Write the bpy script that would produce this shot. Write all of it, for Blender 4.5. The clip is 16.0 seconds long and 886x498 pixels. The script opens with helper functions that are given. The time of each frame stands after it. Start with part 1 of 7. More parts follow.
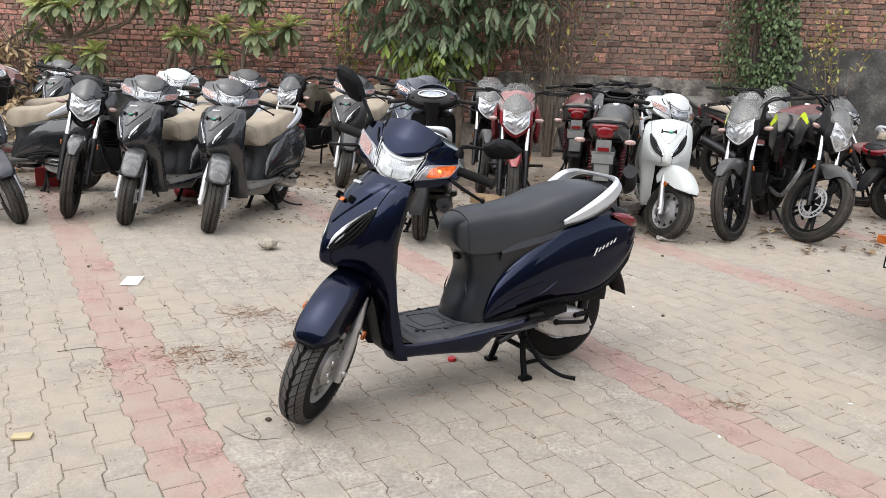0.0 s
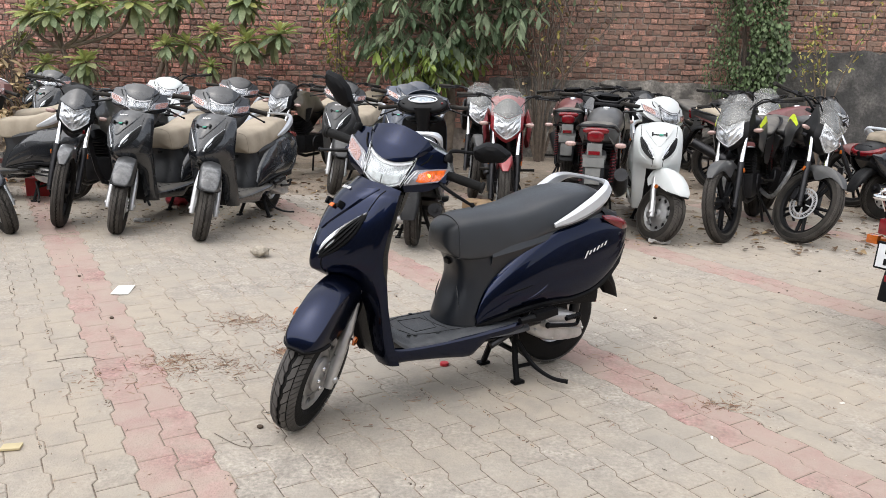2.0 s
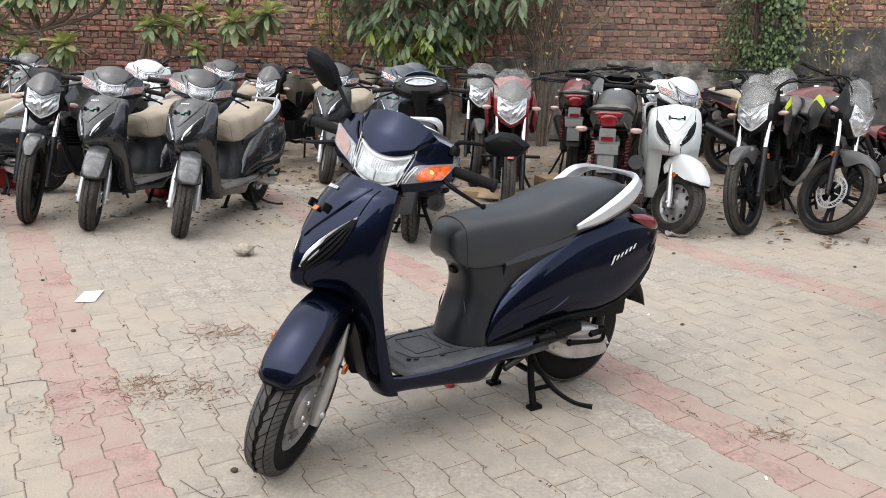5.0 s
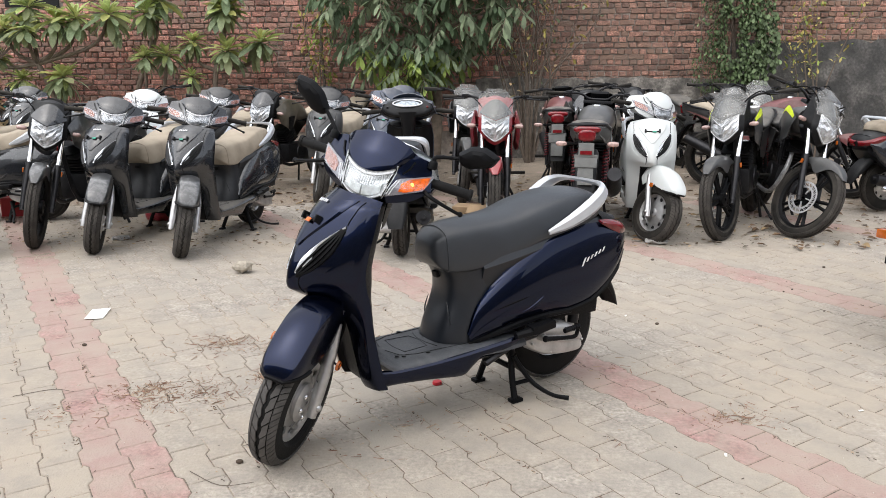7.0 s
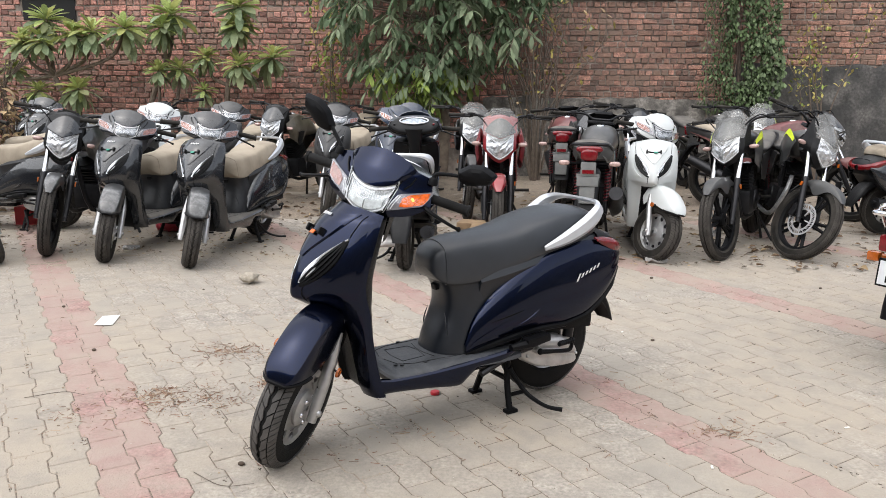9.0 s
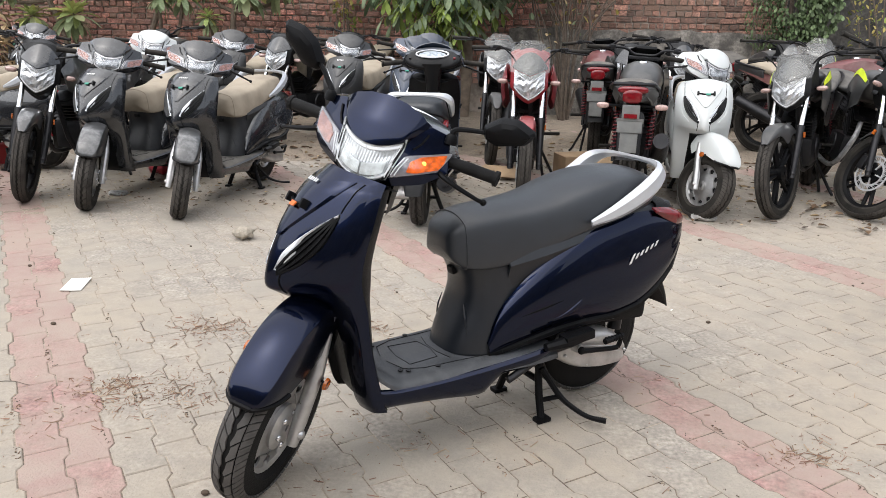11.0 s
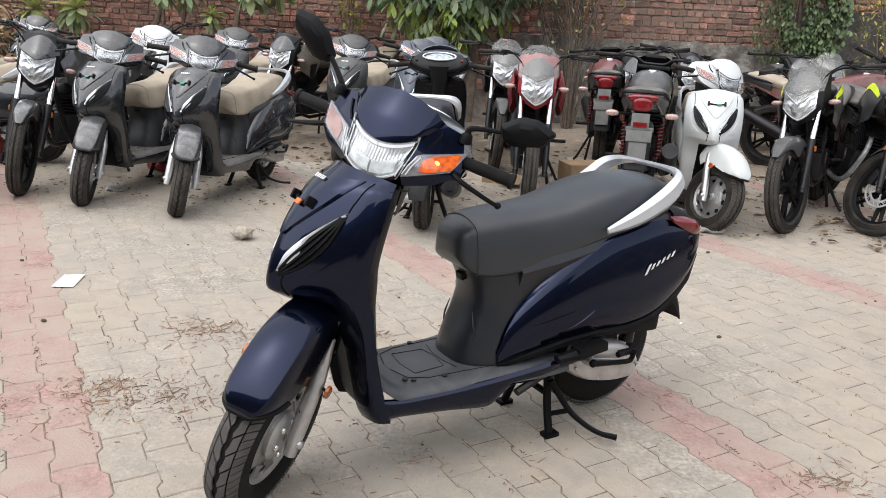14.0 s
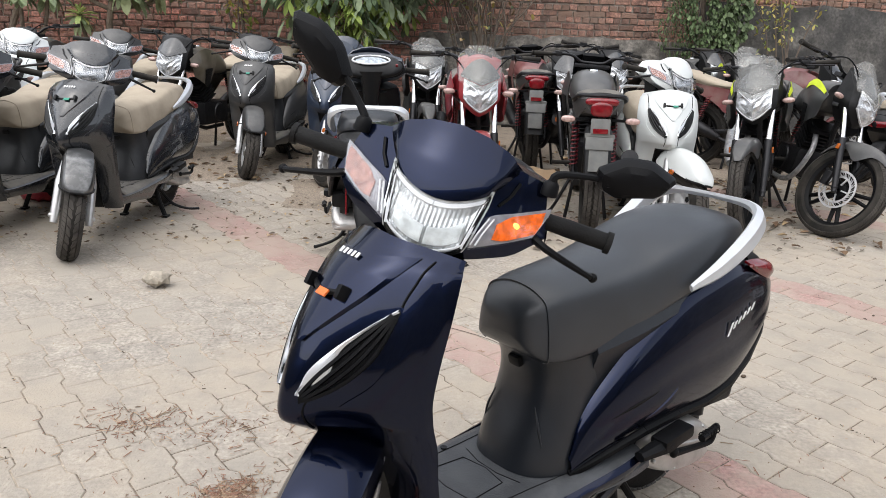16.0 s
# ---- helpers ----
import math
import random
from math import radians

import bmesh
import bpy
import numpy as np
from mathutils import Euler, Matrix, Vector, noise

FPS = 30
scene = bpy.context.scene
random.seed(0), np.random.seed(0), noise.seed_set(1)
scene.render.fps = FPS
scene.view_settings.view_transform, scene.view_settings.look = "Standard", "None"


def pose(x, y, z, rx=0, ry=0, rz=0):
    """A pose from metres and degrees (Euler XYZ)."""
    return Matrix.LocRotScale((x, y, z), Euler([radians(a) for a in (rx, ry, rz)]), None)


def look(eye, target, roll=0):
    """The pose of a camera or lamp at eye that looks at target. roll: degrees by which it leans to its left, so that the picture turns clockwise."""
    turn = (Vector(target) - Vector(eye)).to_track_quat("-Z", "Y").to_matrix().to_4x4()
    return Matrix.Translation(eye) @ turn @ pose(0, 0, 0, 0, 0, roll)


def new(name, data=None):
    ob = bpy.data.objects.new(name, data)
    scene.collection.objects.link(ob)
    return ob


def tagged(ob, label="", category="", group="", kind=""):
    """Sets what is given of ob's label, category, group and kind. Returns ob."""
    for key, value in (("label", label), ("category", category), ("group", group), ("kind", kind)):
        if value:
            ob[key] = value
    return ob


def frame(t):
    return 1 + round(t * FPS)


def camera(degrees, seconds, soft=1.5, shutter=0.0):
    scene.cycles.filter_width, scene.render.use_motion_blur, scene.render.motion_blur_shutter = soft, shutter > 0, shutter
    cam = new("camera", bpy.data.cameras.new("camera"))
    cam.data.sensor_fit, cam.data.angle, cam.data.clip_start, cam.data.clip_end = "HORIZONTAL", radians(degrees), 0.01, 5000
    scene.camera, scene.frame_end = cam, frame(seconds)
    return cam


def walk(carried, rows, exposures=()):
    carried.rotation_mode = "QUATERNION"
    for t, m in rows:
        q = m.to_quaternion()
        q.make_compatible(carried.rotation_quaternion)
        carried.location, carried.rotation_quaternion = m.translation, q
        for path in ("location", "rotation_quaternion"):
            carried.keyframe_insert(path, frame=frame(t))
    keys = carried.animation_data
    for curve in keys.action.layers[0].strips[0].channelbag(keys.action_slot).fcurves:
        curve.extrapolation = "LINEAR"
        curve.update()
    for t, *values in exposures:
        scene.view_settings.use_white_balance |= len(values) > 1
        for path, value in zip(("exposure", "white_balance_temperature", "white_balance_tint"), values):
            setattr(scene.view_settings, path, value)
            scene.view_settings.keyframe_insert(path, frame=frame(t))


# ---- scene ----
cam = camera(59.5, 16.0, soft=0.5)
PATH = [
    (0, (0.149, 0.111, 1.266), (0.04, 2.048, 0.781), 2.1),
    (0.5, (0.148, 0.107, 1.265), (0.042, 2.045, 0.785), 1.9),
    (1, (0.153, 0.103, 1.265), (0.049, 2.043, 0.79), 1.6),
    (1.5, (0.156, 0.102, 1.262), (0.058, 2.043, 0.79), 1.5),
    (2, (0.163, 0.112, 1.26), (0.068, 2.053, 0.791), 1.5),
    (2.5, (0.168, 0.114, 1.263), (0.076, 2.055, 0.793), 1.5),
    (3, (0.166, 0.121, 1.266), (0.084, 2.062, 0.791), 1.5),
    (3.5, (0.159, 0.193, 1.254), (0.089, 2.132, 0.769), 1.4),
    (4, (0.125, 0.365, 1.245), (0.058, 2.301, 0.747), 1.3),
    (4.58, (0.11, 0.49, 1.239), (0.037, 2.423, 0.731), 1.221),
    (5.15, (0.116, 0.546, 1.236), (0.028, 2.477, 0.725), 1.099),
    (5.72, (0.128, 0.539, 1.236), (0.03, 2.47, 0.729), 0.83),
    (6.3, (0.131, 0.47, 1.238), (0.039, 2.405, 0.742), 0.3),
    (6.5, (0.128, 0.427, 1.239), (0.044, 2.365, 0.75), 0),
    (7, (0.174, 0.307, 1.248), (0.096, 2.252, 0.787), -0.4),
    (7.5, (0.225, 0.212, 1.257), (0.146, 2.163, 0.826), -0.4),
    (8, (0.216, 0.212, 1.261), (0.13, 2.168, 0.852), -0.1),
    (8.5, (0.212, 0.227, 1.263), (0.118, 2.183, 0.858), 0.3),
    (9, (0.209, 0.209, 1.261), (0.111, 2.162, 0.841), 0.5),
    (9.5, (0.193, 0.213, 1.256), (0.095, 2.159, 0.806), 0.7),
    (9.7, (0.175, 0.268, 1.251), (0.077, 2.21, 0.784), 0.8),
    (10.22, (0.16, 0.437, 1.247), (0.054, 2.367, 0.736), 0.956),
    (10.75, (0.171, 0.684, 1.248), (0.043, 2.598, 0.687), 1.05),
    (11.28, (0.176, 0.951, 1.244), (0.02, 2.85, 0.641), 1.144),
    (11.8, (0.146, 1.176, 1.224), (-0.039, 3.068, 0.604), 1.3),
    (12, (0.118, 1.267, 1.209), (-0.08, 3.158, 0.589), 1.4),
    (12.5, (0.093, 1.374, 1.186), (-0.129, 3.267, 0.581), 1.5),
    (13, (0.125, 1.243, 1.199), (-0.098, 3.142, 0.611), 1.9),
    (13.5, (0.169, 1.018, 1.199), (-0.021, 2.925, 0.625), 2.4),
    (14, (0.132, 0.91, 1.212), (-0.002, 2.823, 0.644), 2.7),
    (14.5, (-0.028, 0.861, 1.214), (-0.09, 2.78, 0.653), 2.9),
    (15, (-0.136, 0.977, 1.217), (-0.117, 2.897, 0.658), 2.9),
    (15.5, (-0.196, 1.242, 1.23), (-0.098, 3.16, 0.673), 2.6),
    (16, (-0.258, 1.483, 1.213), (-0.09, 3.394, 0.647), 2.1),
]
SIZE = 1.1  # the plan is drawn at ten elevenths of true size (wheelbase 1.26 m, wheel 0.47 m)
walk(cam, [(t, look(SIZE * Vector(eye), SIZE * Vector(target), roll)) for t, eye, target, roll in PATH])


# ---------------------------------------------------------------- light
world = bpy.data.worlds.new("World")
scene.world = world
world.use_nodes = True
wn, wl = world.node_tree.nodes, world.node_tree.links
wn.clear()
sky = wn.new("ShaderNodeTexSky")
sky.sky_type, sky.sun_disc = "NISHITA", False
sky.sun_elevation, sky.sun_rotation = radians(63), radians(215)
sky.dust_density, sky.air_density = 1.6, 1.0
soft_sky = wn.new("ShaderNodeHueSaturation")
soft_sky.inputs["Saturation"].default_value = 0.30
bg = wn.new("ShaderNodeBackground")
bg.inputs["Strength"].default_value = 0.15
scene.view_settings.exposure = 1.08
out = wn.new("ShaderNodeOutputWorld")
wl.new(sky.outputs[0], soft_sky.inputs["Color"])
wl.new(soft_sky.outputs[0], bg.inputs["Color"])
wl.new(bg.outputs[0], out.inputs["Surface"])
sun = new("sun", bpy.data.lights.new("sun", "SUN"))
sun.data.energy, sun.data.angle, sun.data.color = 1.3, radians(115), (1.0, 0.95, 0.89)
sun.matrix_basis = look((-2.5, -3.6, 8.6), (0.0, 0.0, 0.0))


# ---------------------------------------------------------------- materials
def mat(name, color, rough=0.5, metal=0.0, var=0.15, scale=8.0, bump=0.0, bscale=60.0, coat=0.0,
        dust=0.0, dust_color=(0.36, 0.31, 0.25), dust_scale=3.0, spread=0.0, emit=None, power=0.0, dlo=0.38, dhi=0.66,
        alpha=1.0, trans=0.0, spec=0.5, island=False, grain=0.0, gscale=220.0, coat_rough=0.06, alt=None, patch=None, pscale=0.7, dust_toplight=None):
    m = bpy.data.materials.new(name)
    m.use_nodes = True
    n, l = m.node_tree.nodes, m.node_tree.links
    p = n["Principled BSDF"]
    tc = n.new("ShaderNodeTexCoord")
    where = n.new("ShaderNodeNewGeometry").outputs["Position"] if grain else tc.outputs["Object"]
    big = n.new("ShaderNodeTexNoise")
    big.inputs["Scale"].default_value, big.inputs["Detail"].default_value = scale, 5.0
    l.new(where, big.inputs["Vector"])
    ramp = n.new("ShaderNodeMapRange")
    ramp.inputs["From Min"].default_value, ramp.inputs["From Max"].default_value = 0.3, 0.7
    ramp.inputs["To Min"].default_value, ramp.inputs["To Max"].default_value = 1 - var, 1 + var
    l.new(big.outputs["Fac"], ramp.inputs["Value"])
    mul = n.new("ShaderNodeVectorMath")
    mul.operation = "SCALE"
    mul.inputs[0].default_value = color[:3]
    l.new(ramp.outputs[0], mul.inputs["Scale"])
    tint = mul.outputs[0]
    if grain:
        gn = n.new("ShaderNodeTexNoise")
        gn.inputs["Scale"].default_value, gn.inputs["Detail"].default_value = gscale, 3.0
        l.new(where, gn.inputs["Vector"])
        gr = n.new("ShaderNodeMapRange")
        gr.inputs["From Min"].default_value, gr.inputs["From Max"].default_value = 0.3, 0.7
        gr.inputs["To Min"].default_value, gr.inputs["To Max"].default_value = 1 - grain, 1 + grain
        l.new(gn.outputs["Fac"], gr.inputs["Value"])
        m3 = n.new("ShaderNodeVectorMath")
        m3.operation = "SCALE"
        l.new(tint, m3.inputs[0])
        l.new(gr.outputs[0], m3.inputs["Scale"])
        tint = m3.outputs[0]
    if spread:
        info = n.new("ShaderNodeNewGeometry" if island else "ShaderNodeObjectInfo")
        r2 = n.new("ShaderNodeMapRange")
        r2.inputs["To Min"].default_value, r2.inputs["To Max"].default_value = 1 - spread, 1 + spread
        l.new(info.outputs["Random Per Island" if island else "Random"], r2.inputs["Value"])
        m2 = n.new("ShaderNodeVectorMath")
        m2.operation = "SCALE"
        l.new(tint, m2.inputs[0])
        l.new(r2.outputs[0], m2.inputs["Scale"])
        tint = m2.outputs[0]
    if alt:
        info = n.new("ShaderNodeNewGeometry" if island else "ShaderNodeObjectInfo")
        r3 = n.new("ShaderNodeMath")
        r3.operation = "MULTIPLY"
        r3.inputs[1].default_value = 13.7
        l.new(info.outputs["Random Per Island" if island else "Random"], r3.inputs[0])
        r4 = n.new("ShaderNodeMath")
        r4.operation = "FRACT"
        l.new(r3.outputs[0], r4.inputs[0])
        r5 = n.new("ShaderNodeMath")
        r5.operation = "POWER"
        r5.inputs[1].default_value = 1.8
        l.new(r4.outputs[0], r5.inputs[0])
        ma = n.new("ShaderNodeMix")
        ma.data_type = "RGBA"
        ma.inputs[7].default_value = (*alt, 1)
        l.new(r5.outputs[0], ma.inputs[0])
        l.new(tint, ma.inputs[6])
        tint = ma.outputs[2]
    if patch:
        pn_ = n.new("ShaderNodeTexNoise")
        pn_.inputs["Scale"].default_value, pn_.inputs["Detail"].default_value = pscale, 6.0
        pn_.inputs["Roughness"].default_value = 0.6
        l.new(where, pn_.inputs["Vector"])
        pr = n.new("ShaderNodeMapRange")
        pr.inputs["From Min"].default_value, pr.inputs["From Max"].default_value = 0.42, 0.62
        l.new(pn_.outputs["Fac"], pr.inputs["Value"])
        mp = n.new("ShaderNodeMix")
        mp.data_type = "RGBA"
        mp.inputs[7].default_value = (*patch, 1)
        l.new(pr.outputs[0], mp.inputs[0])
        l.new(tint, mp.inputs[6])
        tint = mp.outputs[2]
    if dust:
        dn = n.new("ShaderNodeTexNoise")
        dn.inputs["Scale"].default_value, dn.inputs["Detail"].default_value = dust_scale, 8.0
        dn.inputs["Roughness"].default_value = 0.65
        l.new(where, dn.inputs["Vector"])
        dr = n.new("ShaderNodeMapRange")
        dr.inputs["From Min"].default_value, dr.inputs["From Max"].default_value = dlo, dhi
        dr.inputs["To Min"].default_value, dr.inputs["To Max"].default_value = dust * 0.2, dust
        l.new(dn.outputs["Fac"], dr.inputs["Value"])
        amount = dr.outputs[0]
        if dust_toplight is not None:
            # dust on what faces up; its pale tone also paints in top highlights
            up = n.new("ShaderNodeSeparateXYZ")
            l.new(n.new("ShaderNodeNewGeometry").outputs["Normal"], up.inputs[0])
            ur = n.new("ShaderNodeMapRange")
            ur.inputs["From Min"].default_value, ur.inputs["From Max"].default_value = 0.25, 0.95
            ur.inputs["To Min"].default_value, ur.inputs["To Max"].default_value = dust_toplight, 1.0
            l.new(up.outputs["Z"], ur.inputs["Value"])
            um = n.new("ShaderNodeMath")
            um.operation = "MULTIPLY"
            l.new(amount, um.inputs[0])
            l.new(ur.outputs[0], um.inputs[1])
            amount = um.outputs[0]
        mx = n.new("ShaderNodeMix")
        mx.data_type = "RGBA"
        mx.inputs[7].default_value = (*dust_color, 1)
        l.new(amount, mx.inputs[0])
        l.new(tint, mx.inputs[6])
        tint = mx.outputs[2]
        rr = n.new("ShaderNodeMapRange")
        rr.inputs["To Min"].default_value, rr.inputs["To Max"].default_value = rough, 0.95
        l.new(amount, rr.inputs["Value"])
        l.new(rr.outputs[0], p.inputs["Roughness"])
    else:
        p.inputs["Roughness"].default_value = rough
    l.new(tint, p.inputs["Base Color"])
    p.inputs["Metallic"].default_value = metal
    p.inputs["Specular IOR Level"].default_value = spec
    p.inputs["Coat Weight"].default_value = coat
    p.inputs["Coat Roughness"].default_value = coat_rough
    p.inputs["Alpha"].default_value = alpha
    p.inputs["Transmission Weight"].default_value = trans
    if bump:
        bn = n.new("ShaderNodeTexNoise")
        bn.inputs["Scale"].default_value, bn.inputs["Detail"].default_value = bscale, 6.0
        l.new(where, bn.inputs["Vector"])
        b = n.new("ShaderNodeBump")
        b.inputs["Strength"].default_value, b.inputs["Distance"].default_value = bump, 0.01
        l.new(bn.outputs["Fac"], b.inputs["Height"])
        l.new(b.outputs[0], p.inputs["Normal"])
    if emit:
        p.inputs["Emission Color"].default_value = (*emit, 1)
        p.inputs["Emission Strength"].default_value = power
    return m


def glass(name, color=(1, 1, 1), rough=0.02, clear=0.75):
    m = bpy.data.materials.new(name)
    m.use_nodes = True
    n, l = m.node_tree.nodes, m.node_tree.links
    n.clear()
    o = n.new("ShaderNodeOutputMaterial")
    t = n.new("ShaderNodeBsdfTransparent")
    t.inputs[0].default_value = (*color, 1)
    g = n.new("ShaderNodeBsdfPrincipled")
    g.inputs["Base Color"].default_value = (*[0.9 * c for c in color], 1)
    g.inputs["Roughness"].default_value = rough
    mx = n.new("ShaderNodeMixShader")
    mx.inputs[0].default_value = 1 - clear
    l.new(t.outputs[0], mx.inputs[1])
    l.new(g.outputs[0], mx.inputs[2])
    l.new(mx.outputs[0], o.inputs["Surface"])
    return m


def clear(name, rough=0.03):
    """Thin clear plastic: see-through with a surface gloss."""
    m = bpy.data.materials.new(name)
    m.use_nodes = True
    n, l = m.node_tree.nodes, m.node_tree.links
    n.clear()
    o = n.new("ShaderNodeOutputMaterial")
    t = n.new("ShaderNodeBsdfTransparent")
    g = n.new("ShaderNodeBsdfGlossy")
    g.inputs["Roughness"].default_value = rough
    lw = n.new("ShaderNodeLayerWeight")
    lw.inputs["Blend"].default_value = 0.5
    steep = n.new("ShaderNodeMath")
    steep.operation = "POWER"
    steep.inputs[1].default_value = 5.0
    l.new(lw.outputs["Facing"], steep.inputs[0])
    f = n.new("ShaderNodeMapRange")
    f.inputs["To Min"].default_value, f.inputs["To Max"].default_value = 0.03, 0.9
    l.new(steep.outputs[0], f.inputs["Value"])
    mx = n.new("ShaderNodeMixShader")
    l.new(f.outputs[0], mx.inputs[0])
    l.new(t.outputs[0], mx.inputs[1])
    l.new(g.outputs[0], mx.inputs[2])
    l.new(mx.outputs[0], o.inputs["Surface"])
    return m


NAVY = mat("navy_paint", (0.0035, 0.0076, 0.027), 0.25, 0.95, 0.10, 6, 0.10, 7, coat=0.50, spec=0.2, coat_rough=0.04)
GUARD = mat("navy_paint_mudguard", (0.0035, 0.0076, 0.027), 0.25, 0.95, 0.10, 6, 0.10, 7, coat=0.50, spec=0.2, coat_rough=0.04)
BLACKP = mat("black_plastic", (0.004, 0.0042, 0.005), 0.45, 0, 0.25, 14, 0.12, 500, spec=0.13)
BASEP = mat("satin_black_plastic", (0.012, 0.0142, 0.0185), 0.30, 0, 0.2, 14, 0.1, 500, spec=0.50)
FLOORP = mat("floor_plastic", (0.036, 0.039, 0.045), 0.32, 0, 0.35, 12, 0.25, 300, spec=0.6, dust=0.6, dust_scale=22, dust_color=(0.14, 0.145, 0.15), dlo=0.50, dhi=0.76)
SEATB = mat("black_vinyl", (0.018, 0.0215, 0.027), 0.38, 0, 0.2, 10, 0.12, 700, spec=0.70)
RUBBER = mat("tyre_rubber", (0.008, 0.008, 0.008), 0.7, 0, 0.25, 20, 0.2, 200, spec=0.2)
TREAD = mat("tread_rubber", (0.068, 0.064, 0.060), 0.75, 0, 0.25, 20, 0.2, 200)
TREADD = mat("dusty_tread", (0.046, 0.041, 0.036), 0.9, 0, 0.4, 12, 0.2, 200)
RUBBERD = mat("dusty_rubber", (0.010, 0.010, 0.0098), 0.85, 0, 0.25, 20, 0.2, 200, spec=0.2, dust=0.4, dust_scale=8, dust_color=(0.17, 0.15, 0.125), dust_toplight=0.4)
SILVER = mat("silver_paint", (0.58, 0.605, 0.64), 0.30, 0.35, 0.05, 20)
ALLOY = mat("cast_alloy", (0.50, 0.50, 0.50), 0.38, 0.85, 0.12, 30, 0.1, 150)
ENGINE = mat("dull_engine_alloy", (0.46, 0.45, 0.44), 0.36, 0.6, 0.2, 25, 0.15, 120)
CHROME = mat("chrome", (0.85, 0.86, 0.88), 0.14, 1.0, 0.04)
SATIN = mat("satin_chrome", (0.75, 0.77, 0.8), 0.34, 0.75, 0.05)
DARKM = mat("dark_metal", (0.02, 0.02, 0.022), 0.40, 0.6, 0.25, 20, 0.15, 120)
REFLECT = mat("lamp_reflector", (0.50, 0.53, 0.54), 0.22, 0.5, 0.35, 30, 0.2, 90)
LEDLIT = mat("lit_lamp", (0.46, 0.50, 0.51), 0.3, 0, 0.3, 60, emit=(0.95, 0.98, 1.0), power=0.10)
DRL = mat("light_guide", (0.48, 0.50, 0.53), 0.25, 0, 0.05, emit=(1, 1, 1), power=0.08)
MOTOLAMP = mat("bright_lamp_reflector", (0.56, 0.58, 0.60), 0.18, 0.55, 0.45, 34, 0.25, 70)
DULLAMP = mat("unlit_lamp_reflector", (0.27, 0.285, 0.30), 0.2, 0.6, 0.7, 34, 0.25, 70)
DISC = mat("brake_disc_steel", (0.52, 0.52, 0.53), 0.42, 0.45, 0.1, 60)
BRACKET = mat("grey_bracket_plastic", (0.105, 0.11, 0.108), 0.55, 0, 0.2, 20, dust=0.4, dust_scale=9, dust_color=(0.22, 0.21, 0.195))
PALELENS = mat("pale_indicator_lens", (0.44, 0.30, 0.27), 0.18, 0.1, 0.3, 60, coat=0.8)
WRAPPED = mat("wrapped_silencer", (0.30, 0.305, 0.31), 0.3, 0.3, 0.45, 26, 0.5, 40, coat=0.5)
TAILGREY = mat("dusty_grey_plastic", (0.045, 0.046, 0.048), 0.5, 0, 0.2, 20, dust=0.7, dust_scale=9, dust_color=(0.2, 0.19, 0.175), dust_toplight=0.3)
LENS = clear("clear_lens")
ORANGE = mat("amber_lens", (0.42, 0.10, 0.012), 0.2, 0, 0.25, 60, coat=0.8)
ORANGELIT = mat("amber_lens_lit", (0.46, 0.075, 0.004), 0.2, 0, 0.85, 75, coat=0.6, emit=(1.0, 0.16, 0.004), power=0.20)
PINKLENS = mat("pale_amber_lens", (0.28, 0.13, 0.105), 0.2, 0.1, 0.5, 80, coat=0.8)
WHITELENS = mat("pale_lens", (0.23, 0.23, 0.255), 0.2, 0.1, 0.25, 50, coat=0.6)
REDLENS = mat("red_lens", (0.16, 0.004, 0.008), 0.2, 0, 0.3, 40, coat=0.4)
REDP = mat("red_paint", (0.24, 0.008, 0.016), 0.32, 0.1, 0.2, 8, coat=0.8, dust=0.16, dust_scale=5, dust_toplight=0.3)
REDSPRING = mat("red_spring", (0.15, 0.010, 0.016), 0.4, 0, 0.2, 20)
MAROON = mat("maroon_paint", (0.12, 0.01, 0.018), 0.4, 0.1, 0.2, 8, coat=0.5, dust=0.35, dust_scale=5)
WHITEP = mat("white_paint", (0.64, 0.675, 0.675), 0.35, 0, 0.05, 4, coat=0.5, dust=0.3, dust_scale=3, dust_color=(0.50, 0.49, 0.46), dust_toplight=0.4)
GREYP = mat("dusty_grey_paint", (0.0065, 0.0078, 0.0105), 0.25, 0.0, 0.25, 6, spec=0.5, coat=1.0, coat_rough=0.03, dust=0.30, dust_scale=17, dust_color=(0.235, 0.25, 0.27), dlo=0.50, dhi=0.72, dust_toplight=0.18)
GREYDUST = mat("dust_coated_paint", (0.010, 0.011, 0.0125), 0.3, 0.0, 0.25, 6, spec=0.5, coat=1.0, coat_rough=0.08, dust=0.85, dust_scale=19, dust_color=(0.24, 0.245, 0.25), dlo=0.46, dhi=0.66, dust_toplight=0.35)
BLUEP = mat("dusty_blue_paint", (0.02, 0.034, 0.065), 0.35, 0.3, 0.25, 6, coat=0.7, dust=0.65, dust_scale=8, dust_color=(0.25, 0.24, 0.225), dlo=0.40, dhi=0.74, dust_toplight=0.12)
MATGREY = mat("matt_grey_paint", (0.030, 0.031, 0.033), 0.36, 0.1, 0.2, 6, coat=0.35, dust=0.6, dlo=0.40, dhi=0.74, dust_scale=6, dust_color=(0.20, 0.195, 0.185), dust_toplight=0.25)
BLACKD = mat("dusty_black_plastic", (0.006, 0.0062, 0.007), 0.42, 0, 0.25, 14, 0.12, 400, spec=0.2, dust=0.45, dust_scale=8, dust_color=(0.165, 0.168, 0.172), dlo=0.40, dhi=0.78, dust_toplight=0.06)
BEIGE = mat("dusty_beige_seat", (0.32, 0.27, 0.205), 0.75, 0, 0.25, 7, 0.15, 300, dust=0.55, dust_scale=3.5, dust_color=(0.40, 0.345, 0.27))
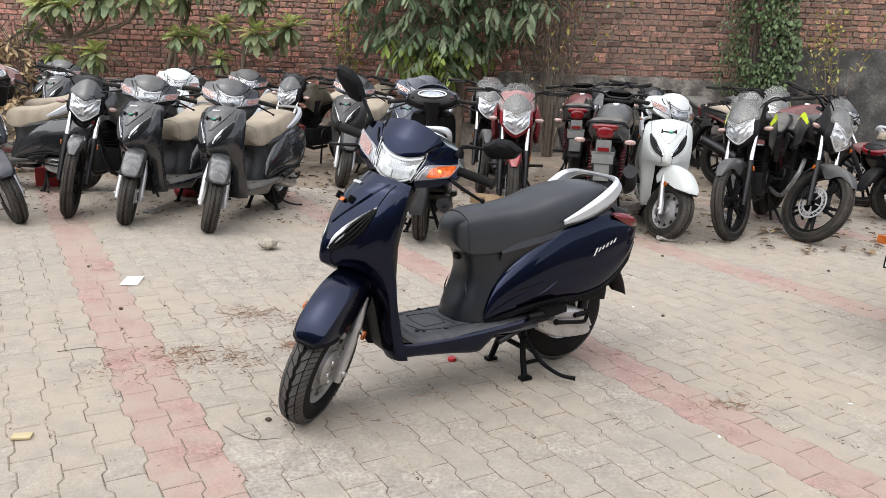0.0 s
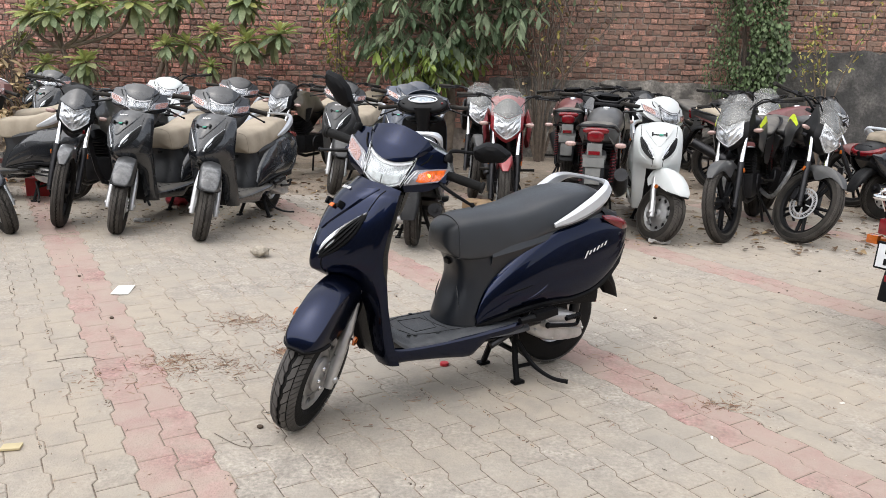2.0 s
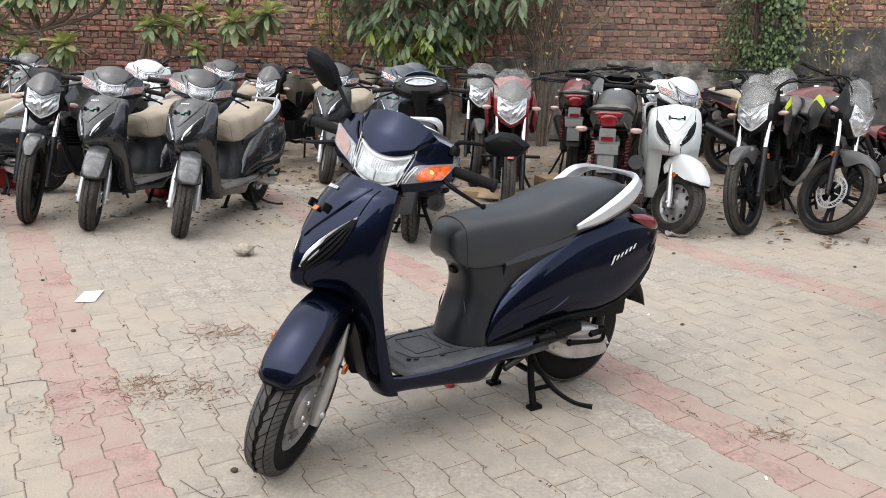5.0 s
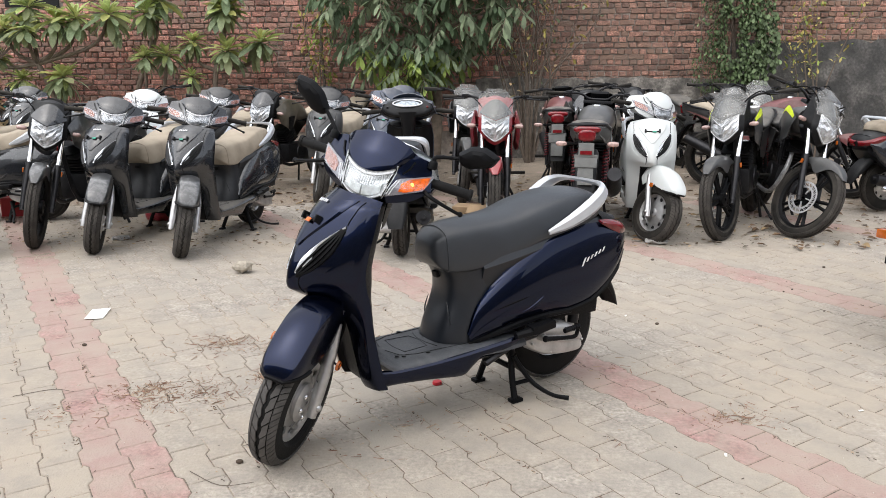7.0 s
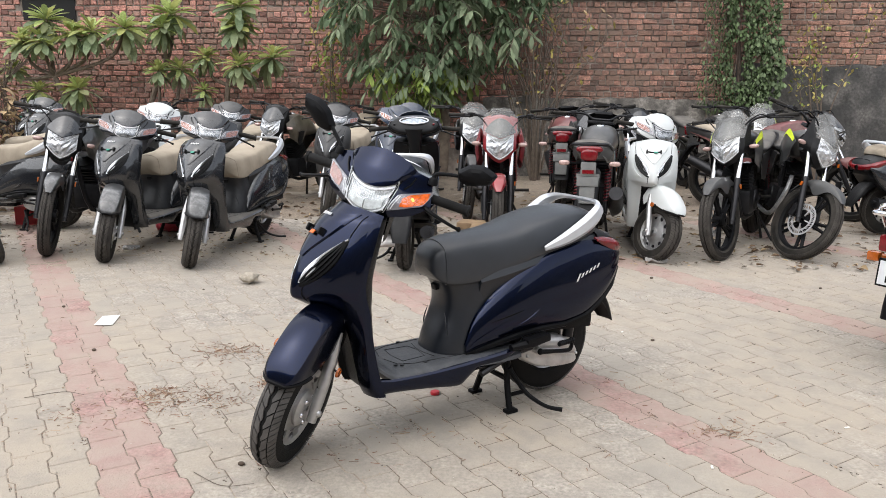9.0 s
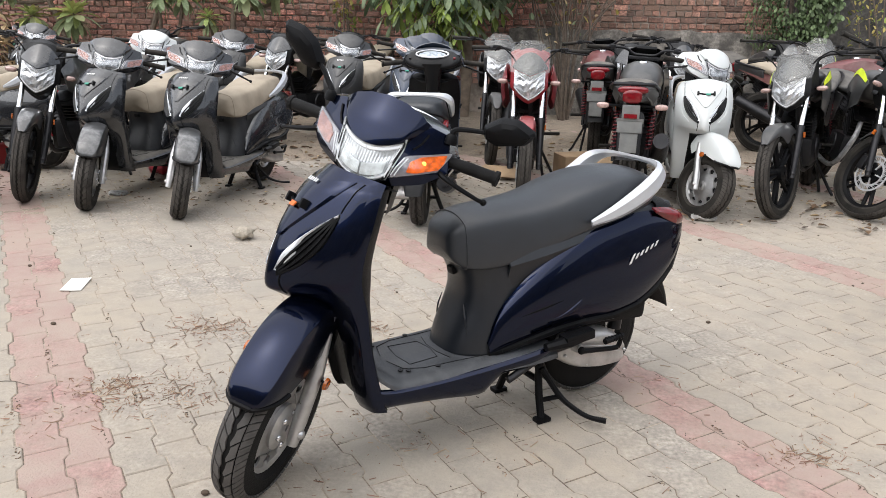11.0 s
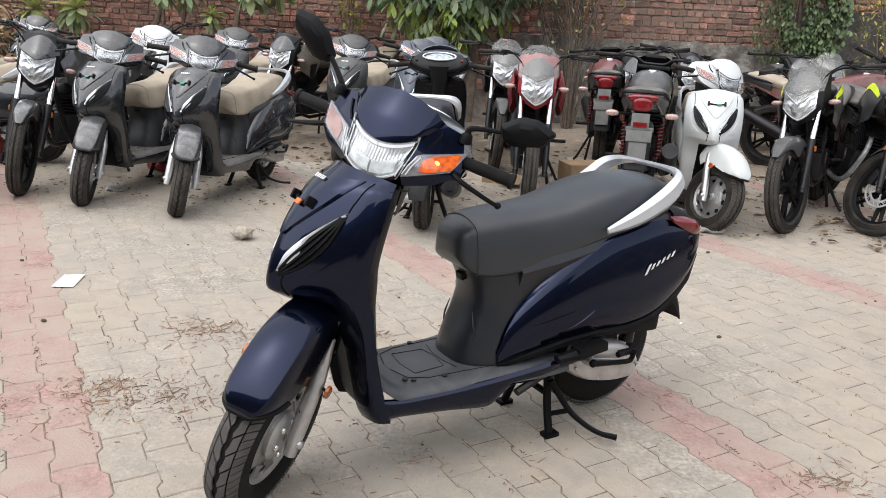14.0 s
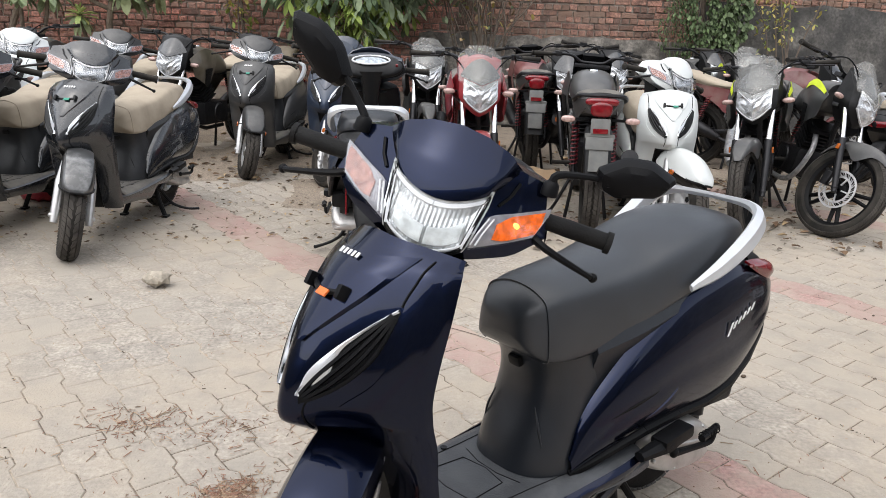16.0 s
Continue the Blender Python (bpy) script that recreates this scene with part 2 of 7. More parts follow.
BASED = mat("dusty_base_plastic", (0.014, 0.015, 0.017), 0.40, 0, 0.25, 10, 0.1, 400, spec=0.4, dust=0.42, dust_scale=13, dust_color=(0.165, 0.17, 0.175), dlo=0.46, dhi=0.74, dust_toplight=0.28)
OLIVE = mat("olive_brown_paint", (0.045, 0.037, 0.022), 0.4, 0.2, 0.25, 6, coat=0.4, dust=0.3, dust_scale=5)
DARKSEAT = mat("dusty_dark_seat", (0.03, 0.031, 0.033), 0.6, 0, 0.2, 6, 0.12, 300, dust=0.7, dust_scale=4, dust_color=(0.25, 0.23, 0.2), dust_toplight=0.15)
DUSTFLOOR = mat("dusty_floor", (0.10, 0.096, 0.088), 0.85, 0, 0.3, 9, 0.2, 200, dust=0.5, dust_scale=6, dust_color=(0.24, 0.22, 0.19))
NEON = mat("neon_yellow_decal", (0.62, 0.75, 0.03), 0.45, 0, 0.1, 20)
WRAP = glass("plastic_wrap", (0.95, 0.95, 0.93), 0.10, 0.86)
GREENTAG = mat("green_tape", (0.02, 0.25, 0.17), 0.4, 0, 0.1)
ORANGETAG = mat("orange_label", (0.75, 0.16, 0.03), 0.5, 0, 0.1)
WHITEINK = mat("white_lettering", (0.8, 0.8, 0.8), 0.35, 0.3, 0.03)
NAVYD = mat("dusty_navy_paint", (0.006, 0.009, 0.022), 0.35, 0.3, 0.2, 6, coat=0.8, coat_rough=0.08, dust=0.6, dust_scale=9, dust_color=(0.22, 0.215, 0.205), dlo=0.40, dhi=0.74, dust_toplight=0.12)
PLATEW = mat("plate_white", (0.66, 0.68, 0.70), 0.4, 0, 0.06, 20)
MIRROR = mat("mirror_glass", (0.8, 0.82, 0.85), 0.03, 1.0, 0.01)
BULB = mat("glowing_bulb", (0.8, 0.4, 0.05), 0.3, 0, 0.05, emit=(1.0, 0.50, 0.06), power=1.6)
DIAL = mat("dial_face", (0.30, 0.35, 0.40), 0.25, 0.2, 0.5, 60, coat=1.0)


# ---------------------------------------------------------------- geometry helpers
def cr(P, k, closed=False):
    """Smooth curve through the points, k steps a span (first axis)."""
    P = np.asarray(P, float)
    n = len(P)
    if n < 3 and not closed:
        t = np.linspace(0, 1, k * (n - 1) + 1)
        return np.stack([P[0] + (P[-1] - P[0]) * a for a in t])
    spans = n if closed else n - 1
    res = []
    for i in range(spans):
        p1, p2 = P[i % n], P[(i + 1) % n]
        p0 = P[(i - 1) % n] if closed or i > 0 else 2 * p1 - p2
        p3 = P[(i + 2) % n] if closed or i + 2 < n else 2 * p2 - p1
        for j in range(k):
            t = j / k
            res.append(0.5 * (2 * p1 + (p2 - p0) * t + (2 * p0 - 5 * p1 + 4 * p2 - p3) * t * t
                              + (3 * p1 - p0 - 3 * p2 + p3) * t ** 3))
    if not closed:
        res.append(P[-1])
    return np.array(res)


def cr2(G, ku, kv, cu=False, cv=False):
    G = cr(np.asarray(G, float), ku, cu)
    return np.swapaxes(cr(np.swapaxes(G, 0, 1), kv, cv), 0, 1)


class Geo:
    def __init__(self):
        self.v, self.f, self.m = [], [], []

    def add(self, verts, faces, m=0):
        b = len(self.v)
        self.v.extend([tuple(float(c) for c in p) for p in verts])
        self.f.extend([tuple(b + i for i in f) for f in faces])
        self.m.extend([m] * len(faces))
        return self

    def grid(self, G, cu=False, cv=False, m=0, cap=False, flip=False):
        G = np.asarray(G, float)
        a, b = G.shape[:2]
        fs = []
        for i in range(a if cu else a - 1):
            for j in range(b if cv else b - 1):
                q = (i * b + j, ((i + 1) % a) * b + j, ((i + 1) % a) * b + (j + 1) % b, i * b + (j + 1) % b)
                fs.append(q[::-1] if flip else q)
        if cap:
            fs.append(tuple(range(b)) if not flip else tuple(range(b))[::-1])
            last = tuple((a - 1) * b + j for j in range(b))
            fs.append(last[::-1] if not flip else last)
        return self.add(G.reshape(-1, 3), fs, m)

    def sheet(self, G, t, m=0):
        """A grid with thickness t along its normals."""
        G = np.asarray(G, float)
        du, dv = np.gradient(G, axis=0), np.gradient(G, axis=1)
        n = np.cross(du, dv)
        n /= np.maximum(np.linalg.norm(n, axis=2, keepdims=True), 1e-9)
        H = G - n * t
        a, b = G.shape[:2]
        base = a * b
        fs = []
        for i in range(a - 1):
            for j in range(b - 1):
                q = (i * b + j, (i + 1) * b + j, (i + 1) * b + j + 1, i * b + j + 1)
                fs.append(q)
                fs.append(tuple(base + k for k in q[::-1]))
        rim = [i * b for i in range(a)] + [(a - 1) * b + j for j in range(1, b)] \
            + [i * b + b - 1 for i in range(a - 2, -1, -1)] + [j for j in range(b - 2, 0, -1)]
        for k in range(len(rim)):
            p, q = rim[k], rim[(k + 1) % len(rim)]
            fs.append((q, p, base + p, base + q))
        return self.add(np.concatenate([G.reshape(-1, 3), H.reshape(-1, 3)]), fs, m)

    def tube(self, path, r, n=8, m=0, closed=False, sx=1.0, k=0, up=(0, 0, 1)):
        P = np.asarray(path, float)
        if k:
            R = cr(np.asarray(r, float).reshape(-1, 1), k)[:, 0] if np.ndim(r) else r
            P, r = cr(P, k, closed), R
        N = len(P)
        r = np.full(N, r) if np.ndim(r) == 0 else np.asarray(r, float)
        T = np.gradient(P, axis=0) if not closed else np.roll(P, -1, 0) - np.roll(P, 1, 0)
        T /= np.maximum(np.linalg.norm(T, axis=1, keepdims=True), 1e-9)
        up = np.array(up, float)
        if abs(T[0] @ up) > 0.95:
            up = np.array([1.0, 0, 0])
        u = up - (up @ T[0]) * T[0]
        rings = []
        for i in range(N):
            u = u - (u @ T[i]) * T[i]
            u /= max(np.linalg.norm(u), 1e-9)
            w = np.cross(T[i], u)
            a = np.linspace(0, 2 * np.pi, n, endpoint=False) + np.pi / n
            rings.append(P[i] + r[i] * (np.outer(np.cos(a) * sx, w) + np.outer(np.sin(a), u)))
        return self.grid(np.array(rings), cu=closed, cv=True, m=m, cap=not closed, flip=True)

    def lathe(self, prof, c, n=32, m=0, closed=True, axis="y"):
        """Profile (r, h) turned about an axis through c."""
        a = np.linspace(0, 2 * np.pi, n, endpoint=False)
        rings = []
        for t in a:
            row = []
            for r, h in prof:
                s, q = r * math.cos(t), r * math.sin(t)
                row.append((c[0] + s, c[1] + h, c[2] + q) if axis == "y" else
                           (c[0] + s, c[1] + q, c[2] + h) if axis == "z" else (c[0] + h, c[1] + s, c[2] + q))
            rings.append(row)
        return self.grid(rings, cu=True, cv=closed, m=m, flip=(axis == "y"))

    def box(self, c, s, bev=0.006, m=0, rot=None):
        hx, hy, hz = s[0] / 2, s[1] / 2, s[2] / 2
        b = min(bev, hx * 0.8, hy * 0.8, hz * 0.8)
        bm = bmesh.new()
        bmesh.ops.create_cube(bm, size=1.0)
        for v in bm.verts:
            v.co = Vector((v.co.x * 2 * hx, v.co.y * 2 * hy, v.co.z * 2 * hz))
        if b > 0:
            bmesh.ops.bevel(bm, geom=bm.edges[:], offset=b, segments=2, profile=0.7, affect="EDGES")
        R = Euler([radians(a) for a in rot]).to_matrix() if rot else Matrix.Identity(3)
        bm.verts.index_update()
        vs = [R @ v.co + Vector(c) for v in bm.verts]
        fs = [[v.index for v in f.verts] for f in bm.faces]
        bm.free()
        return self.add(vs, fs, m)

    def blob(self, c, s, n=12, m=0, p=2.0):
        rings = []
        for i in range(n + 1):
            a = -math.pi / 2 + math.pi * i / n
            ca, sa = max(math.cos(a), 1e-3), math.sin(a)
            row = []
            for j in range(2 * n):
                b = math.pi * j / n
                x, y = math.cos(b), math.sin(b)
                f = lambda q: math.copysign(abs(q) ** (2 / p), q)
                row.append((c[0] + s[0] * f(ca) * f(x), c[1] + s[1] * f(ca) * f(y), c[2] + s[2] * f(sa)))
            rings.append(row)
        return self.grid(rings, cv=True, m=m, cap=True, flip=True)

    def moved(self, M):
        self.v = [tuple(M @ Vector(p)) for p in self.v]
        return self

    def mesh(self, name, mats, angle=38):
        me = bpy.data.meshes.new(name)
        me.from_pydata(self.v, [], self.f)
        for mm in (mats if isinstance(mats, (list, tuple)) else [mats]):
            me.materials.append(mm)
        me.polygons.foreach_set("material_index", self.m)
        if angle:
            me.shade_smooth()
            me.set_sharp_from_angle(angle=radians(angle))
        me.validate()
        me.update()
        return me


def part(name, geo, mats, parent, label="", steer=None):
    ob = new(name, geo if isinstance(geo, bpy.types.Mesh) else geo.mesh(name, mats))
    ob.parent = parent
    if label:
        ob["label"] = label
    return ob


def thing(name, geo, mats, label, category, group="", kind="", m=None, angle=38):
    ob = new(name, geo.mesh(name, mats, angle))
    if m is not None:
        ob.matrix_basis = m
    return tagged(ob, label, category, group, kind)


# ---------------------------------------------------------------- wheels
def tyre(c, R, w, h):
    """Tyre about the y axis: outer radius R, width w, section height h."""
    g = Geo()
    prof = []
    for i in range(17):
        a = math.pi * i / 16
        y = -w / 2 * math.copysign(abs(math.cos(a)) ** 0.75, math.cos(a))
        r = R - h + h * math.sin(a) ** 0.62
        prof.append((r, y))
    prof += [(R - h - 0.012, w * 0.36), (R - h - 0.012, -w * 0.36)]
    g.lathe(prof, c, 48)
    return g


def tread(c, R, w, h, knobs, reach=0.92):
    """Tread blocks: a zigzag centre groove and slanted side grooves, some of them split."""
    g = Geo()
    knobs = int(knobs * 0.66)
    da = 2 * math.pi / knobs

    def at(u, a):
        rr = R - h + h * max(math.sin(math.acos(min(1.0, abs(u) ** (1 / 0.75)))), 1e-6) ** 0.62 + 0.0022
        return (c[0] + rr * math.cos(a), c[1] + u * w / 2, c[2] + rr * math.sin(a))

    for k in range(knobs):
        for side in (-1, 1):
            a0 = da * (k + (0.5 if side > 0 else 0))
            for us, e0, e1 in (((0.0, 0.30, 0.53), 0.0, 0.88), ((0.57, (0.57 + reach) / 2, reach), 0.0, 0.42), ((0.57, (0.57 + reach) / 2, reach), 0.50, 0.92)):
                rows = []
                for u in us:
                    row = []
                    for q in range(4 if us[0] == 0.0 else 3):
                        e = e0 + (e1 - e0) * q / (3 if us[0] == 0.0 else 2)
                        uu = u if u > 0 else (0.06 + 0.16 * abs(2 * ((e + 0.25) % 1.0) - 1))
                        row.append(at(side * uu, a0 + da * (e + 1.15 * uu)))
                    rows.append(row)
                g.sheet(rows if side < 0 else [r[::-1] for r in rows], 0.005)
    return g


def steel_rim(c, R, w, slots=10, y0=0.0):
    g = Geo()
    g.lathe([(R, -w / 2), (R - 0.012, -w / 2 + 0.004), (R - 0.03, -w / 4), (R - 0.03, w / 4), (R - 0.012, w / 2 - 0.004), (R, w / 2),
             (R + 0.004, w / 2 - 0.006), (R - 0.018, w / 5), (R - 0.018, -w / 5), (R + 0.004, -w / 2 + 0.006)], c, 40)
    for s in (-1, 1):
        ri, ro = R * 0.61, R - 0.026
        g.lathe([(0.02, s * (w * 0.38)), (ri * 0.7, s * w * 0.36), (ri, s * w * 0.25), (ri, s * w * 0.2), (0.02, s * w * 0.3)], c, 40)
        for k in range(slots):
            a = 2 * math.pi * (k + 0.5) / slots
            G = []
            for r, wd in ((ri - 0.002, 0.027), ((ri + ro) / 2, 0.015), (ro + 0.002, 0.030)):
                G.append([(c[0] + r * math.cos(a) - e * wd * math.sin(a), c[1] + s * w * 0.24, c[2] + r * math.sin(a) + e * wd * math.cos(a))
                          for e in ((-1, 0, 1) if s > 0 else (1, 0, -1))])
            g.sheet(cr2(G, 3, 2), 0.006)
    g.lathe([(0.012, -w * 0.55), (0.03, -w * 0.5), (0.034, -w * 0.3), (0.034, w * 0.3), (0.03, w * 0.5), (0.012, w * 0.55)], c, 20, closed=True)
    return g


def alloy_rim(c, R, w, spokes=5):
    g = Geo()
    g.lathe([(R, -w / 2), (R - 0.012, -w / 2 + 0.003), (R - 0.034, -w / 4), (R - 0.034, w / 4), (R - 0.012, w / 2 - 0.003), (R, w / 2),
             (R + 0.003, w / 2 - 0.006), (R - 0.02, w / 5), (R - 0.02, -w / 5), (R + 0.003, -w / 2 + 0.006)], c, 44)
    g.lathe([(0.012, -w * 0.7), (0.05, -w * 0.6), (0.05, w * 0.6), (0.012, w * 0.7)], c, 24)
    for k in range(spokes):
        for e in (-1, 1):
            a, b = 2 * math.pi * k / spokes + e * 0.17, 2 * math.pi * k / spokes + e * 0.13
            g.tube([(c[0] + 0.04 * math.cos(a), c[1], c[2] + 0.04 * math.sin(a)),
                    (c[0] + (R - 0.03) * math.cos(b), c[1], c[2] + (R - 0.03) * math.sin(b))], [0.016, 0.012], 6, up=(0, 1, 0))
    return g


def brake_disc(c, r, y):
    g = Geo()
    n = 36
    for k in range(n):
        a, b = 2 * math.pi * k / n, 2 * math.pi * (k + (0.72 if k % 2 else 1.0)) / n
        for r0, r1 in ((r * 0.62, r * 0.72), (r * 0.9, r)):
            a1 = 2 * math.pi * (k + 1) / n
            pts = [(c[0] + q * math.cos(t), y, c[2] + q * math.sin(t)) for q, t in ((r0, a), (r1, a), (r1, a1), (r0, a1))]
            g.add(pts + [(p[0], p[1] + 0.004, p[2]) for p in pts], [(0, 1, 2, 3), (7, 6, 5, 4), (0, 4, 5, 1), (2, 6, 7, 3)])
        t0, t1 = a + 0.25, b + 0.12
        pts = [(c[0] + q * math.cos(t), y, c[2] + q * math.sin(t)) for q, t in ((r * 0.7, a), (r * 0.91, t0), (r * 0.91, t1), (r * 0.7, b - 0.06))]
        g.add(pts + [(p[0], p[1] + 0.004, p[2]) for p in pts], [(0, 1, 2, 3), (7, 6, 5, 4), (0, 4, 5, 1), (1, 5, 6, 2), (2, 6, 7, 3), (3, 7, 4, 0)])
    for k in range(5):
        a = 2 * math.pi * k / 5
        g.tube([(c[0] + 0.03 * math.cos(a), y + 0.002, c[2] + 0.03 * math.sin(a)), (c[0] + r * 0.66 * math.cos(a), y + 0.002, c[2] + r * 0.66 * math.sin(a))], 0.006, 4)
    return g


def bars(n, w, h0, h1, slant, m, pitch=1.16):
    """A badge as n small plates in a row, centred; the first one is the tallest."""
    made = []
    step = w * pitch
    for k in range(n):
        h = h1 if k == 0 else h0 * (0.92 + 0.08 * (k % 2))
        x = (k - (n - 1) / 2) * step
        c = [(x - w / 2, -h / 2), (x + w / 2, -h / 2), (x + w / 2, h / 2), (x - w / 2, h / 2)]
        c = [(p + slant * q, q) for p, q in c]
        g = Geo().add([(p, q, 0.0) for p, q in c] + [(p, q, 0.0015) for p, q in c], [(4, 5, 6, 7), (0, 1, 5, 4), (1, 2, 6, 5), (2, 3, 7, 6), (3, 0, 4, 7)])
        made.append(g.moved(m))
    return made

# ---------------------------------------------------------------- vehicles: shared assembly
class Kit:
    """The parts of one kind of vehicle, built once and put together as often as wanted."""

    def __init__(self, foot, lean):
        self.parts, self.foot = [], Vector(foot)
        self.axis = Vector((-lean, 0, 1)).normalized()

    def add(self, name, geo, mats, steer=False, under=None, label="", angle=38, kind=""):
        self.parts.append((name, geo.mesh(name, mats, angle), steer, under, label, kind))
        return len(self.parts) - 1

    def put(self, name, m, steer=0.0, swap=(), without=(), relabel=()):
        root = new(name)
        root.empty_display_size = 0.1
        root.matrix_basis = m
        swap, relabel = dict(swap), dict(relabel)
        turn = Matrix.Translation(self.foot) @ Matrix.Rotation(radians(steer), 4, self.axis) @ Matrix.Translation(-self.foot)
        made = []
        for pname, me, st, under, label, kind in self.parts:
            if pname in without or (under is not None and made[under] is None):
                made.append(None)
                continue
            ob = new(pname, me)
            ob.parent = root if under is None else made[under]
            if st and under is None:
                ob.matrix_basis = turn
            if kind:
                ob["kind"] = kind
            lab = relabel.get(pname, label)
            if lab:
                ob["label"] = lab
            for i, slot in enumerate(ob.material_slots):
                if slot.material in swap:
                    other = swap[slot.material]
                    slot.link = "OBJECT"
                    slot.material = other
            made.append(ob)
        return root


ROUND = ((-1, 1), (-0.97, 0.6), (-0.88, 0.3), (-0.75, 0.11), (-0.68, 0.06), (-0.35, 0.01), (0, 0))
CREASED = ((-1, 1), (-0.985, 0.66), (-0.945, 0.40), (-0.87, 0.22), (-0.79, 0.125), (-0.74, 0.088), (-0.38, 0.022), (0, 0))


def arch(path, widths, drop, centre, k=4, prof=ROUND):
    """A mudguard: a curved shell along a path in the x-z plane over a wheel."""
    P = np.array(path, float)
    G = []
    for (x, z), w, d in zip(P, widths, drop):
        v = np.array([centre[0] - x, centre[1] - z])
        v = v / np.linalg.norm(v)
        row = []
        for u, q in (*prof, *[(-a, b) for a, b in prof[-2::-1]]):
            row.append((x + v[0] * d * q, u * w, z + v[1] * d * q))
        G.append(row)
    return cr2(G, k, 2)


# ---------------------------------------------------------------- scooter
def face_x(y, z):
    """Front of the handlebar cowl."""
    zs, xs = (0.80, 0.83, 0.85, 0.875, 0.90, 0.93, 0.956, 0.985, 1.0, 1.03, 1.06), (0.82, 0.878, 0.897, 0.903, 0.897, 0.876, 0.860, 0.845, 0.836, 0.815, 0.79)
    a = min(abs(y), 0.092)
    return float(np.interp(z, zs, xs)) - 2.9 * a * a - 0.56 * (abs(y) - a) - 0.15 * max(abs(y) - 0.14, 0)


def cowl_panel(lo, hi, y0, y1, off, nu=16, nv=8):
    G = []
    for i in range(nu + 1):
        y = y0 + (y1 - y0) * i / nu
        G.append([(face_x(y, z) + off, y, z) for z in np.linspace(lo(y), hi(y), nv + 1)])
    return np.array(G)


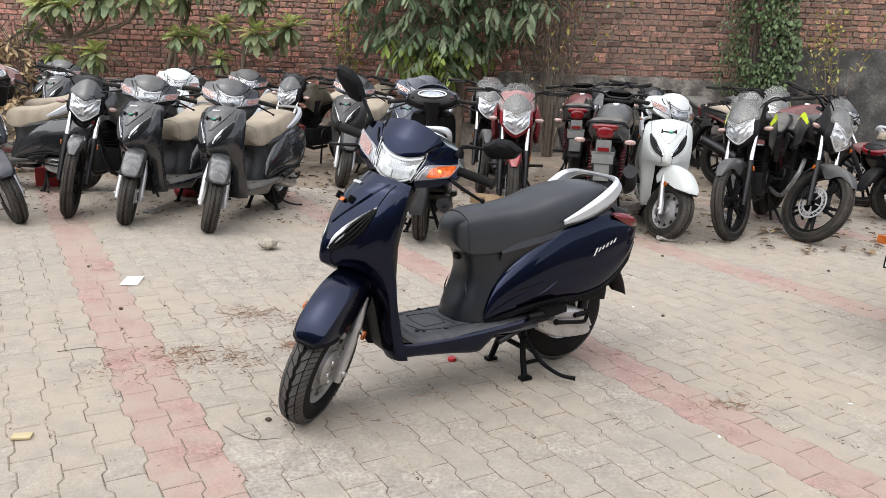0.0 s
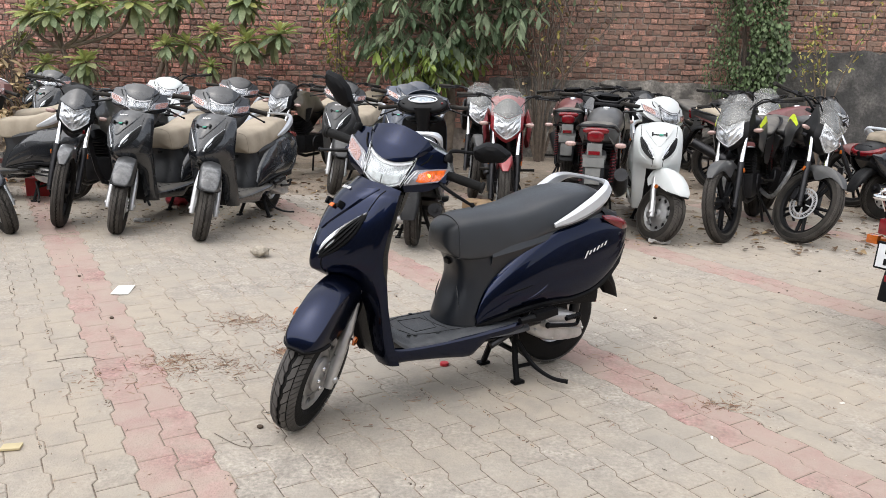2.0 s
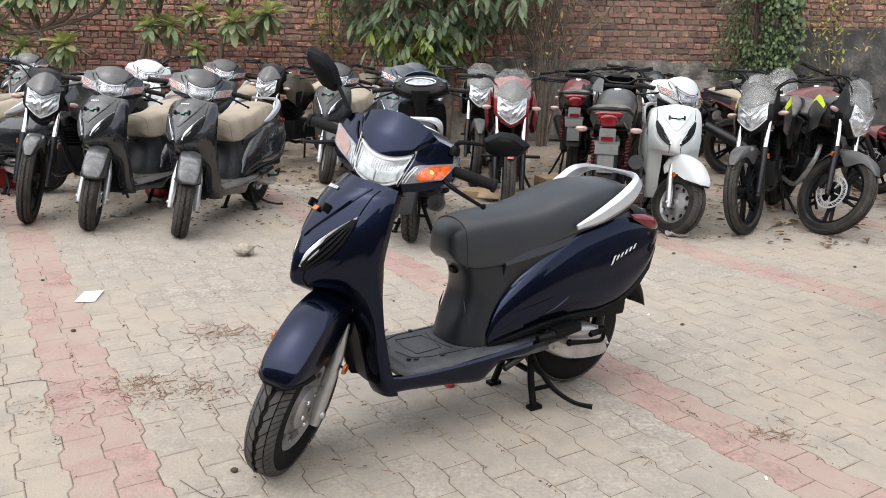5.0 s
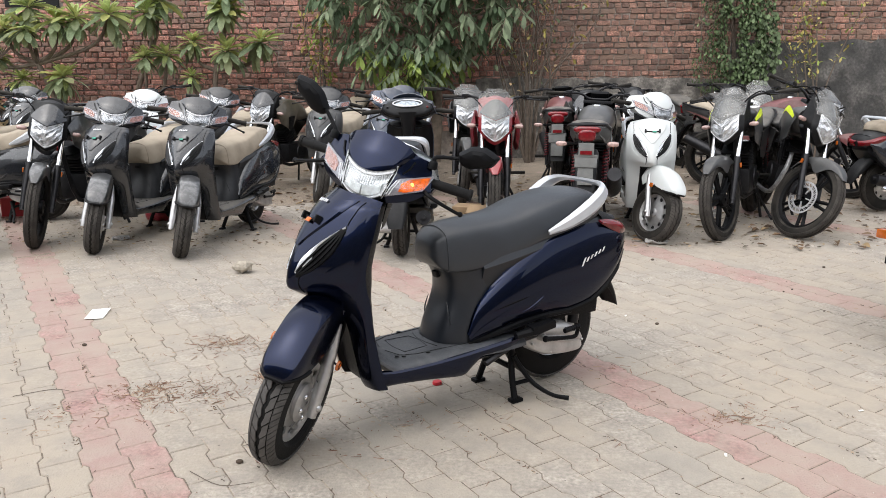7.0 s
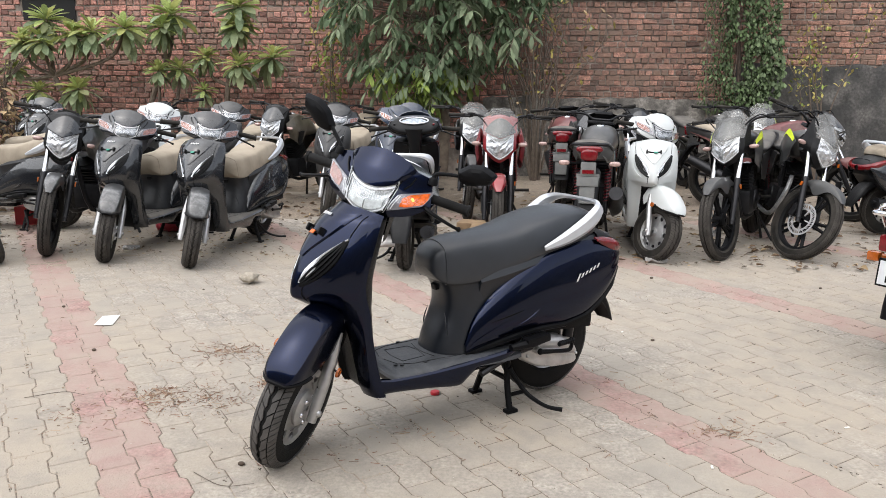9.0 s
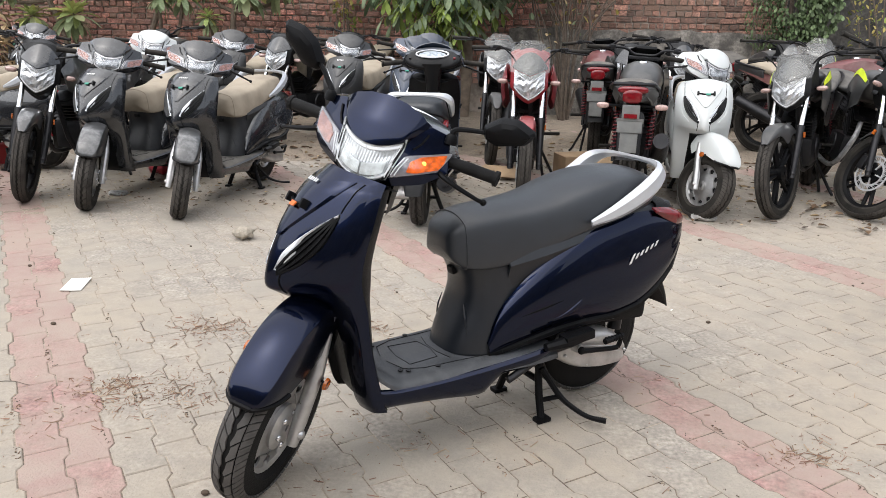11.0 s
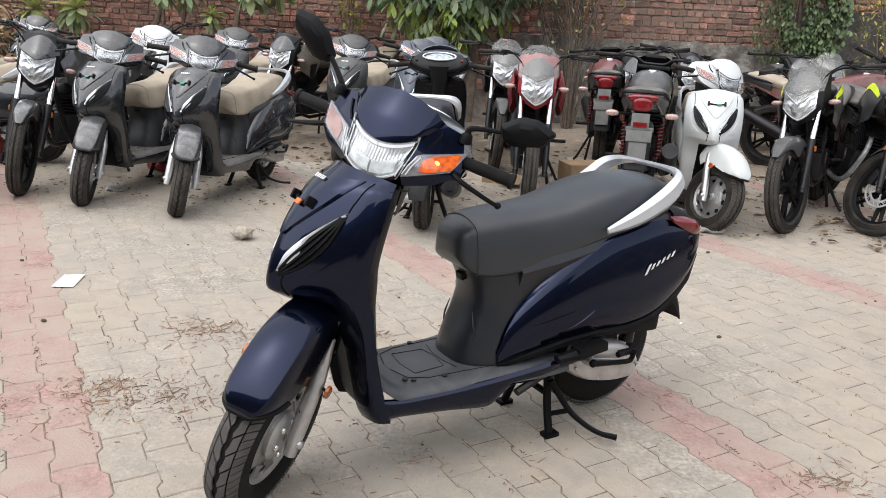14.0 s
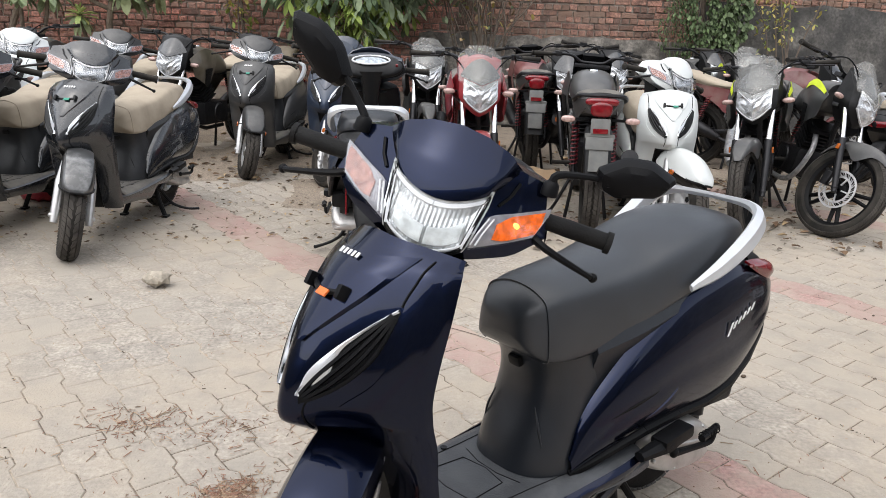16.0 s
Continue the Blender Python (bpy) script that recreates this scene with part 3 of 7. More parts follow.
def scooter_kit():
    K = Kit((1.16, 0, 0), 0.433)
    C = (1.15, 0, 0.213)
    # front wheel
    fw = K.add("front_wheel", tyre(C, 0.212, 0.092, 0.066), RUBBER, True, label="ribbed black rubber tyre")
    K.add("tread", tread(C, 0.212, 0.092, 0.066, 48), TREAD, True, fw, kind="stuff")
    K.add("rim", steel_rim(C, 0.146, 0.068), ALLOY, True, fw, "silver steel rim with slots")
    K.add("brake_drum", Geo().lathe([(0.01, 0.02), (0.062, 0.02), (0.066, 0.036), (0.05, 0.046), (0.01, 0.048)], C, 28), ENGINE, True, fw)
    # added dark disc: stands for the shade seen through the rim slots
    K.add("slot_shade_disc", Geo().lathe([(0.02, -0.011), (0.114, -0.011), (0.114, 0.011), (0.02, 0.011)], C, 28), DARKM, True, fw, "dark disc standing for the shade behind the rim slots")
    g = Geo()
    for a in range(0, 360, 60):
        g.blob((C[0] + 0.045 * math.cos(radians(a)), 0.05, C[2] + 0.045 * math.sin(radians(a))), (0.009, 0.007, 0.009), 5)
    g.tube([(C[0], 0.062, C[2]), (C[0] - 0.04, 0.066, C[2] + 0.05), (C[0] - 0.02, 0.066, C[2] + 0.085)], 0.007, 6)
    K.add("brake_arm", g, CHROME, True, fw)
    for s in (1, -1):
        g = Geo().tube([(C[0] + 0.014, s * 0.076, C[2] - 0.032), (C[0] - 0.012, s * 0.074, C[2] + 0.03), (C[0] - 0.07, s * 0.070, C[2] + 0.155), (C[0] - 0.115, s * 0.056, C[2] + 0.25)], [0.016, 0.02, 0.0205, 0.017], 12)
        g.tube([(C[0] - 0.115, s * 0.056, C[2] + 0.25), (C[0] - 0.135, s * 0.05, C[2] + 0.29)], 0.014, 10)
        g.blob((C[0], s * 0.088, C[2]), (0.014, 0.014, 0.014), 6)
        K.add("fork_leg", g, ALLOY, True, label="grey metal fork leg")
    # front mudguard
    G = arch([(1.3235, 0.384), (1.3180, 0.402), (1.302, 0.430), (1.270, 0.463), (1.225, 0.500), (1.17, 0.530), (1.10, 0.546), (1.03, 0.544), (0.975, 0.51), (0.945, 0.45)],
             [0.026, 0.049, 0.064, 0.071, 0.073, 0.074, 0.074, 0.072, 0.070, 0.066], [0.004, 0.022, 0.055, 0.085, 0.11, 0.13, 0.14, 0.135, 0.12, 0.09], (1.15, 0.213), prof=CREASED)
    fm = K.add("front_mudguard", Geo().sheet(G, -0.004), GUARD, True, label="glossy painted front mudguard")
    E = np.array([*G[13:0:-1, 0], *G[0, ::4], *G[1:14, -1]])
    K.add("mudguard_edge", Geo().tube(E, 0.0065, 6), BLACKP, True, fm, "black rubber edging")
    for s in (1, -1):
        K.add("side_reflector", Geo().lathe([(0.001, s * 0.004), (0.015, s * 0.004), (0.017, 0.0), (0.017, -s * 0.004), (0.001, -s * 0.004)], (1.085 if s > 0 else 1.14, s * 0.106, 0.348 if s > 0 else 0.402), 16).tube([(1.09 if s > 0 else 1.135, s * 0.058, 0.37 if s > 0 else 0.41), (1.085 if s > 0 else 1.14, s * 0.102, 0.348 if s > 0 else 0.402)], 0.004, 6, m=1), [ORANGE, BLACKP], True, fm, "round amber reflector")
    # apron
    rows = [
        ((0.866, 0.858, 0.845, 0.836, 0.829), (0.918, 0.907, 0.874, 0.852, 0.836), (0, 0.058, 0.104, 0.132, 0.142)),
        ((0.845, 0.839, 0.829, 0.820, 0.814), (0.946, 0.930, 0.896, 0.868, 0.848), (0, 0.061, 0.110, 0.140, 0.150)),
        (0.805, (0.995, 0.972, 0.922, 0.886, 0.856), (0, 0.064, 0.114, 0.146, 0.157)),
        (0.735, (1.048, 1.022, 0.962, 0.912, 0.884), (0, 0.062, 0.122, 0.158, 0.167)),
        (0.665, (1.088, 1.058, 0.992, 0.934, 0.906), (0, 0.055, 0.122, 0.160, 0.168)),
        (0.605, (1.110, 1.076, 1.008, 0.945, 0.918), (0, 0.046, 0.115, 0.158, 0.167)),
        (0.566, (1.112, 1.075, 1.006, 0.945, 0.915), (0, 0.042, 0.108, 0.156, 0.165)),
        (0.545, (1.085, 1.058, 0.992, 0.940, 0.911), (0, 0.042, 0.104, 0.155, 0.164)),
        (0.50, (1.01, 1.00, 0.968, 0.928, 0.900), (0, 0.042, 0.098, 0.153, 0.163)),
        (0.43, (0.945, 0.945, 0.940, 0.918, 0.894), (0, 0.045, 0.095, 0.150, 0.161)),
        (0.32, (0.922, 0.922, 0.918, 0.900, 0.874), (0, 0.05, 0.10, 0.146, 0.157)),
        (0.232, (0.905, 0.905, 0.898, 0.882, 0.852), (0, 0.05, 0.10, 0.142, 0.153)),
        (0.197, (0.888, 0.888, 0.882, 0.868, 0.838), (0, 0.05, 0.10, 0.136, 0.149))]
    half = [[(x, y, z) for x, y, z in zip(xs, ys, zs if isinstance(zs, tuple) else (zs,) * 5)] for zs, xs, ys in rows]
    full = [[(x, -y, z) for x, y, z in r[:0:-1]] + r for r in half]
    A = cr2(full, 4, 4)
    i0, j0 = 30, 10
    j1 = A.shape[1] - 1 - j0
    ap = K.add("front_apron", Geo().sheet(A[:i0 + 1], 0.004).sheet(A[i0:, :j0 + 1], 0.004).sheet(A[i0:, j1:], 0.004), NAVY, label="glossy painted leg shield and front cover")
    L = A[i0:, j0:j1 + 1].copy()
    L[1:, 1:-1, 0] -= 0.02
    K.add("wheel_arch_liner", Geo().sheet(L, 0.004), BLACKP, label="black plastic liner behind the wheel")

    def on_apron(y, z, off=0.0):
        col = [(float(np.interp(y, r[:, 1], r[:, 0])), float(np.interp(y, r[:, 1], r[:, 2]))) for r in A]
        return (float(np.interp(-z, [-c[1] for c in col], [c[0] for c in col])) + off, y, z)

    for s in (1, -1):
        # vent with chrome blade
        low = [(0.121, 0.756), (0.120, 0.715), (0.110, 0.674), (0.080, 0.632), (0.031, 0.598)]
        up = [(0.118, 0.762), (0.0885, 0.728), (0.059, 0.690), (0.038, 0.655), (0.030, 0.615)]
        lo_c, up_c = cr(low, 5), cr(up, 5)
        G = [[on_apron(s * (u[0] + (l[0] - u[0]) * t), u[1] + (l[1] - u[1]) * t, 0.004) for t in np.linspace(0, 1, 5)] for u, l in zip(up_c, lo_c)]
        vent = K.add("vent_panel", Geo().sheet(G if s > 0 else [r[::-1] for r in G], 0.006), BLACKP, under=ap, label="black ribbed vent panel")
        for t in (0.3, 0.52, 0.74, 0.94):
            K.add("vent_rib", Geo().tube([on_apron(s * (u[0] + (l[0] - u[0]) * t), u[1] + (l[1] - u[1]) * t, 0.007) for u, l in zip(up_c[1:-1], lo_c[1:-1])], 0.0045, 5), BLACKP, under=vent)
        wid = np.interp(np.linspace(0, 1, len(up_c)), (0, 0.05, 0.16, 0.42, 0.56, 0.70, 0.80, 0.90, 1), (0.9, 0.4, 0.15, 0.15, 0.30, 0.56, 0.52, 0.14, 0.05))
        G = [[on_apron(s * (u[0] + (l[0] - u[0]) * t * w), u[1] + (l[1] - u[1]) * t * w, 0.0065 + 0.007 * t * (1 - t) * 2) for t in (0, 0.5, 1)] for u, l, w in zip(up_c, lo_c, wid)]
        K.add("chrome_strip", Geo().sheet(G if s > 0 else [r[::-1] for r in G], 0.006), SATIN, under=vent, label="satin chrome blade trim")
    # raised side wings and panel lines of the centre cover
    for s in (1, -1):
        inner = cr([(0.122, 0.830), (0.1215, 0.800), (0.120, 0.764), (0.128, 0.70), (0.118, 0.645), (0.078, 0.60)], 6)
        G = []
        for y0, z in inner:
            y1 = float(np.interp(z, (0.60, 0.7, 0.805, 0.834), (0.152, 0.156, 0.146, 0.134)))
            G.append([on_apron(s * (y0 + (y1 - y0) * t), z, o) for t, o in ((0, -0.002), (0.06, 0.0045), (0.3, 0.006), (0.7, 0.004), (1, 0.0005))])
        K.add("wing_panel", Geo().sheet(np.array(G)[:, ::-1] if s < 0 else np.array(G), 0.003), NAVY, under=ap, label="raised painted side wing")
        K.add("panel_gap", Geo().tube([on_apron(s * (y - 0.002), z, 0.0012) for y, z in inner[:13]], 0.0022, 4), BLACKP, under=ap)
        K.add("panel_gap", Geo().tube([on_apron(s * y, z, 0.0008) for y, z in cr([(0.045, 0.622), (0.034, 0.585), (0.036, 0.548)], 5)], 0.0022, 4), BLACKP, under=ap)
    G = [[on_apron(w * u, z, o) for u, o in ((-1, 0.0), (-0.94, 0.004), (-0.5, 0.005), (0, 0.0055), (0.5, 0.005), (0.94, 0.004), (1, 0.0))] for z, w in
         ((0.834, 0.102), (0.81, 0.093), (0.78, 0.076), (0.75, 0.052), (0.72, 0.026), (0.70, 0.008))]
    K.add("centre_panel", Geo().sheet(cr2(G, 3, 1)[:, ::-1], 0.003), NAVY, under=ap, label="raised painted centre panel", angle=25)
    T = [(p[0] - 0.004, p[1], p[2] - 0.002) for p in A[0]]
    K.add("top_cover", Geo().grid(np.array([T, [(0.81, y * 0.78, 0.80 + 0.2 * (z - 0.80)) for x, y, z in T], [(0.76, y * 0.5, 0.79) for x, y, z in T]])), BLACKP, label="black cover under the handlebar")
    n = (Vector(on_apron(0, 0.845)) - Vector(on_apron(0, 0.80)))
    tilt = math.degrees(math.atan2(-n.x, n.z))
    M = Matrix.Translation(Vector(on_apron(0, 0.832, 0.008))) @ Euler((0, radians(-tilt), 0)).to_matrix().to_4x4() @ Euler((radians(90), 0, radians(90))).to_matrix().to_4x4()
    for g in bars(5, 0.0066, 0.0115, 0.0115, 0.05, M, 1.75):
        K.add("badge_bar", g, WHITEINK, under=ap, label="silver badge bar", angle=0)
    g = Geo().tube([on_apron(y, z, 0.008) for y, z in cr([(-0.046, 0.779), (0, 0.776), (0.046, 0.779)], 3)], 0.006, 6, sx=0.9)
    for s in (-1, 1):
        g.box(on_apron(s * 0.046, 0.781, 0.016), (0.024, 0.012, 0.026), 0.005, rot=(0, -30, 0))
    hk = K.add("plate_bracket", g, BLACKP, under=ap, label="black plastic number plate bracket")
    K.add("tag", Geo().box(on_apron(0.012, 0.778, 0.0185), (0.004, 0.026, 0.014), 0.001, rot=(0, -tilt, 0)), ORANGETAG, under=hk, label="orange sticker")
    # inner shield and lower steering tunnel
    G = []
    for r in half[1:]:
        e = r[-1]
        z = e[2]
        xin = np.interp(z, (0.16, 0.3, 0.5, 0.62, 0.85), (0.82, 0.835, 0.845, 0.84, 0.77))
        G.append([(xin, -0.05, z), (xin, 0.05, z), (xin + 0.02, 0.10, z), (e[0] - 0.008, e[1] - 0.015, z), (e[0] + 0.004, e[1] - 0.004, z)])
    G = [[(x, -y, z) for x, y, z in r[:1:-1]] + r for r in G]
    K.add("inner_shield", Geo().sheet([r[::-1] for r in cr2(G, 2, 2)], 0.004), BLACKP, label="black plastic inner leg shield")
    # floor
    prof = [(-0.163, 0.246), (-0.161, 0.259), (-0.150, 0.270), (-0.126, 0.2815), (0, 0.2840), (0.126, 0.2815), (0.150, 0.270), (0.161, 0.259), (0.163, 0.246)]
    G = [[(x, y * w, z + (0.03 * max(0, (x - 0.79) / 0.06) ** 2 if x > 0.79 else 0)) for y, z in prof] for x, w in
         ((0.872, 0.86), (0.80, 0.93), (0.74, 0.96), (0.62, 1.0), (0.50, 1.06), (0.40, 1.12), (0.33, 1.14), (0.27, 1.10))]
    fl = K.add("floorboard", Geo().grid(cr2(G, 2, 1), cap=True), FLOORP, label="scuffed black plastic floorboard")
    g = Geo()
    for a in ([(0.725, -0.070), (0.63, -0.062), (0.62, 0.0), (0.63, 0.062), (0.725, 0.070), (0.735, 0.0), (0.725, -0.070)],
              [(0.775, 0.02), (0.755, 0.085), (0.70, 0.108), (0.60, 0.112), (0.42, 0.125)], [(0.775, -0.02), (0.755, -0.085), (0.70, -0.108), (0.60, -0.112), (0.42, -0.125)],
              [(0.60, -0.085), (0.615, -0.03), (0.615, 0.03), (0.60, 0.085)]):
        P = [(x, y, 0.2838 - 0.0018 * (y / 0.126) ** 2) for x, y in a]
        for p, q in zip(P, P[1:]):
            g.tube([p, q], 0.0011, 4)
    K.add("floor_groove", g, BLACKP, under=fl)
    for x, y in ((0.768, 0.092), (0.748, 0.104), (0.66, 0.118), (0.45, 0.13), (0.765, -0.095), (0.64, -0.118)):
        K.add("bolt", Geo().lathe([(0.001, 0.0), (0.008, 0.0), (0.008, 0.003), (0.001, 0.003)], (x, y, 0.283), 10, axis="z"), DARKM, under=fl)
    for s in (1, -1):
        G = []
        for x, zt, zb, y in ((0.872, 0.27, 0.207, 0.142), (0.848, 0.262, 0.204, 0.149), (0.79, 0.257, 0.204, 0.156), (0.66, 0.258, 0.194, 0.164), (0.545, 0.264, 0.182, 0.171), (0.51, 0.267, 0.202, 0.174),
                             (0.468, 0.271, 0.231, 0.177), (0.42, 0.276, 0.233, 0.181), (0.36, 0.282, 0.234, 0.184), (0.31, 0.288, 0.255, 0.182), (0.294, 0.286, 0.274, 0.178)):
            G.append([(x, s * (y - 0.010), zt + 0.002), (x, s * (y + 0.003), zt - 0.006), (x, s * (y + 0.001), (zt + zb) / 2), (x, s * (y - 0.008), zb + 0.004), (x, s * (y - 0.024), zb), (x, s * (y - 0.09), zb - 0.004)])
        K.add("floor_side_panel", Geo().sheet(cr2(G, 3, 2) if s < 0 else cr2(G, 3, 2)[:, ::-1], 0.004), NAVY, label="painted lower side skirt")
    K.add("belly_frame", Geo().box((0.56, 0, 0.215), (0.42, 0.2, 0.04), 0.015).tube([(0.45, 0.17, 0.21), (0.30, 0.16, 0.26), (0.1, 0.14, 0.27)], 0.012, 8).tube([(0.45, -0.17, 0.21), (0.30, -0.16, 0.26)], 0.012, 8), DARKM)
    for s in (1, -1):
        g = Geo().tube([(0.33, s * 0.19, 0.296), (0.25, s * 0.198, 0.302), (0.165, s * 0.195, 0.310)], [0.012, 0.020, 0.016], 8, sx=1.2)
        g.box((0.215, s * 0.196, 0.312), (0.11, 0.045, 0.030), 0.008, rot=(0, 5, 0))
        K.add("footpeg", g, BLACKP, label="folded black pillion footrest")
    # body under the seat
    G = []
    for z, xf, w in ((0.284, 0.592, 0.128), (0.30, 0.588, 0.127), (0.34, 0.576, 0.124), (0.40, 0.550, 0.118), (0.46, 0.532, 0.112), (0.51, 0.538, 0.108), (0.55, 0.560, 0.104), (0.57, 0.57, 0.10)):
        G.append([(0.40 + (xf - 0.40) * max(math.cos(a), 0.0) ** 0.62 if abs(a) < 1.55 else 0.40, w * math.copysign(abs(math.sin(a)) ** 0.75, a), z) for a in np.linspace(-math.pi / 2, math.pi / 2, 17)])
    front = cr2(G, 2, 1)
    G = []
    for x, zl, zu, yl, yu in ((0.42, 0.284, 0.575, 0.130, 0.106),
                              (0.30, 0.30, 0.60, 0.142, 0.125), (0.15, 0.33, 0.63, 0.155, 0.132), (0.0, 0.36, 0.655, 0.15, 0.13), (-0.14, 0.44, 0.67, 0.13, 0.115), (-0.25, 0.53, 0.66, 0.09, 0.08)):
        row = []
        for t in np.linspace(0, 1, 5):
            row.append((x, (yl + (yu - yl) * t) * (1 - 0.06 * math.sin(math.pi * t)), zl + (zu - zl) * t))
        G.append([(a, -b, c) for a, b, c in row] + row[::-1])
    G = cr2(G, 3, 2)
    sb = K.add("seat_base", Geo().grid(front, flip=True).grid(G, cv=True, cap=True), BASEP, label="black plastic body under the seat")
    for s in (1, -1):
        P = [(0.40 + (0.555 - 0.40) * 0.92, s * 0.060, 0.43), (0.40 + (0.57 - 0.40) * 0.86, s * 0.078, 0.385), (0.40 + (0.58 - 0.40) * 0.80, s * 0.090, 0.34)]
        K.add("crease", Geo().tube(P, [0.001, 0.003, 0.001], 5, k=4), BASEP, under=sb)
    K.add("bag_hook", Geo().box((0.545, 0, 0.522), (0.022, 0.032, 0.024), 0.006, rot=(0, 15, 0)), BLACKP)
    # painted side panels
    st = [(0.492, 0.288, 0.318, 0.128, 0.126), (0.45, 0.296, 0.408, 0.138, 0.130), (0.37, 0.315, 0.487, 0.152, 0.137), (0.275, 0.335, 0.556, 0.165, 0.142), (0.16, 0.346, 0.616, 0.175, 0.146),
          (0.05, 0.346, 0.640, 0.180, 0.150), (-0.05, 0.364, 0.652, 0.180, 0.152), (-0.135, 0.410, 0.648, 0.174, 0.150), (-0.20, 0.470, 0.634, 0.164, 0.145), (-0.242, 0.540, 0.614, 0.146, 0.134), (-0.268, 0.588, 0.602, 0.122, 0.118)]
    for s in (1, -1):
        G = []
        for x, zl, zu, ym, yu in st:
            row = []
            for t, b in ((0, -0.014), (0.09, -0.003), (0.26, 0.003), (0.40, 0.0), (0.56, 0.001), (0.78, 0.0), (0.93, -0.007), (1, -0.020)):
                y = ym + (yu - ym) * max(0, (t - 0.5) * 2)
                row.append((x, s * (y + b * min(1, (zu - zl) / 0.15)), zl + (zu - zl) * t))
            G.append(row)
        G = cr2(G, 4, 3)
        sp = K.add("side_panel", Geo().sheet(G if s < 0 else G[:, ::-1], 0.005), NAVY, label="glossy painted rear side panel")
        g = Geo()
        g.tube([(0.395, s * 0.152, 0.394), (0.32, s * 0.163, 0.412), (0.236, s * 0.173, 0.432)], [0.001, 0.0045, 0.001], 5, k=5)
        K.add("side_slot", g, BLACKP, under=sp)
        K.add("side_blade", Geo().tube([(0.33, s * 0.160, 0.362), (0.26, s * 0.171, 0.376), (0.205, s * 0.177, 0.405), (0.172, s * 0.177, 0.438)], [0.001, 0.008, 0.011, 0.001], 6, k=6, sx=0.55), NAVY, under=sp, label="raised painted crease")
        g = Geo()
        for a, b in zip(st, st[1:-1]):
            g.tube([(a[0], s * (a[3] - 0.006), a[1] - 0.006), (b[0], s * (b[3] - 0.006), b[1] - 0.006)], 0.011, 6)
        K.add("side_trim", g, BLACKP, under=sp, label="black lower trim strip")
        turn = Euler((radians(90), 0, radians(180 + 3.5))) if s > 0 else Euler((radians(90), 0, radians(-3.5)))
        M = Matrix.Translation((-0.05, s * 0.1835, 0.541)) @ turn.to_matrix().to_4x4() @ Euler((0, 0, s * radians(18.5))).to_matrix().to_4x4()
        for g in bars(6, 0.0095, 0.013, 0.024, 1.0, M, 2.35):
            K.add("side_badge", g, WHITEINK, under=sp, label="chrome badge bar", angle=0)
    # seat
    sec = [(0.605, 0.632, 0.604, 0.032), (0.600, 0.652, 0.590, 0.058), (0.585, 0.677, 0.568, 0.081), (0.555, 0.698, 0.548, 0.098), (0.51, 0.709, 0.540, 0.108), (0.44, 0.715, 0.540, 0.114), (0.36, 0.720, 0.556, 0.122), (0.26, 0.732, 0.585, 0.134),
           (0.17, 0.757, 0.612, 0.142), (0.06, 0.779, 0.634, 0.146), (-0.04, 0.783, 0.655, 0.143), (-0.11, 0.775, 0.672, 0.130), (-0.155, 0.755, 0.690, 0.10), (-0.17, 0.735, 0.70, 0.07)]
    SEAT_SECTION = ((0.86, 0.0), (0.96, 0.02), (1.0, 0.10), (0.985, 0.32), (0.935, 0.57), (0.875, 0.745), (0.80, 0.845), (0.63, 0.915), (0.34, 0.978), (0, 1.0))
    G = []
    for x, zt, zb, w in sec:
        h = zt - zb
        half_s = [(w * q, zb + r * h) for q, r in SEAT_SECTION]
        G.append([(x, y, z) for y, z in half_s] + [(x, -y, z) for y, z in half_s[-2::-1]])
    G = cr2(G, 4, 2)
    se = K.add("seat", Geo().grid(G, cv=True, cap=True, flip=True), SEATB, label="matt black vinyl seat")
    q = [(0.098 * y, 0.548 + 0.150 * z) for y, z in SEAT_SECTION]
    q = [(y, z) for y, z in q] + [(-y, z) for y, z in q[-2::-1]]
    K.add("seam", Geo().tube([(0.557, y * 1.012, 0.623 + (z - 0.623) * 1.012) for y, z in q], 0.0018, 5, k=4), SEATB, under=se)
    # grab rail
    P = [(0.155, 0.158, 0.650), (0.06, 0.168, 0.682), (-0.04, 0.170, 0.728), (-0.105, 0.162, 0.772), (-0.135, 0.125, 0.795), (-0.142, 0.06, 0.802)]
    P = P + [(x, -y, z) for x, y, z in P[::-1]]
    R = [0.010, 0.026, 0.034, 0.031, 0.020, 0.013]
    K.add("grab_rail", Geo().tube(P, R + R[::-1], 6, k=4, sx=0.5), SILVER, label="silver pillion grab rail", angle=24)
    # tail
    G = [[(-0.14, y, z) for y, z in ((-0.13, 0.60), (-0.125, 0.672), (0, 0.70), (0.125, 0.672), (0.13, 0.60))],
         [(-0.24, y, z) for y, z in ((-0.115, 0.58), (-0.108, 0.645), (0, 0.668), (0.108, 0.645), (0.115, 0.58))],
         [(-0.285, y, z) for y, z in ((-0.085, 0.56), (-0.08, 0.60), (0, 0.612), (0.08, 0.60), (0.085, 0.56))]]
    K.add("tail_cover", Geo().grid(cr2(G, 3, 3), cap=True), BLACKP)
    for s in (1, -1):
        G = []
        for x, y, z, w in ((-0.115, 0.157, 0.660, 0.010), (-0.165, 0.160, 0.657, 0.034), (-0.215, 0.157, 0.646, 0.044), (-0.255, 0.134, 0.628, 0.042), (-0.282, 0.085, 0.614, 0.04), (-0.295, 0.02, 0.608, 0.04)):
            G.append([(x, s * (y - 0.02), z + 0.004), (x - 0.004, s * (y - 0.003), z - 0.004), (x - 0.006, s * (y + 0.004), z - w * 0.5), (x, s * (y - 0.004), z - w)])
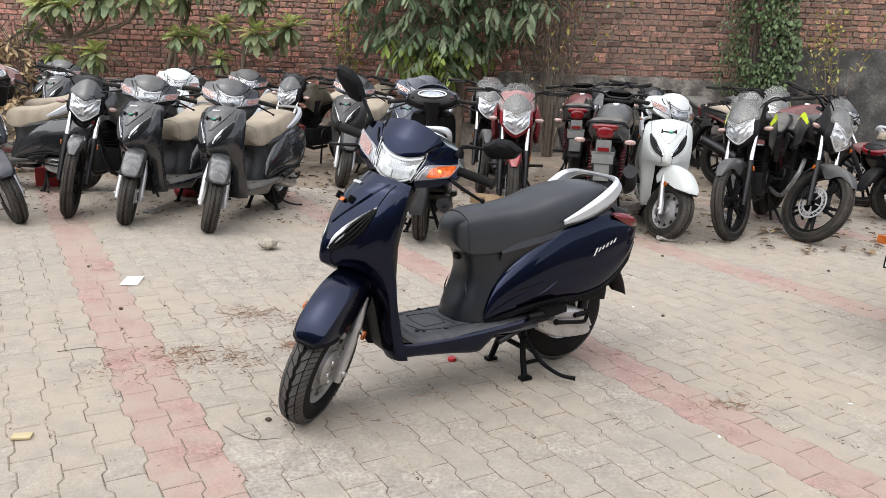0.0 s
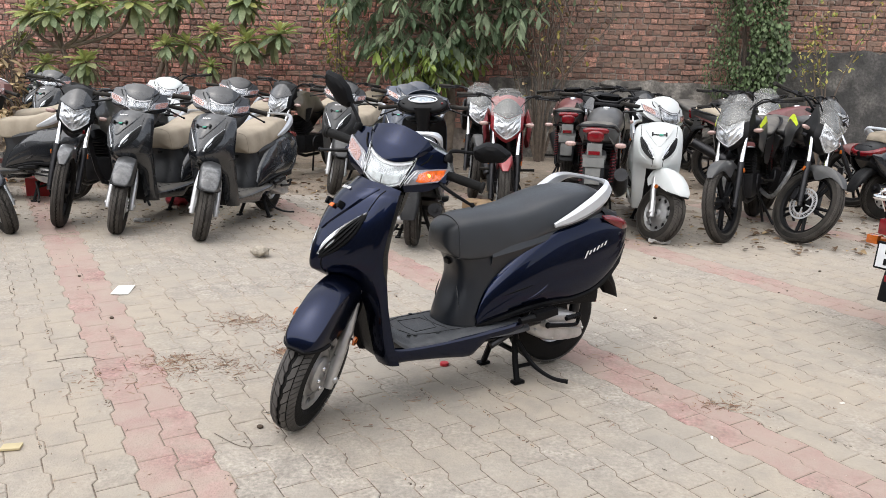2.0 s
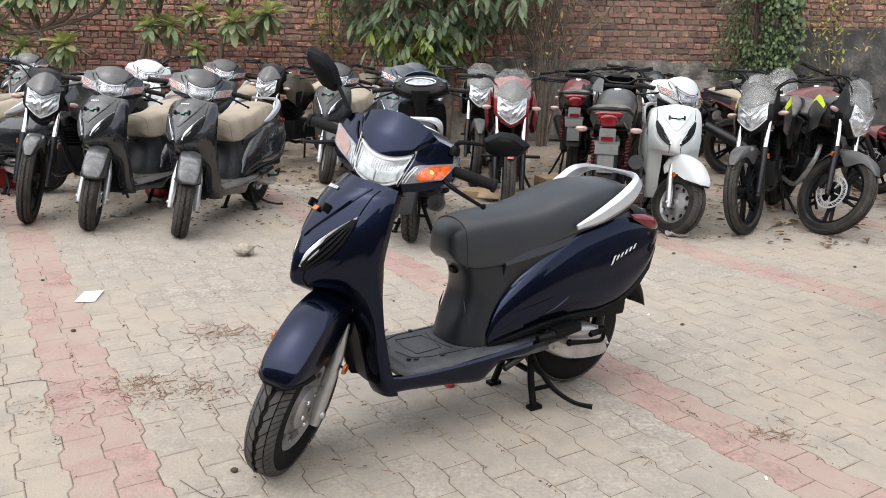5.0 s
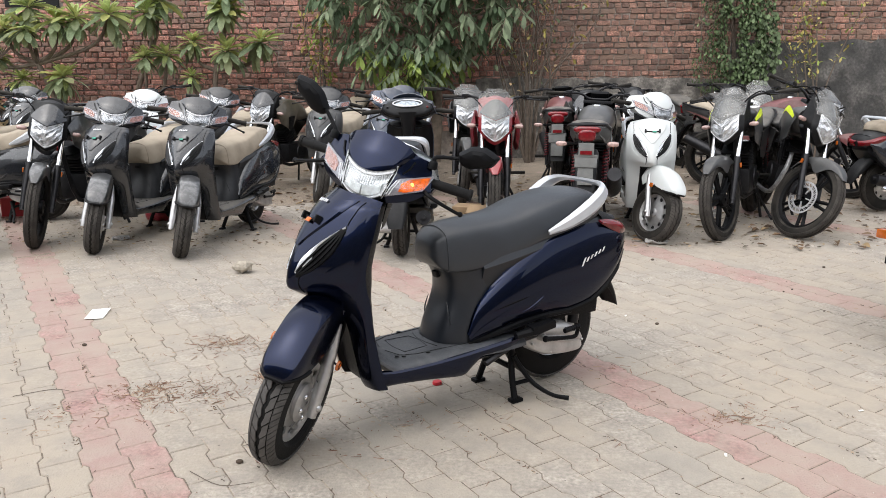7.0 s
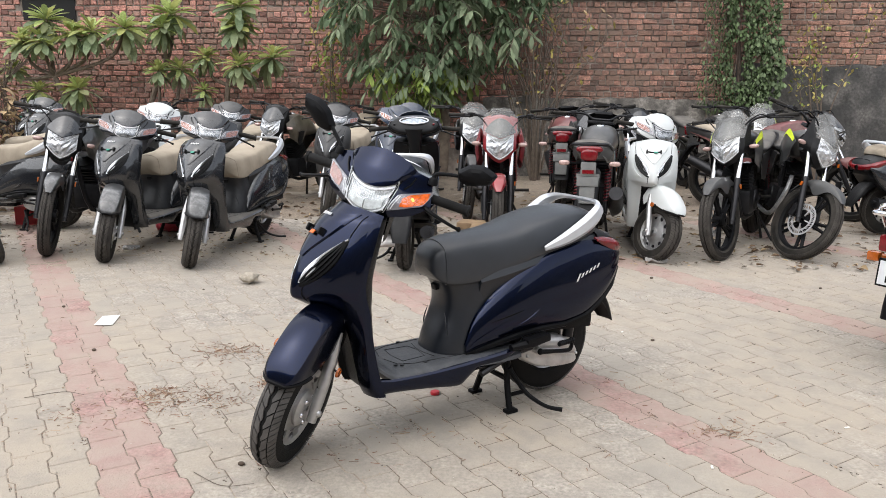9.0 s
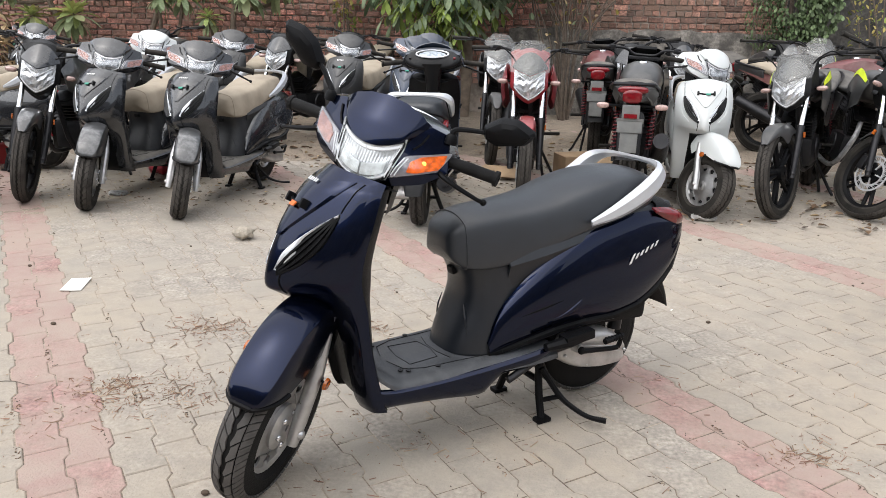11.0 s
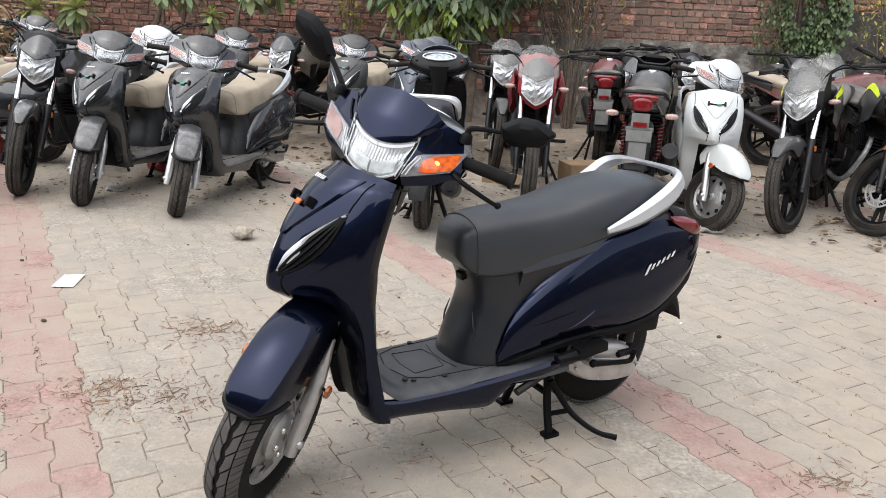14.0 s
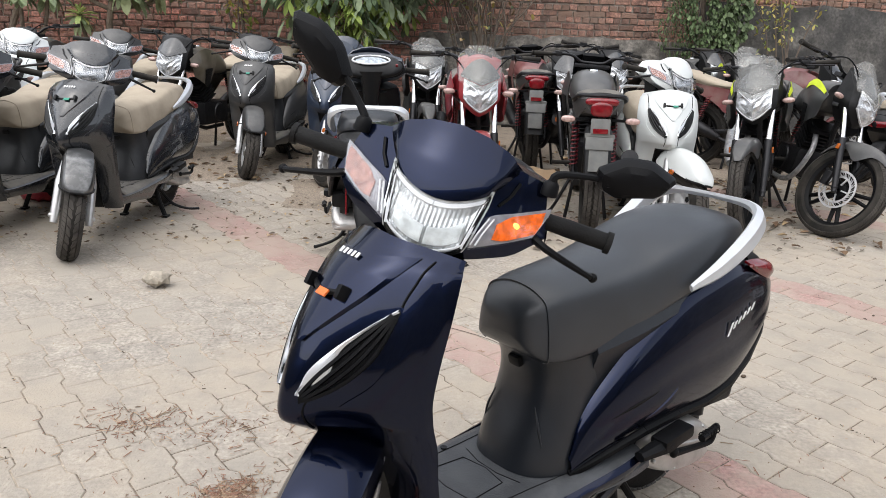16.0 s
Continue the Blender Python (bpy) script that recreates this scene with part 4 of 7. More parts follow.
        K.add("tail_lamp", Geo().sheet(cr2(G, 3, 3) if s < 0 else cr2(G, 3, 3)[:, ::-1], 0.006), REDLENS, label="red rear lamp lens")
    G = arch([(-0.10, 0.47), (-0.20, 0.46), (-0.27, 0.40), (-0.315, 0.33), (-0.345, 0.258)], [0.055, 0.064, 0.066, 0.060, 0.044], [0.04, 0.05, 0.045, 0.03, 0.012], (0, 0.23), 3)
    rm = K.add("rear_mudguard", Geo().sheet(G, -0.005), BLACKP, label="black plastic rear mudguard flap")
    K.add("reflector", Geo().box((-0.137, 0.098, 0.345), (0.013, 0.008, 0.135), 0.003, rot=(0, 10, 0)), REDLENS, label="red side reflector")
    # rear wheel, engine and stand
    D = (0.015, 0, 0.226)
    rw = K.add("rear_wheel", tyre(D, 0.212, 0.094, 0.08), RUBBER, label="black rubber tyre")
    K.add("tread", tread(D, 0.212, 0.094, 0.08, 44, 0.74), TREAD, under=rw, kind="stuff")
    K.add("rim", steel_rim(D, 0.134, 0.075), ALLOY, under=rw, label="silver steel rim")
    # same added disc for the shade in the rear rim's slots
    K.add("slot_shade_disc", Geo().lathe([(0.02, -0.011), (0.102, -0.011), (0.102, 0.011), (0.02, 0.011)], D, 28), DARKM, under=rw, label="dark disc standing for the shade behind the rim slots")
    G = []
    for x, zt, zb, y1 in ((0.245, 0.262, 0.225, 0.12), (0.222, 0.300, 0.205, 0.150), (0.17, 0.306, 0.180, 0.166), (0.10, 0.298, 0.166, 0.172), (0.05, 0.286, 0.162, 0.172), (0.0, 0.256, 0.162, 0.168), (-0.03, 0.225, 0.167, 0.155), (-0.046, 0.202, 0.180, 0.13)):
        h = (zt - zb) / 2
        z = (zt + zb) / 2
        G.append([(x, 0.05, z - h), (x, y1 - 0.02, z - h), (x, y1, z - h * 0.70), (x, y1 - 0.006, z - h * 0.1), (x, y1 - 0.002, z + h * 0.1), (x, y1, z + h * 0.62), (x, y1 - 0.025, z + h), (x, 0.05, z + h)])
    en = K.add("engine_cover", Geo().grid(cr2(G, 3, 2), cv=True, cap=True, flip=True), ENGINE, label="dull silver cast engine side cover")
    for z0, z1 in ((0.262, 0.224), (0.245, 0.206)):
        K.add("cover_rib", Geo().tube([(0.20, 0.160, z0), (0.10, 0.172, (z0 + z1) / 2), (0.0, 0.168, z1)], [0.002, 0.005, 0.002], 6, k=4), ENGINE, under=en)
    K.add("kick_boss", Geo().lathe([(0.001, 0.02), (0.013, 0.018), (0.016, 0.008), (0.016, -0.01)], (0.185, 0.164, 0.256), 24, closed=False), ENGINE, under=en)
    for x, z in ((0.23, 0.236), (0.14, 0.186), (0.05, 0.178), (-0.02, 0.205), (0.03, 0.262), (0.12, 0.288)):
        K.add("bolt", Geo().blob((x, 0.164, z), (0.006, 0.007, 0.006), 5), ALLOY, under=en)
    g = Geo().tube([(0.185, 0.188, 0.253), (0.12, 0.194, 0.246), (0.055, 0.198, 0.240), (0.040, 0.200, 0.250), (0.038, 0.202, 0.272)], [0.010, 0.008, 0.008, 0.008, 0.008], 8, k=4)
    g.tube([(0.034, 0.205, 0.281), (0.115, 0.214, 0.279)], 0.0095, 8).blob((0.185, 0.188, 0.254), (0.013, 0.010, 0.013), 7)
    for k in range(6):
        g.lathe([(0.009, -0.002), (0.0115, 0.0), (0.009, 0.002)], (0.045 + 0.012 * k, 0.210, 0.280), 8, closed=False, axis="x")
    K.add("kick_starter", g, BLACKP, label="folded black kick start lever")
    K.add("air_cleaner", Geo().box((0.03, 0.12, 0.345), (0.26, 0.09, 0.07), 0.02, rot=(0, -4, 0)).box((0.14, 0.05, 0.27), (0.24, 0.14, 0.13), 0.03), BLACKP)
    g = Geo().tube([(0.42, -0.10, 0.20), (0.2, -0.135, 0.19), (0.1, -0.14, 0.22)], 0.014, 8, k=3).tube([(0.14, -0.15, 0.23), (0.0, -0.155, 0.26), (-0.22, -0.155, 0.31)], [0.04, 0.052, 0.045], 14, k=3)
    g.tube([(-0.2, -0.155, 0.308), (-0.25, -0.155, 0.318)], 0.018, 8)
    K.add("exhaust", g, DARKM, label="black exhaust silencer with a grey shield")
    K.add("shock_absorber", Geo().tube([(-0.02, 0.11, 0.26), (-0.06, 0.10, 0.52)], 0.022, 10), DARKM)
    g = Geo().tube([(0.24, 0.05, 0.22), (0.262, 0.085, 0.10), (0.272, 0.118, 0.008)], 0.013, 8, k=3).tube([(0.24, -0.05, 0.22), (0.262, -0.085, 0.10), (0.272, -0.118, 0.008)], 0.013, 8, k=3)
    g.tube([(0.255, 0.08, 0.12), (0.255, -0.08, 0.12)], 0.011, 8).box((0.27, 0.12, 0.007), (0.05, 0.034, 0.014), 0.004).box((0.27, -0.12, 0.007), (0.05, 0.034, 0.014), 0.004)
    g.tube([(0.258, 0.09, 0.17), (0.215, 0.13, 0.085), (0.19, 0.17, 0.052), (0.165, 0.22, 0.035), (0.128, 0.262, 0.03)], [0.010, 0.0095, 0.0085, 0.008, 0.0095], 8, k=4)
    g.tube([(0.262, 0.095, 0.06), (0.21, 0.135, 0.08)], 0.009, 6)
    K.add("centre_stand", g, BLACKP, label="black steel centre stand, down")
    # handlebar cowl
    lo = lambda y: 0.824 + 0.28 * abs(y) + 0.5 * max(abs(y) - 0.15, 0)
    hi = lambda y: 1.020 - 1.1 * y * y - 3.0 * max(abs(y) - 0.172, 0)
    G = cowl_panel(lo, hi, -0.200, 0.200, -0.004, 28, 14)
    g = Geo().grid(G)
    back = [[p, (0.70 + 0.35 * (p[0] - 0.70), p[1] * 0.98, 0.94 + (p[2] - 0.94) * 0.92), (0.69, p[1] * 0.95, 0.945 + (p[2] - 0.945) * 0.7)] for p in
            [*G[:, 0], *G[-1, 1:], *G[-2::-1, -1], *G[0, -2:0:-1]]]
    g.grid(np.array(back), cu=True)
    cw = K.add("handlebar_cowl", g, NAVY, True, label="glossy painted handlebar cowl")
    bk = [q[2] for q in back]
    g = Geo()
    g.add([*bk, (0.685, 0, 0.945)], [(i, (i + 1) % len(bk), len(bk)) for i in range(len(bk))])
    G = []
    for x, zc, w, h in ((0.70, 0.945, 0.172, 0.062), (0.675, 0.945, 0.165, 0.062), (0.655, 0.942, 0.145, 0.05), (0.645, 0.94, 0.12, 0.036)):
        G.append([(x + 0.55 * h * math.sin(a), w * math.copysign(abs(math.cos(a)) ** 0.6, math.cos(a)), zc + h * math.sin(a)) for a in np.linspace(0, 2 * math.pi, 24, endpoint=False)])
    g.grid(cr2(G, 2, 1), cv=True, cap=True)
    g.grid(cr2([[(0.72 + d[0], d[1], z) for d in ((0.03, -w), (-0.03 - 0.3 * (z - 0.7), -w * 0.8), (-0.045 - 0.3 * (z - 0.7), 0), (-0.03 - 0.3 * (z - 0.7), w * 0.8), (0.03, w))] for z, w in ((0.92, 0.075), (0.86, 0.056), (0.78, 0.044), (0.70, 0.04))], 3, 2))
    rc = K.add("rear_cowl", g, BLACKP, True, label="black rear handlebar cover")
    DM = Matrix.Translation((0.676, 0, 0.977)) @ Matrix.Rotation(radians(-38), 4, "Y")
    K.add("dial_bezel", Geo().tube(np.array([DM @ Vector((0.036 * math.cos(a), 0.098 * math.sin(a), 0.006)) for a in np.linspace(0, 2 * math.pi, 36, endpoint=False)]), 0.005, 6, closed=True), SATIN, True, rc, "silver oval dial rim")
    K.add("speedometer", Geo().blob((0, 0, 0), (0.036, 0.096, 0.010), 14).moved(DM), DIAL, True, rc, "oval speedometer behind clear glass")
    for s in (-1, 1):
        K.add("switch", Geo().box((0.655, s * 0.135, 0.955), (0.012, 0.014, 0.012), 0.003, rot=(0, -30, 0)), REDLENS if s < 0 else BLACKP, True, rc)
    # overhanging front visor
    top = lambda y: 0.940 + 3.2 * y * y
    V = []
    for iu in range(32):
        u = -1 + 2 * iu / 31
        row = []
        for iv in range(11):
            v = iv / 10
            y = u * (0.090 + 0.034 * v ** 0.8)
            z0, z1 = 0.9425 + 3.0 * y * y, float(np.interp(abs(u) * 0.124, (0, 0.05, 0.096, 0.124), (1.052, 1.045, 1.028, 1.002)))
            z = z0 + (z1 - z0) * v
            row.append((face_x(y, z) + float(np.interp(v, (0, 0.12, 0.5, 1), (0.020, 0.023, 0.020, 0.006))) - 0.016 * max(abs(u) - 0.86, 0) / 0.14, y, z))
        V.append(row)
    V = np.array(V)
    g = Geo().sheet(V, 0.006)
    K.add("visor", g, NAVY, True, label="smooth glossy front visor")
    shelf = [[(p[0] - 0.003, p[1], p[2] + 0.001), (face_x(p[1], p[2]) - 0.006, p[1], p[2] - 0.006)] for p in V[:, 0]]
    K.add("visor_lip", Geo().grid(np.array(shelf)), BLACKP, True, label="black lip under the visor")
    # headlamp bowl, light guides, lens
    hl_lo = lambda y: 0.846 + 5.6 * y * y + 4.6 * max(abs(y) - 0.068, 0)
    H = cowl_panel(hl_lo, top, -0.086, 0.086, 0.014, 44, 6)
    for iu in range(H.shape[0]):
        for iv in range(H.shape[1]):
            u, v = abs(H[iu, iv, 1]) / 0.086, iv / 6
            H[iu, iv, 0] -= 0.012 * min(1, 4 * v, 4 * (1 - v)) * min(1, 5 * (1 - u)) * (0.88 + 0.12 * (iu % 2))
    hl = K.add("headlamp", Geo().sheet(H, 0.008), REFLECT, True, label="lit faceted headlamp", angle=0)
    for a, b in ((-0.060, -0.003), (0.003, 0.060)):
        K.add("lamp_unit", Geo().sheet(cowl_panel(lambda y: hl_lo(y) + 0.018, lambda y: max(hl_lo(y) + 0.050, hl_lo(y) + 0.02), a, b, 0.0085, 8, 4), 0.002), LEDLIT, True, hl, "glowing white lamp unit")
    for y0, y1 in ((-0.083, -0.001), (0.001, 0.083)):
        K.add("light_guide", Geo().sheet(cowl_panel(lambda y: top(y) - 0.0105, lambda y: top(y) - 0.004, y0, y1, 0.0145, 14, 3), 0.004), DRL, True, hl, "white daytime light guide")
    for s in (-1, 1):
        K.add("light_guide", Geo().tube([(face_x(y, z) + 0.0135, s * y, z) for y, z in ((0.068, 0.876), (0.074, 0.905), (0.080, 0.935), (0.083, 0.950))], 0.0022, 6), DRL, True, hl)
        K.add("light_guide", Geo().tube([(face_x(y, hl_lo(y) + 0.010) + 0.0135, y, hl_lo(y) + 0.010) for y in s * np.linspace(0.002, 0.080, 14)], 0.0022, 6), DRL, True, hl)
        K.add("lamp_rim", Geo().tube([(face_x(y, hl_lo(y)) + 0.010, y, hl_lo(y)) for y in s * np.linspace(0, 0.087, 16)], 0.0055, 6), BLACKP, True, hl)
    K.add("lens", Geo().sheet(cowl_panel(hl_lo, top, -0.087, 0.087, 0.018, 20, 8), 0.002), LENS, True, hl, "clear lens")
    for s in (1, -1):
        a, b = 0.079, 0.192
        ilo = lambda y: 0.876 + 0.31 * (abs(y) - 0.077) + 2.4 * max(abs(y) - 0.178, 0)
        ihi = lambda y: 0.932 + 0.22 * (abs(y) - 0.096) - 2.5 * max(0.096 - abs(y), 0)
        y0, y1 = (a, b) if s > 0 else (-b, -a)
        ind = K.add("indicator", Geo().sheet(cowl_panel(ilo, lambda y: max(ihi(y), ilo(y) + 0.002), y0, y1, 0.007, 14, 6), 0.010), WHITELENS, True, label="indicator with an amber bulb cover")
        y0, y1 = (0.112, 0.184) if s > 0 else (-0.184, -0.112)
        K.add("amber_insert", Geo().sheet(cowl_panel(lambda y: ilo(y) + 0.005 + 0.35 * max(0.0, 0.128 - abs(y)), lambda y: ihi(y) - 0.004 - 0.5 * max(0.0, 0.132 - abs(y)), y0, y1, 0.010, 12, 5), 0.003), ORANGELIT if s > 0 else PINKLENS, True, ind, "amber insert")
        if s > 0:
            K.add("bulb", Geo().blob((face_x(0.142, 0.925) + 0.0115, 0.142, 0.922), (0.003, 0.007, 0.006), 6), BULB, True, ind, "glowing amber bulb")
        for q in (0.0, 0.008):
            K.add("light_strip", Geo().tube([(face_x(y + q, z) + 0.010, s * (y + q), z) for y, z in ((0.080, 0.884), (0.086, 0.905), (0.096, 0.928))], 0.0018, 5), DRL, True, ind, "thin white light strip")
        K.add("lens", Geo().sheet(cowl_panel(ilo, lambda y: max(ihi(y), ilo(y) + 0.002), min(s * a, s * b), max(s * a, s * b), 0.0145, 14, 6), 0.002), LENS, True, ind, "clear lens")
        K.add("cowl_crease", Geo().tube([(face_x(y, z) - 0.001, s * y, z) for y, z in ((0.126, 0.985), (0.118, 0.962), (0.104, 0.946))], 0.003, 5), BLACKP, True, cw)
        # grip, lever, mirror
        g = Geo().tube([(0.77, s * 0.17, 0.925), (0.755, s * 0.23, 0.92), (0.735, s * 0.305, 0.913)], [0.0145, 0.0165, 0.0165], 12)
        g.lathe([(0.004, -0.006), (0.021, -0.004), (0.021, 0.006), (0.006, 0.008)], (0.734, s * 0.31, 0.9125), 12)
        K.add("grip", g, RUBBER, True, label="black rubber handlebar grip")
        g = Geo().tube([(0.80, s * 0.165, 0.905), (0.815, s * 0.205, 0.892), (0.79, s * 0.285, 0.862), (0.777, s * 0.302, 0.855)], [0.008, 0.007, 0.0055, 0.006], 8, k=4)
        g.blob((0.776, s * 0.304, 0.854), (0.009, 0.009, 0.009), 7)
        K.add("brake_lever", g, BLACKP, True, label="black brake lever")
        g = Geo().lathe([(0.001, -0.01), (0.017, -0.01), (0.014, 0.010), (0.008, 0.016), (0.001, 0.016)], (0.772, s * 0.177, 0.985), 14, axis="z")
        bend = [(0.772, 0.177, 0.995), (0.768, 0.181, 1.012), (0.752, 0.222, 1.020), (0.742, 0.27, 1.026)] if s > 0 else [(0.772, -0.177, 0.992), (0.768, -0.182, 1.004), (0.752, -0.222, 1.040), (0.745, -0.262, 1.074)]
        g.tube(bend, [0.009, 0.0075, 0.0065, 0.0065], 8, k=3)
        K.add("mirror_stem", g, BLACKP, True, label="black mirror stalk")
        M = Matrix.Translation((0.736, s * (0.312 if s > 0 else 0.292), 1.046 if s > 0 else 1.088)) @ Matrix.Rotation(radians(16) if s > 0 else radians(-38), 4, "X") @ Matrix.Rotation(radians(8), 4, "Y")
        rows = []
        for x, q in ((0.0, 1.0), (0.010, 0.985), (0.026, 0.84), (0.034, 0.55), (0.037, 0.22)):
            rows.append([(x, y * q, z * q) for y, z in [(-0.098, 0.006), (-0.094, 0.020), (-0.036, 0.046), (-0.022, 0.049), (0.030, 0.044), (0.046, 0.038), (0.094, 0.004), (0.098, -0.006), (0.070, -0.036), (0.056, -0.044), (-0.04, -0.050), (-0.058, -0.049), (-0.092, -0.030), (-0.098, -0.018)]])
        sc = 0.70 if s > 0 else 0.78
        rows = [[(x, y * sc, z * 0.74) for x, y, z in r] for r in rows]
        if s < 0:
            rows = [[(x, -y, z) for x, y, z in r[::-1]] for r in rows]
        mr = K.add("mirror", Geo().grid(np.array(rows), cv=True, cap=True, flip=True).moved(M), BLACKP, True, label="black rear-view mirror housing", angle=22)
        face = [[(-0.001, p[1] * q, p[2] * q) for p in rows[0]] for q in (0.93, 0.5, 0.02)]
        K.add("mirror_glass", Geo().grid(np.array(face), cv=True).moved(M), MIRROR, True, mr, "mirror glass")
        rib = [M @ Vector((0.0215, s * y * 0.7, -0.008 - 0.06 * y * y)) for y in np.linspace(-0.07, 0.075, 6)]
        K.add("mirror_rib", Geo().tube(np.array([p[:] for p in rib]) + np.array([0.006, 0, 0]), [0.004, 0.006, 0.006, 0.006, 0.005, 0.003], 6), BLACKP, True, mr)
    return K


SCOOTER = scooter_kit()

# ---------------------------------------------------------------- motorcycle
def motorcycle_kit():
    K = Kit((1.40, 0, 0), 0.477)
    C, D = (1.31, 0, 0.291), (0.0, 0, 0.291)
    fw = K.add("front_wheel", tyre(C, 0.29, 0.080, 0.052), RUBBERD, True, label="dusty black rubber tyre")
    K.add("tread", tread(C, 0.29, 0.080, 0.052, 84), TREADD, True, fw, kind="stuff")
    K.add("rim", alloy_rim(C, 0.239, 0.062), BLACKP, True, fw, "black alloy rim")
    K.add("brake_disc", brake_disc(C, 0.122, -0.05), DISC, True, fw, "steel brake disc")
    K.add("caliper", Geo().box((C[0] - 0.10, -0.055, C[2] + 0.04), (0.05, 0.04, 0.09), 0.01), DARKM, True)
    ax = Vector((-0.477, 0, 1)).normalized()
    for s in (1, -1):
        a = Vector((C[0] + 0.01, s * 0.095, C[2]))
        g = Geo().tube([tuple(a - ax * 0.03), tuple(a + ax * 0.12), tuple(a + ax * 0.32)], [0.016, 0.022, 0.023], 12).blob(tuple(a), (0.02, 0.02, 0.02), 6)
        K.add("fork_slider", g, DARKM, True, label="black fork slider")
        K.add("fork_tube", Geo().tube([tuple(a + ax * 0.32), tuple(a + ax * 0.72)], 0.0165, 12), CHROME, True, label="polished fork tube")
        K.add("reflector", Geo().box(tuple(a + ax * 0.26 + Vector((0, s * 0.03, 0))), (0.02, 0.010, 0.034), 0.004), ORANGE, True, label="amber fork reflector")
    G = arch([(1.535, 0.505), (1.49, 0.555), (1.42, 0.594), (1.31, 0.612), (1.20, 0.59), (1.11, 0.535), (1.06, 0.46)], [0.020, 0.044, 0.056, 0.064, 0.060, 0.054, 0.050], [0.008, 0.03, 0.06, 0.13, 0.06, 0.03, 0.015], (1.31, 0.291))
    K.add("front_mudguard", Geo().sheet(G, -0.004), MATGREY, True, label="dusty grey front mudguard")
    K.add("lower_yoke", Geo().box((1.02, 0, 0.78), (0.05, 0.24, 0.03), 0.01), DARKM, True)
    K.add("upper_yoke", Geo().box((0.92, 0, 0.985), (0.06, 0.24, 0.03), 0.01), DARKM, True)

    # headlamp nacelle
    def fx(y, z):
        return float(np.interp(z, (0.64, 0.70, 0.80, 0.92, 1.0, 1.08, 1.22), (1.10, 1.165, 1.20, 1.165, 1.10, 1.03, 0.93))) - 3.6 * y * y - 0.15 * abs(y)

    def pan(lo, hi, y0, y1, off, nu=14, nv=7):
        return np.array([[(fx(y, z) + off, y, z) for z in np.linspace(lo(y), hi(y), nv + 1)] for y in np.linspace(y0, y1, nu + 1)])
    lo = lambda y: 0.676 + 0.35 * abs(y) + 5.0 * y * y
    hi = lambda y: 1.06 - 2.2 * y * y
    G = pan(lo, hi, -0.125, 0.125, -0.006, 18, 9)
    g = Geo().grid(G)
    edge = [*G[:, 0], *G[-1, 1:], *G[-2::-1, -1], *G[0, -2:0:-1]]
    g.grid(np.array([[p, (0.99, p[1] * 1.05, p[2] + 0.02)] for p in edge]), cu=True)
    K.add("headlamp_cowl", g, BLACKD, True, label="dusty headlamp fairing")
    h0, h1 = (lambda y: 0.706 + 0.40 * abs(y) + 4.6 * y * y), (lambda y: 0.880 + 0.42 * abs(y))
    H = pan(h0, h1, -0.102, 0.102, 0.018, 10, 6)
    for iu in range(11):
        for iv in range(7):
            H[iu, iv, 0] -= 0.017 * min(1, 3 * iv / 6, 3 * (1 - iv / 6)) * min(1, iu / 2, (10 - iu) / 2) * (0.55 + 0.45 * ((iu // 2 + iv) % 2))
    hl = K.add("headlamp", Geo().sheet(H, 0.008), MOTOLAMP, True, label="unlit faceted headlamp", angle=0)
    g = Geo()
    for s in (-1, 1):
        g.tube([(fx(y, h0(y) + 0.010) + 0.017, y, h0(y) + 0.010) for y in s * np.linspace(0.0, 0.098, 8)], 0.003, 5)
        g.tube([(fx(y, h1(y) - 0.05 + 0.4 * abs(y)) + 0.015, y, h1(y) - 0.05 + 0.4 * abs(y)) for y in s * np.linspace(0.0, 0.09, 8)], 0.003, 5)
    K.add("light_guide", g, DRL, True, hl)
    K.add("lens", Geo().sheet(pan(h0, h1, -0.103, 0.103, 0.021), 0.002), LENS, True, hl, "clear lens")
    K.add("visor", Geo().sheet(pan(lambda y: h1(y) + 0.006, lambda y: 1.05 - 7.5 * y * y, -0.118, 0.118, 0.012), 0.004), GREYP, True, label="dark tinted visor")
    W = pan(lambda y: h1(y) - 0.02 - 0.10 * max(abs(y) - 0.08, 0), lambda y: 1.135 - 1.0 * max(abs(y) - 0.06, 0), -0.132, 0.132, 0.032, 12, 9)
    rnd = random.Random(4)
    for r in W:
        for p in r:
            p[0] += rnd.uniform(-0.005, 0.005)
            p[2] += rnd.uniform(-0.006, 0.006)
    K.add("plastic_cover", Geo().grid(W), WRAP, True, label="crumpled clear plastic wrapping", angle=180)
    for s in (1, -1):
        g = Geo().tube([(1.04, s * 0.10, 0.83), (1.05, s * 0.17, 0.83)], 0.009, 6)
        g.blob((1.06, s * 0.178, 0.83), (0.022, 0.036, 0.019), 8, p=2.5, m=1)
        K.add("indicator", g, [BLACKP, PALELENS], True, label="pale amber indicator on a short stalk")
        g = Geo().tube([(0.92, 0.0, 1.01), (0.91, s * 0.08, 1.015), (0.88, s * 0.16, 1.06), (0.80, s * 0.36, 1.055)], 0.011, 10, k=4)
        hb = K.add("handlebar", g, DARKM, True, label="black steel handlebar")
        K.add("grip", Geo().tube([(0.832, s * 0.28, 1.057), (0.785, s * 0.40, 1.054)], 0.0175, 12).lathe([(0.004, -0.006), (0.02, -0.004), (0.02, 0.006), (0.006, 0.008)], (0.783, s * 0.405, 1.054), 10), RUBBERD, True, hb, "black rubber grip")
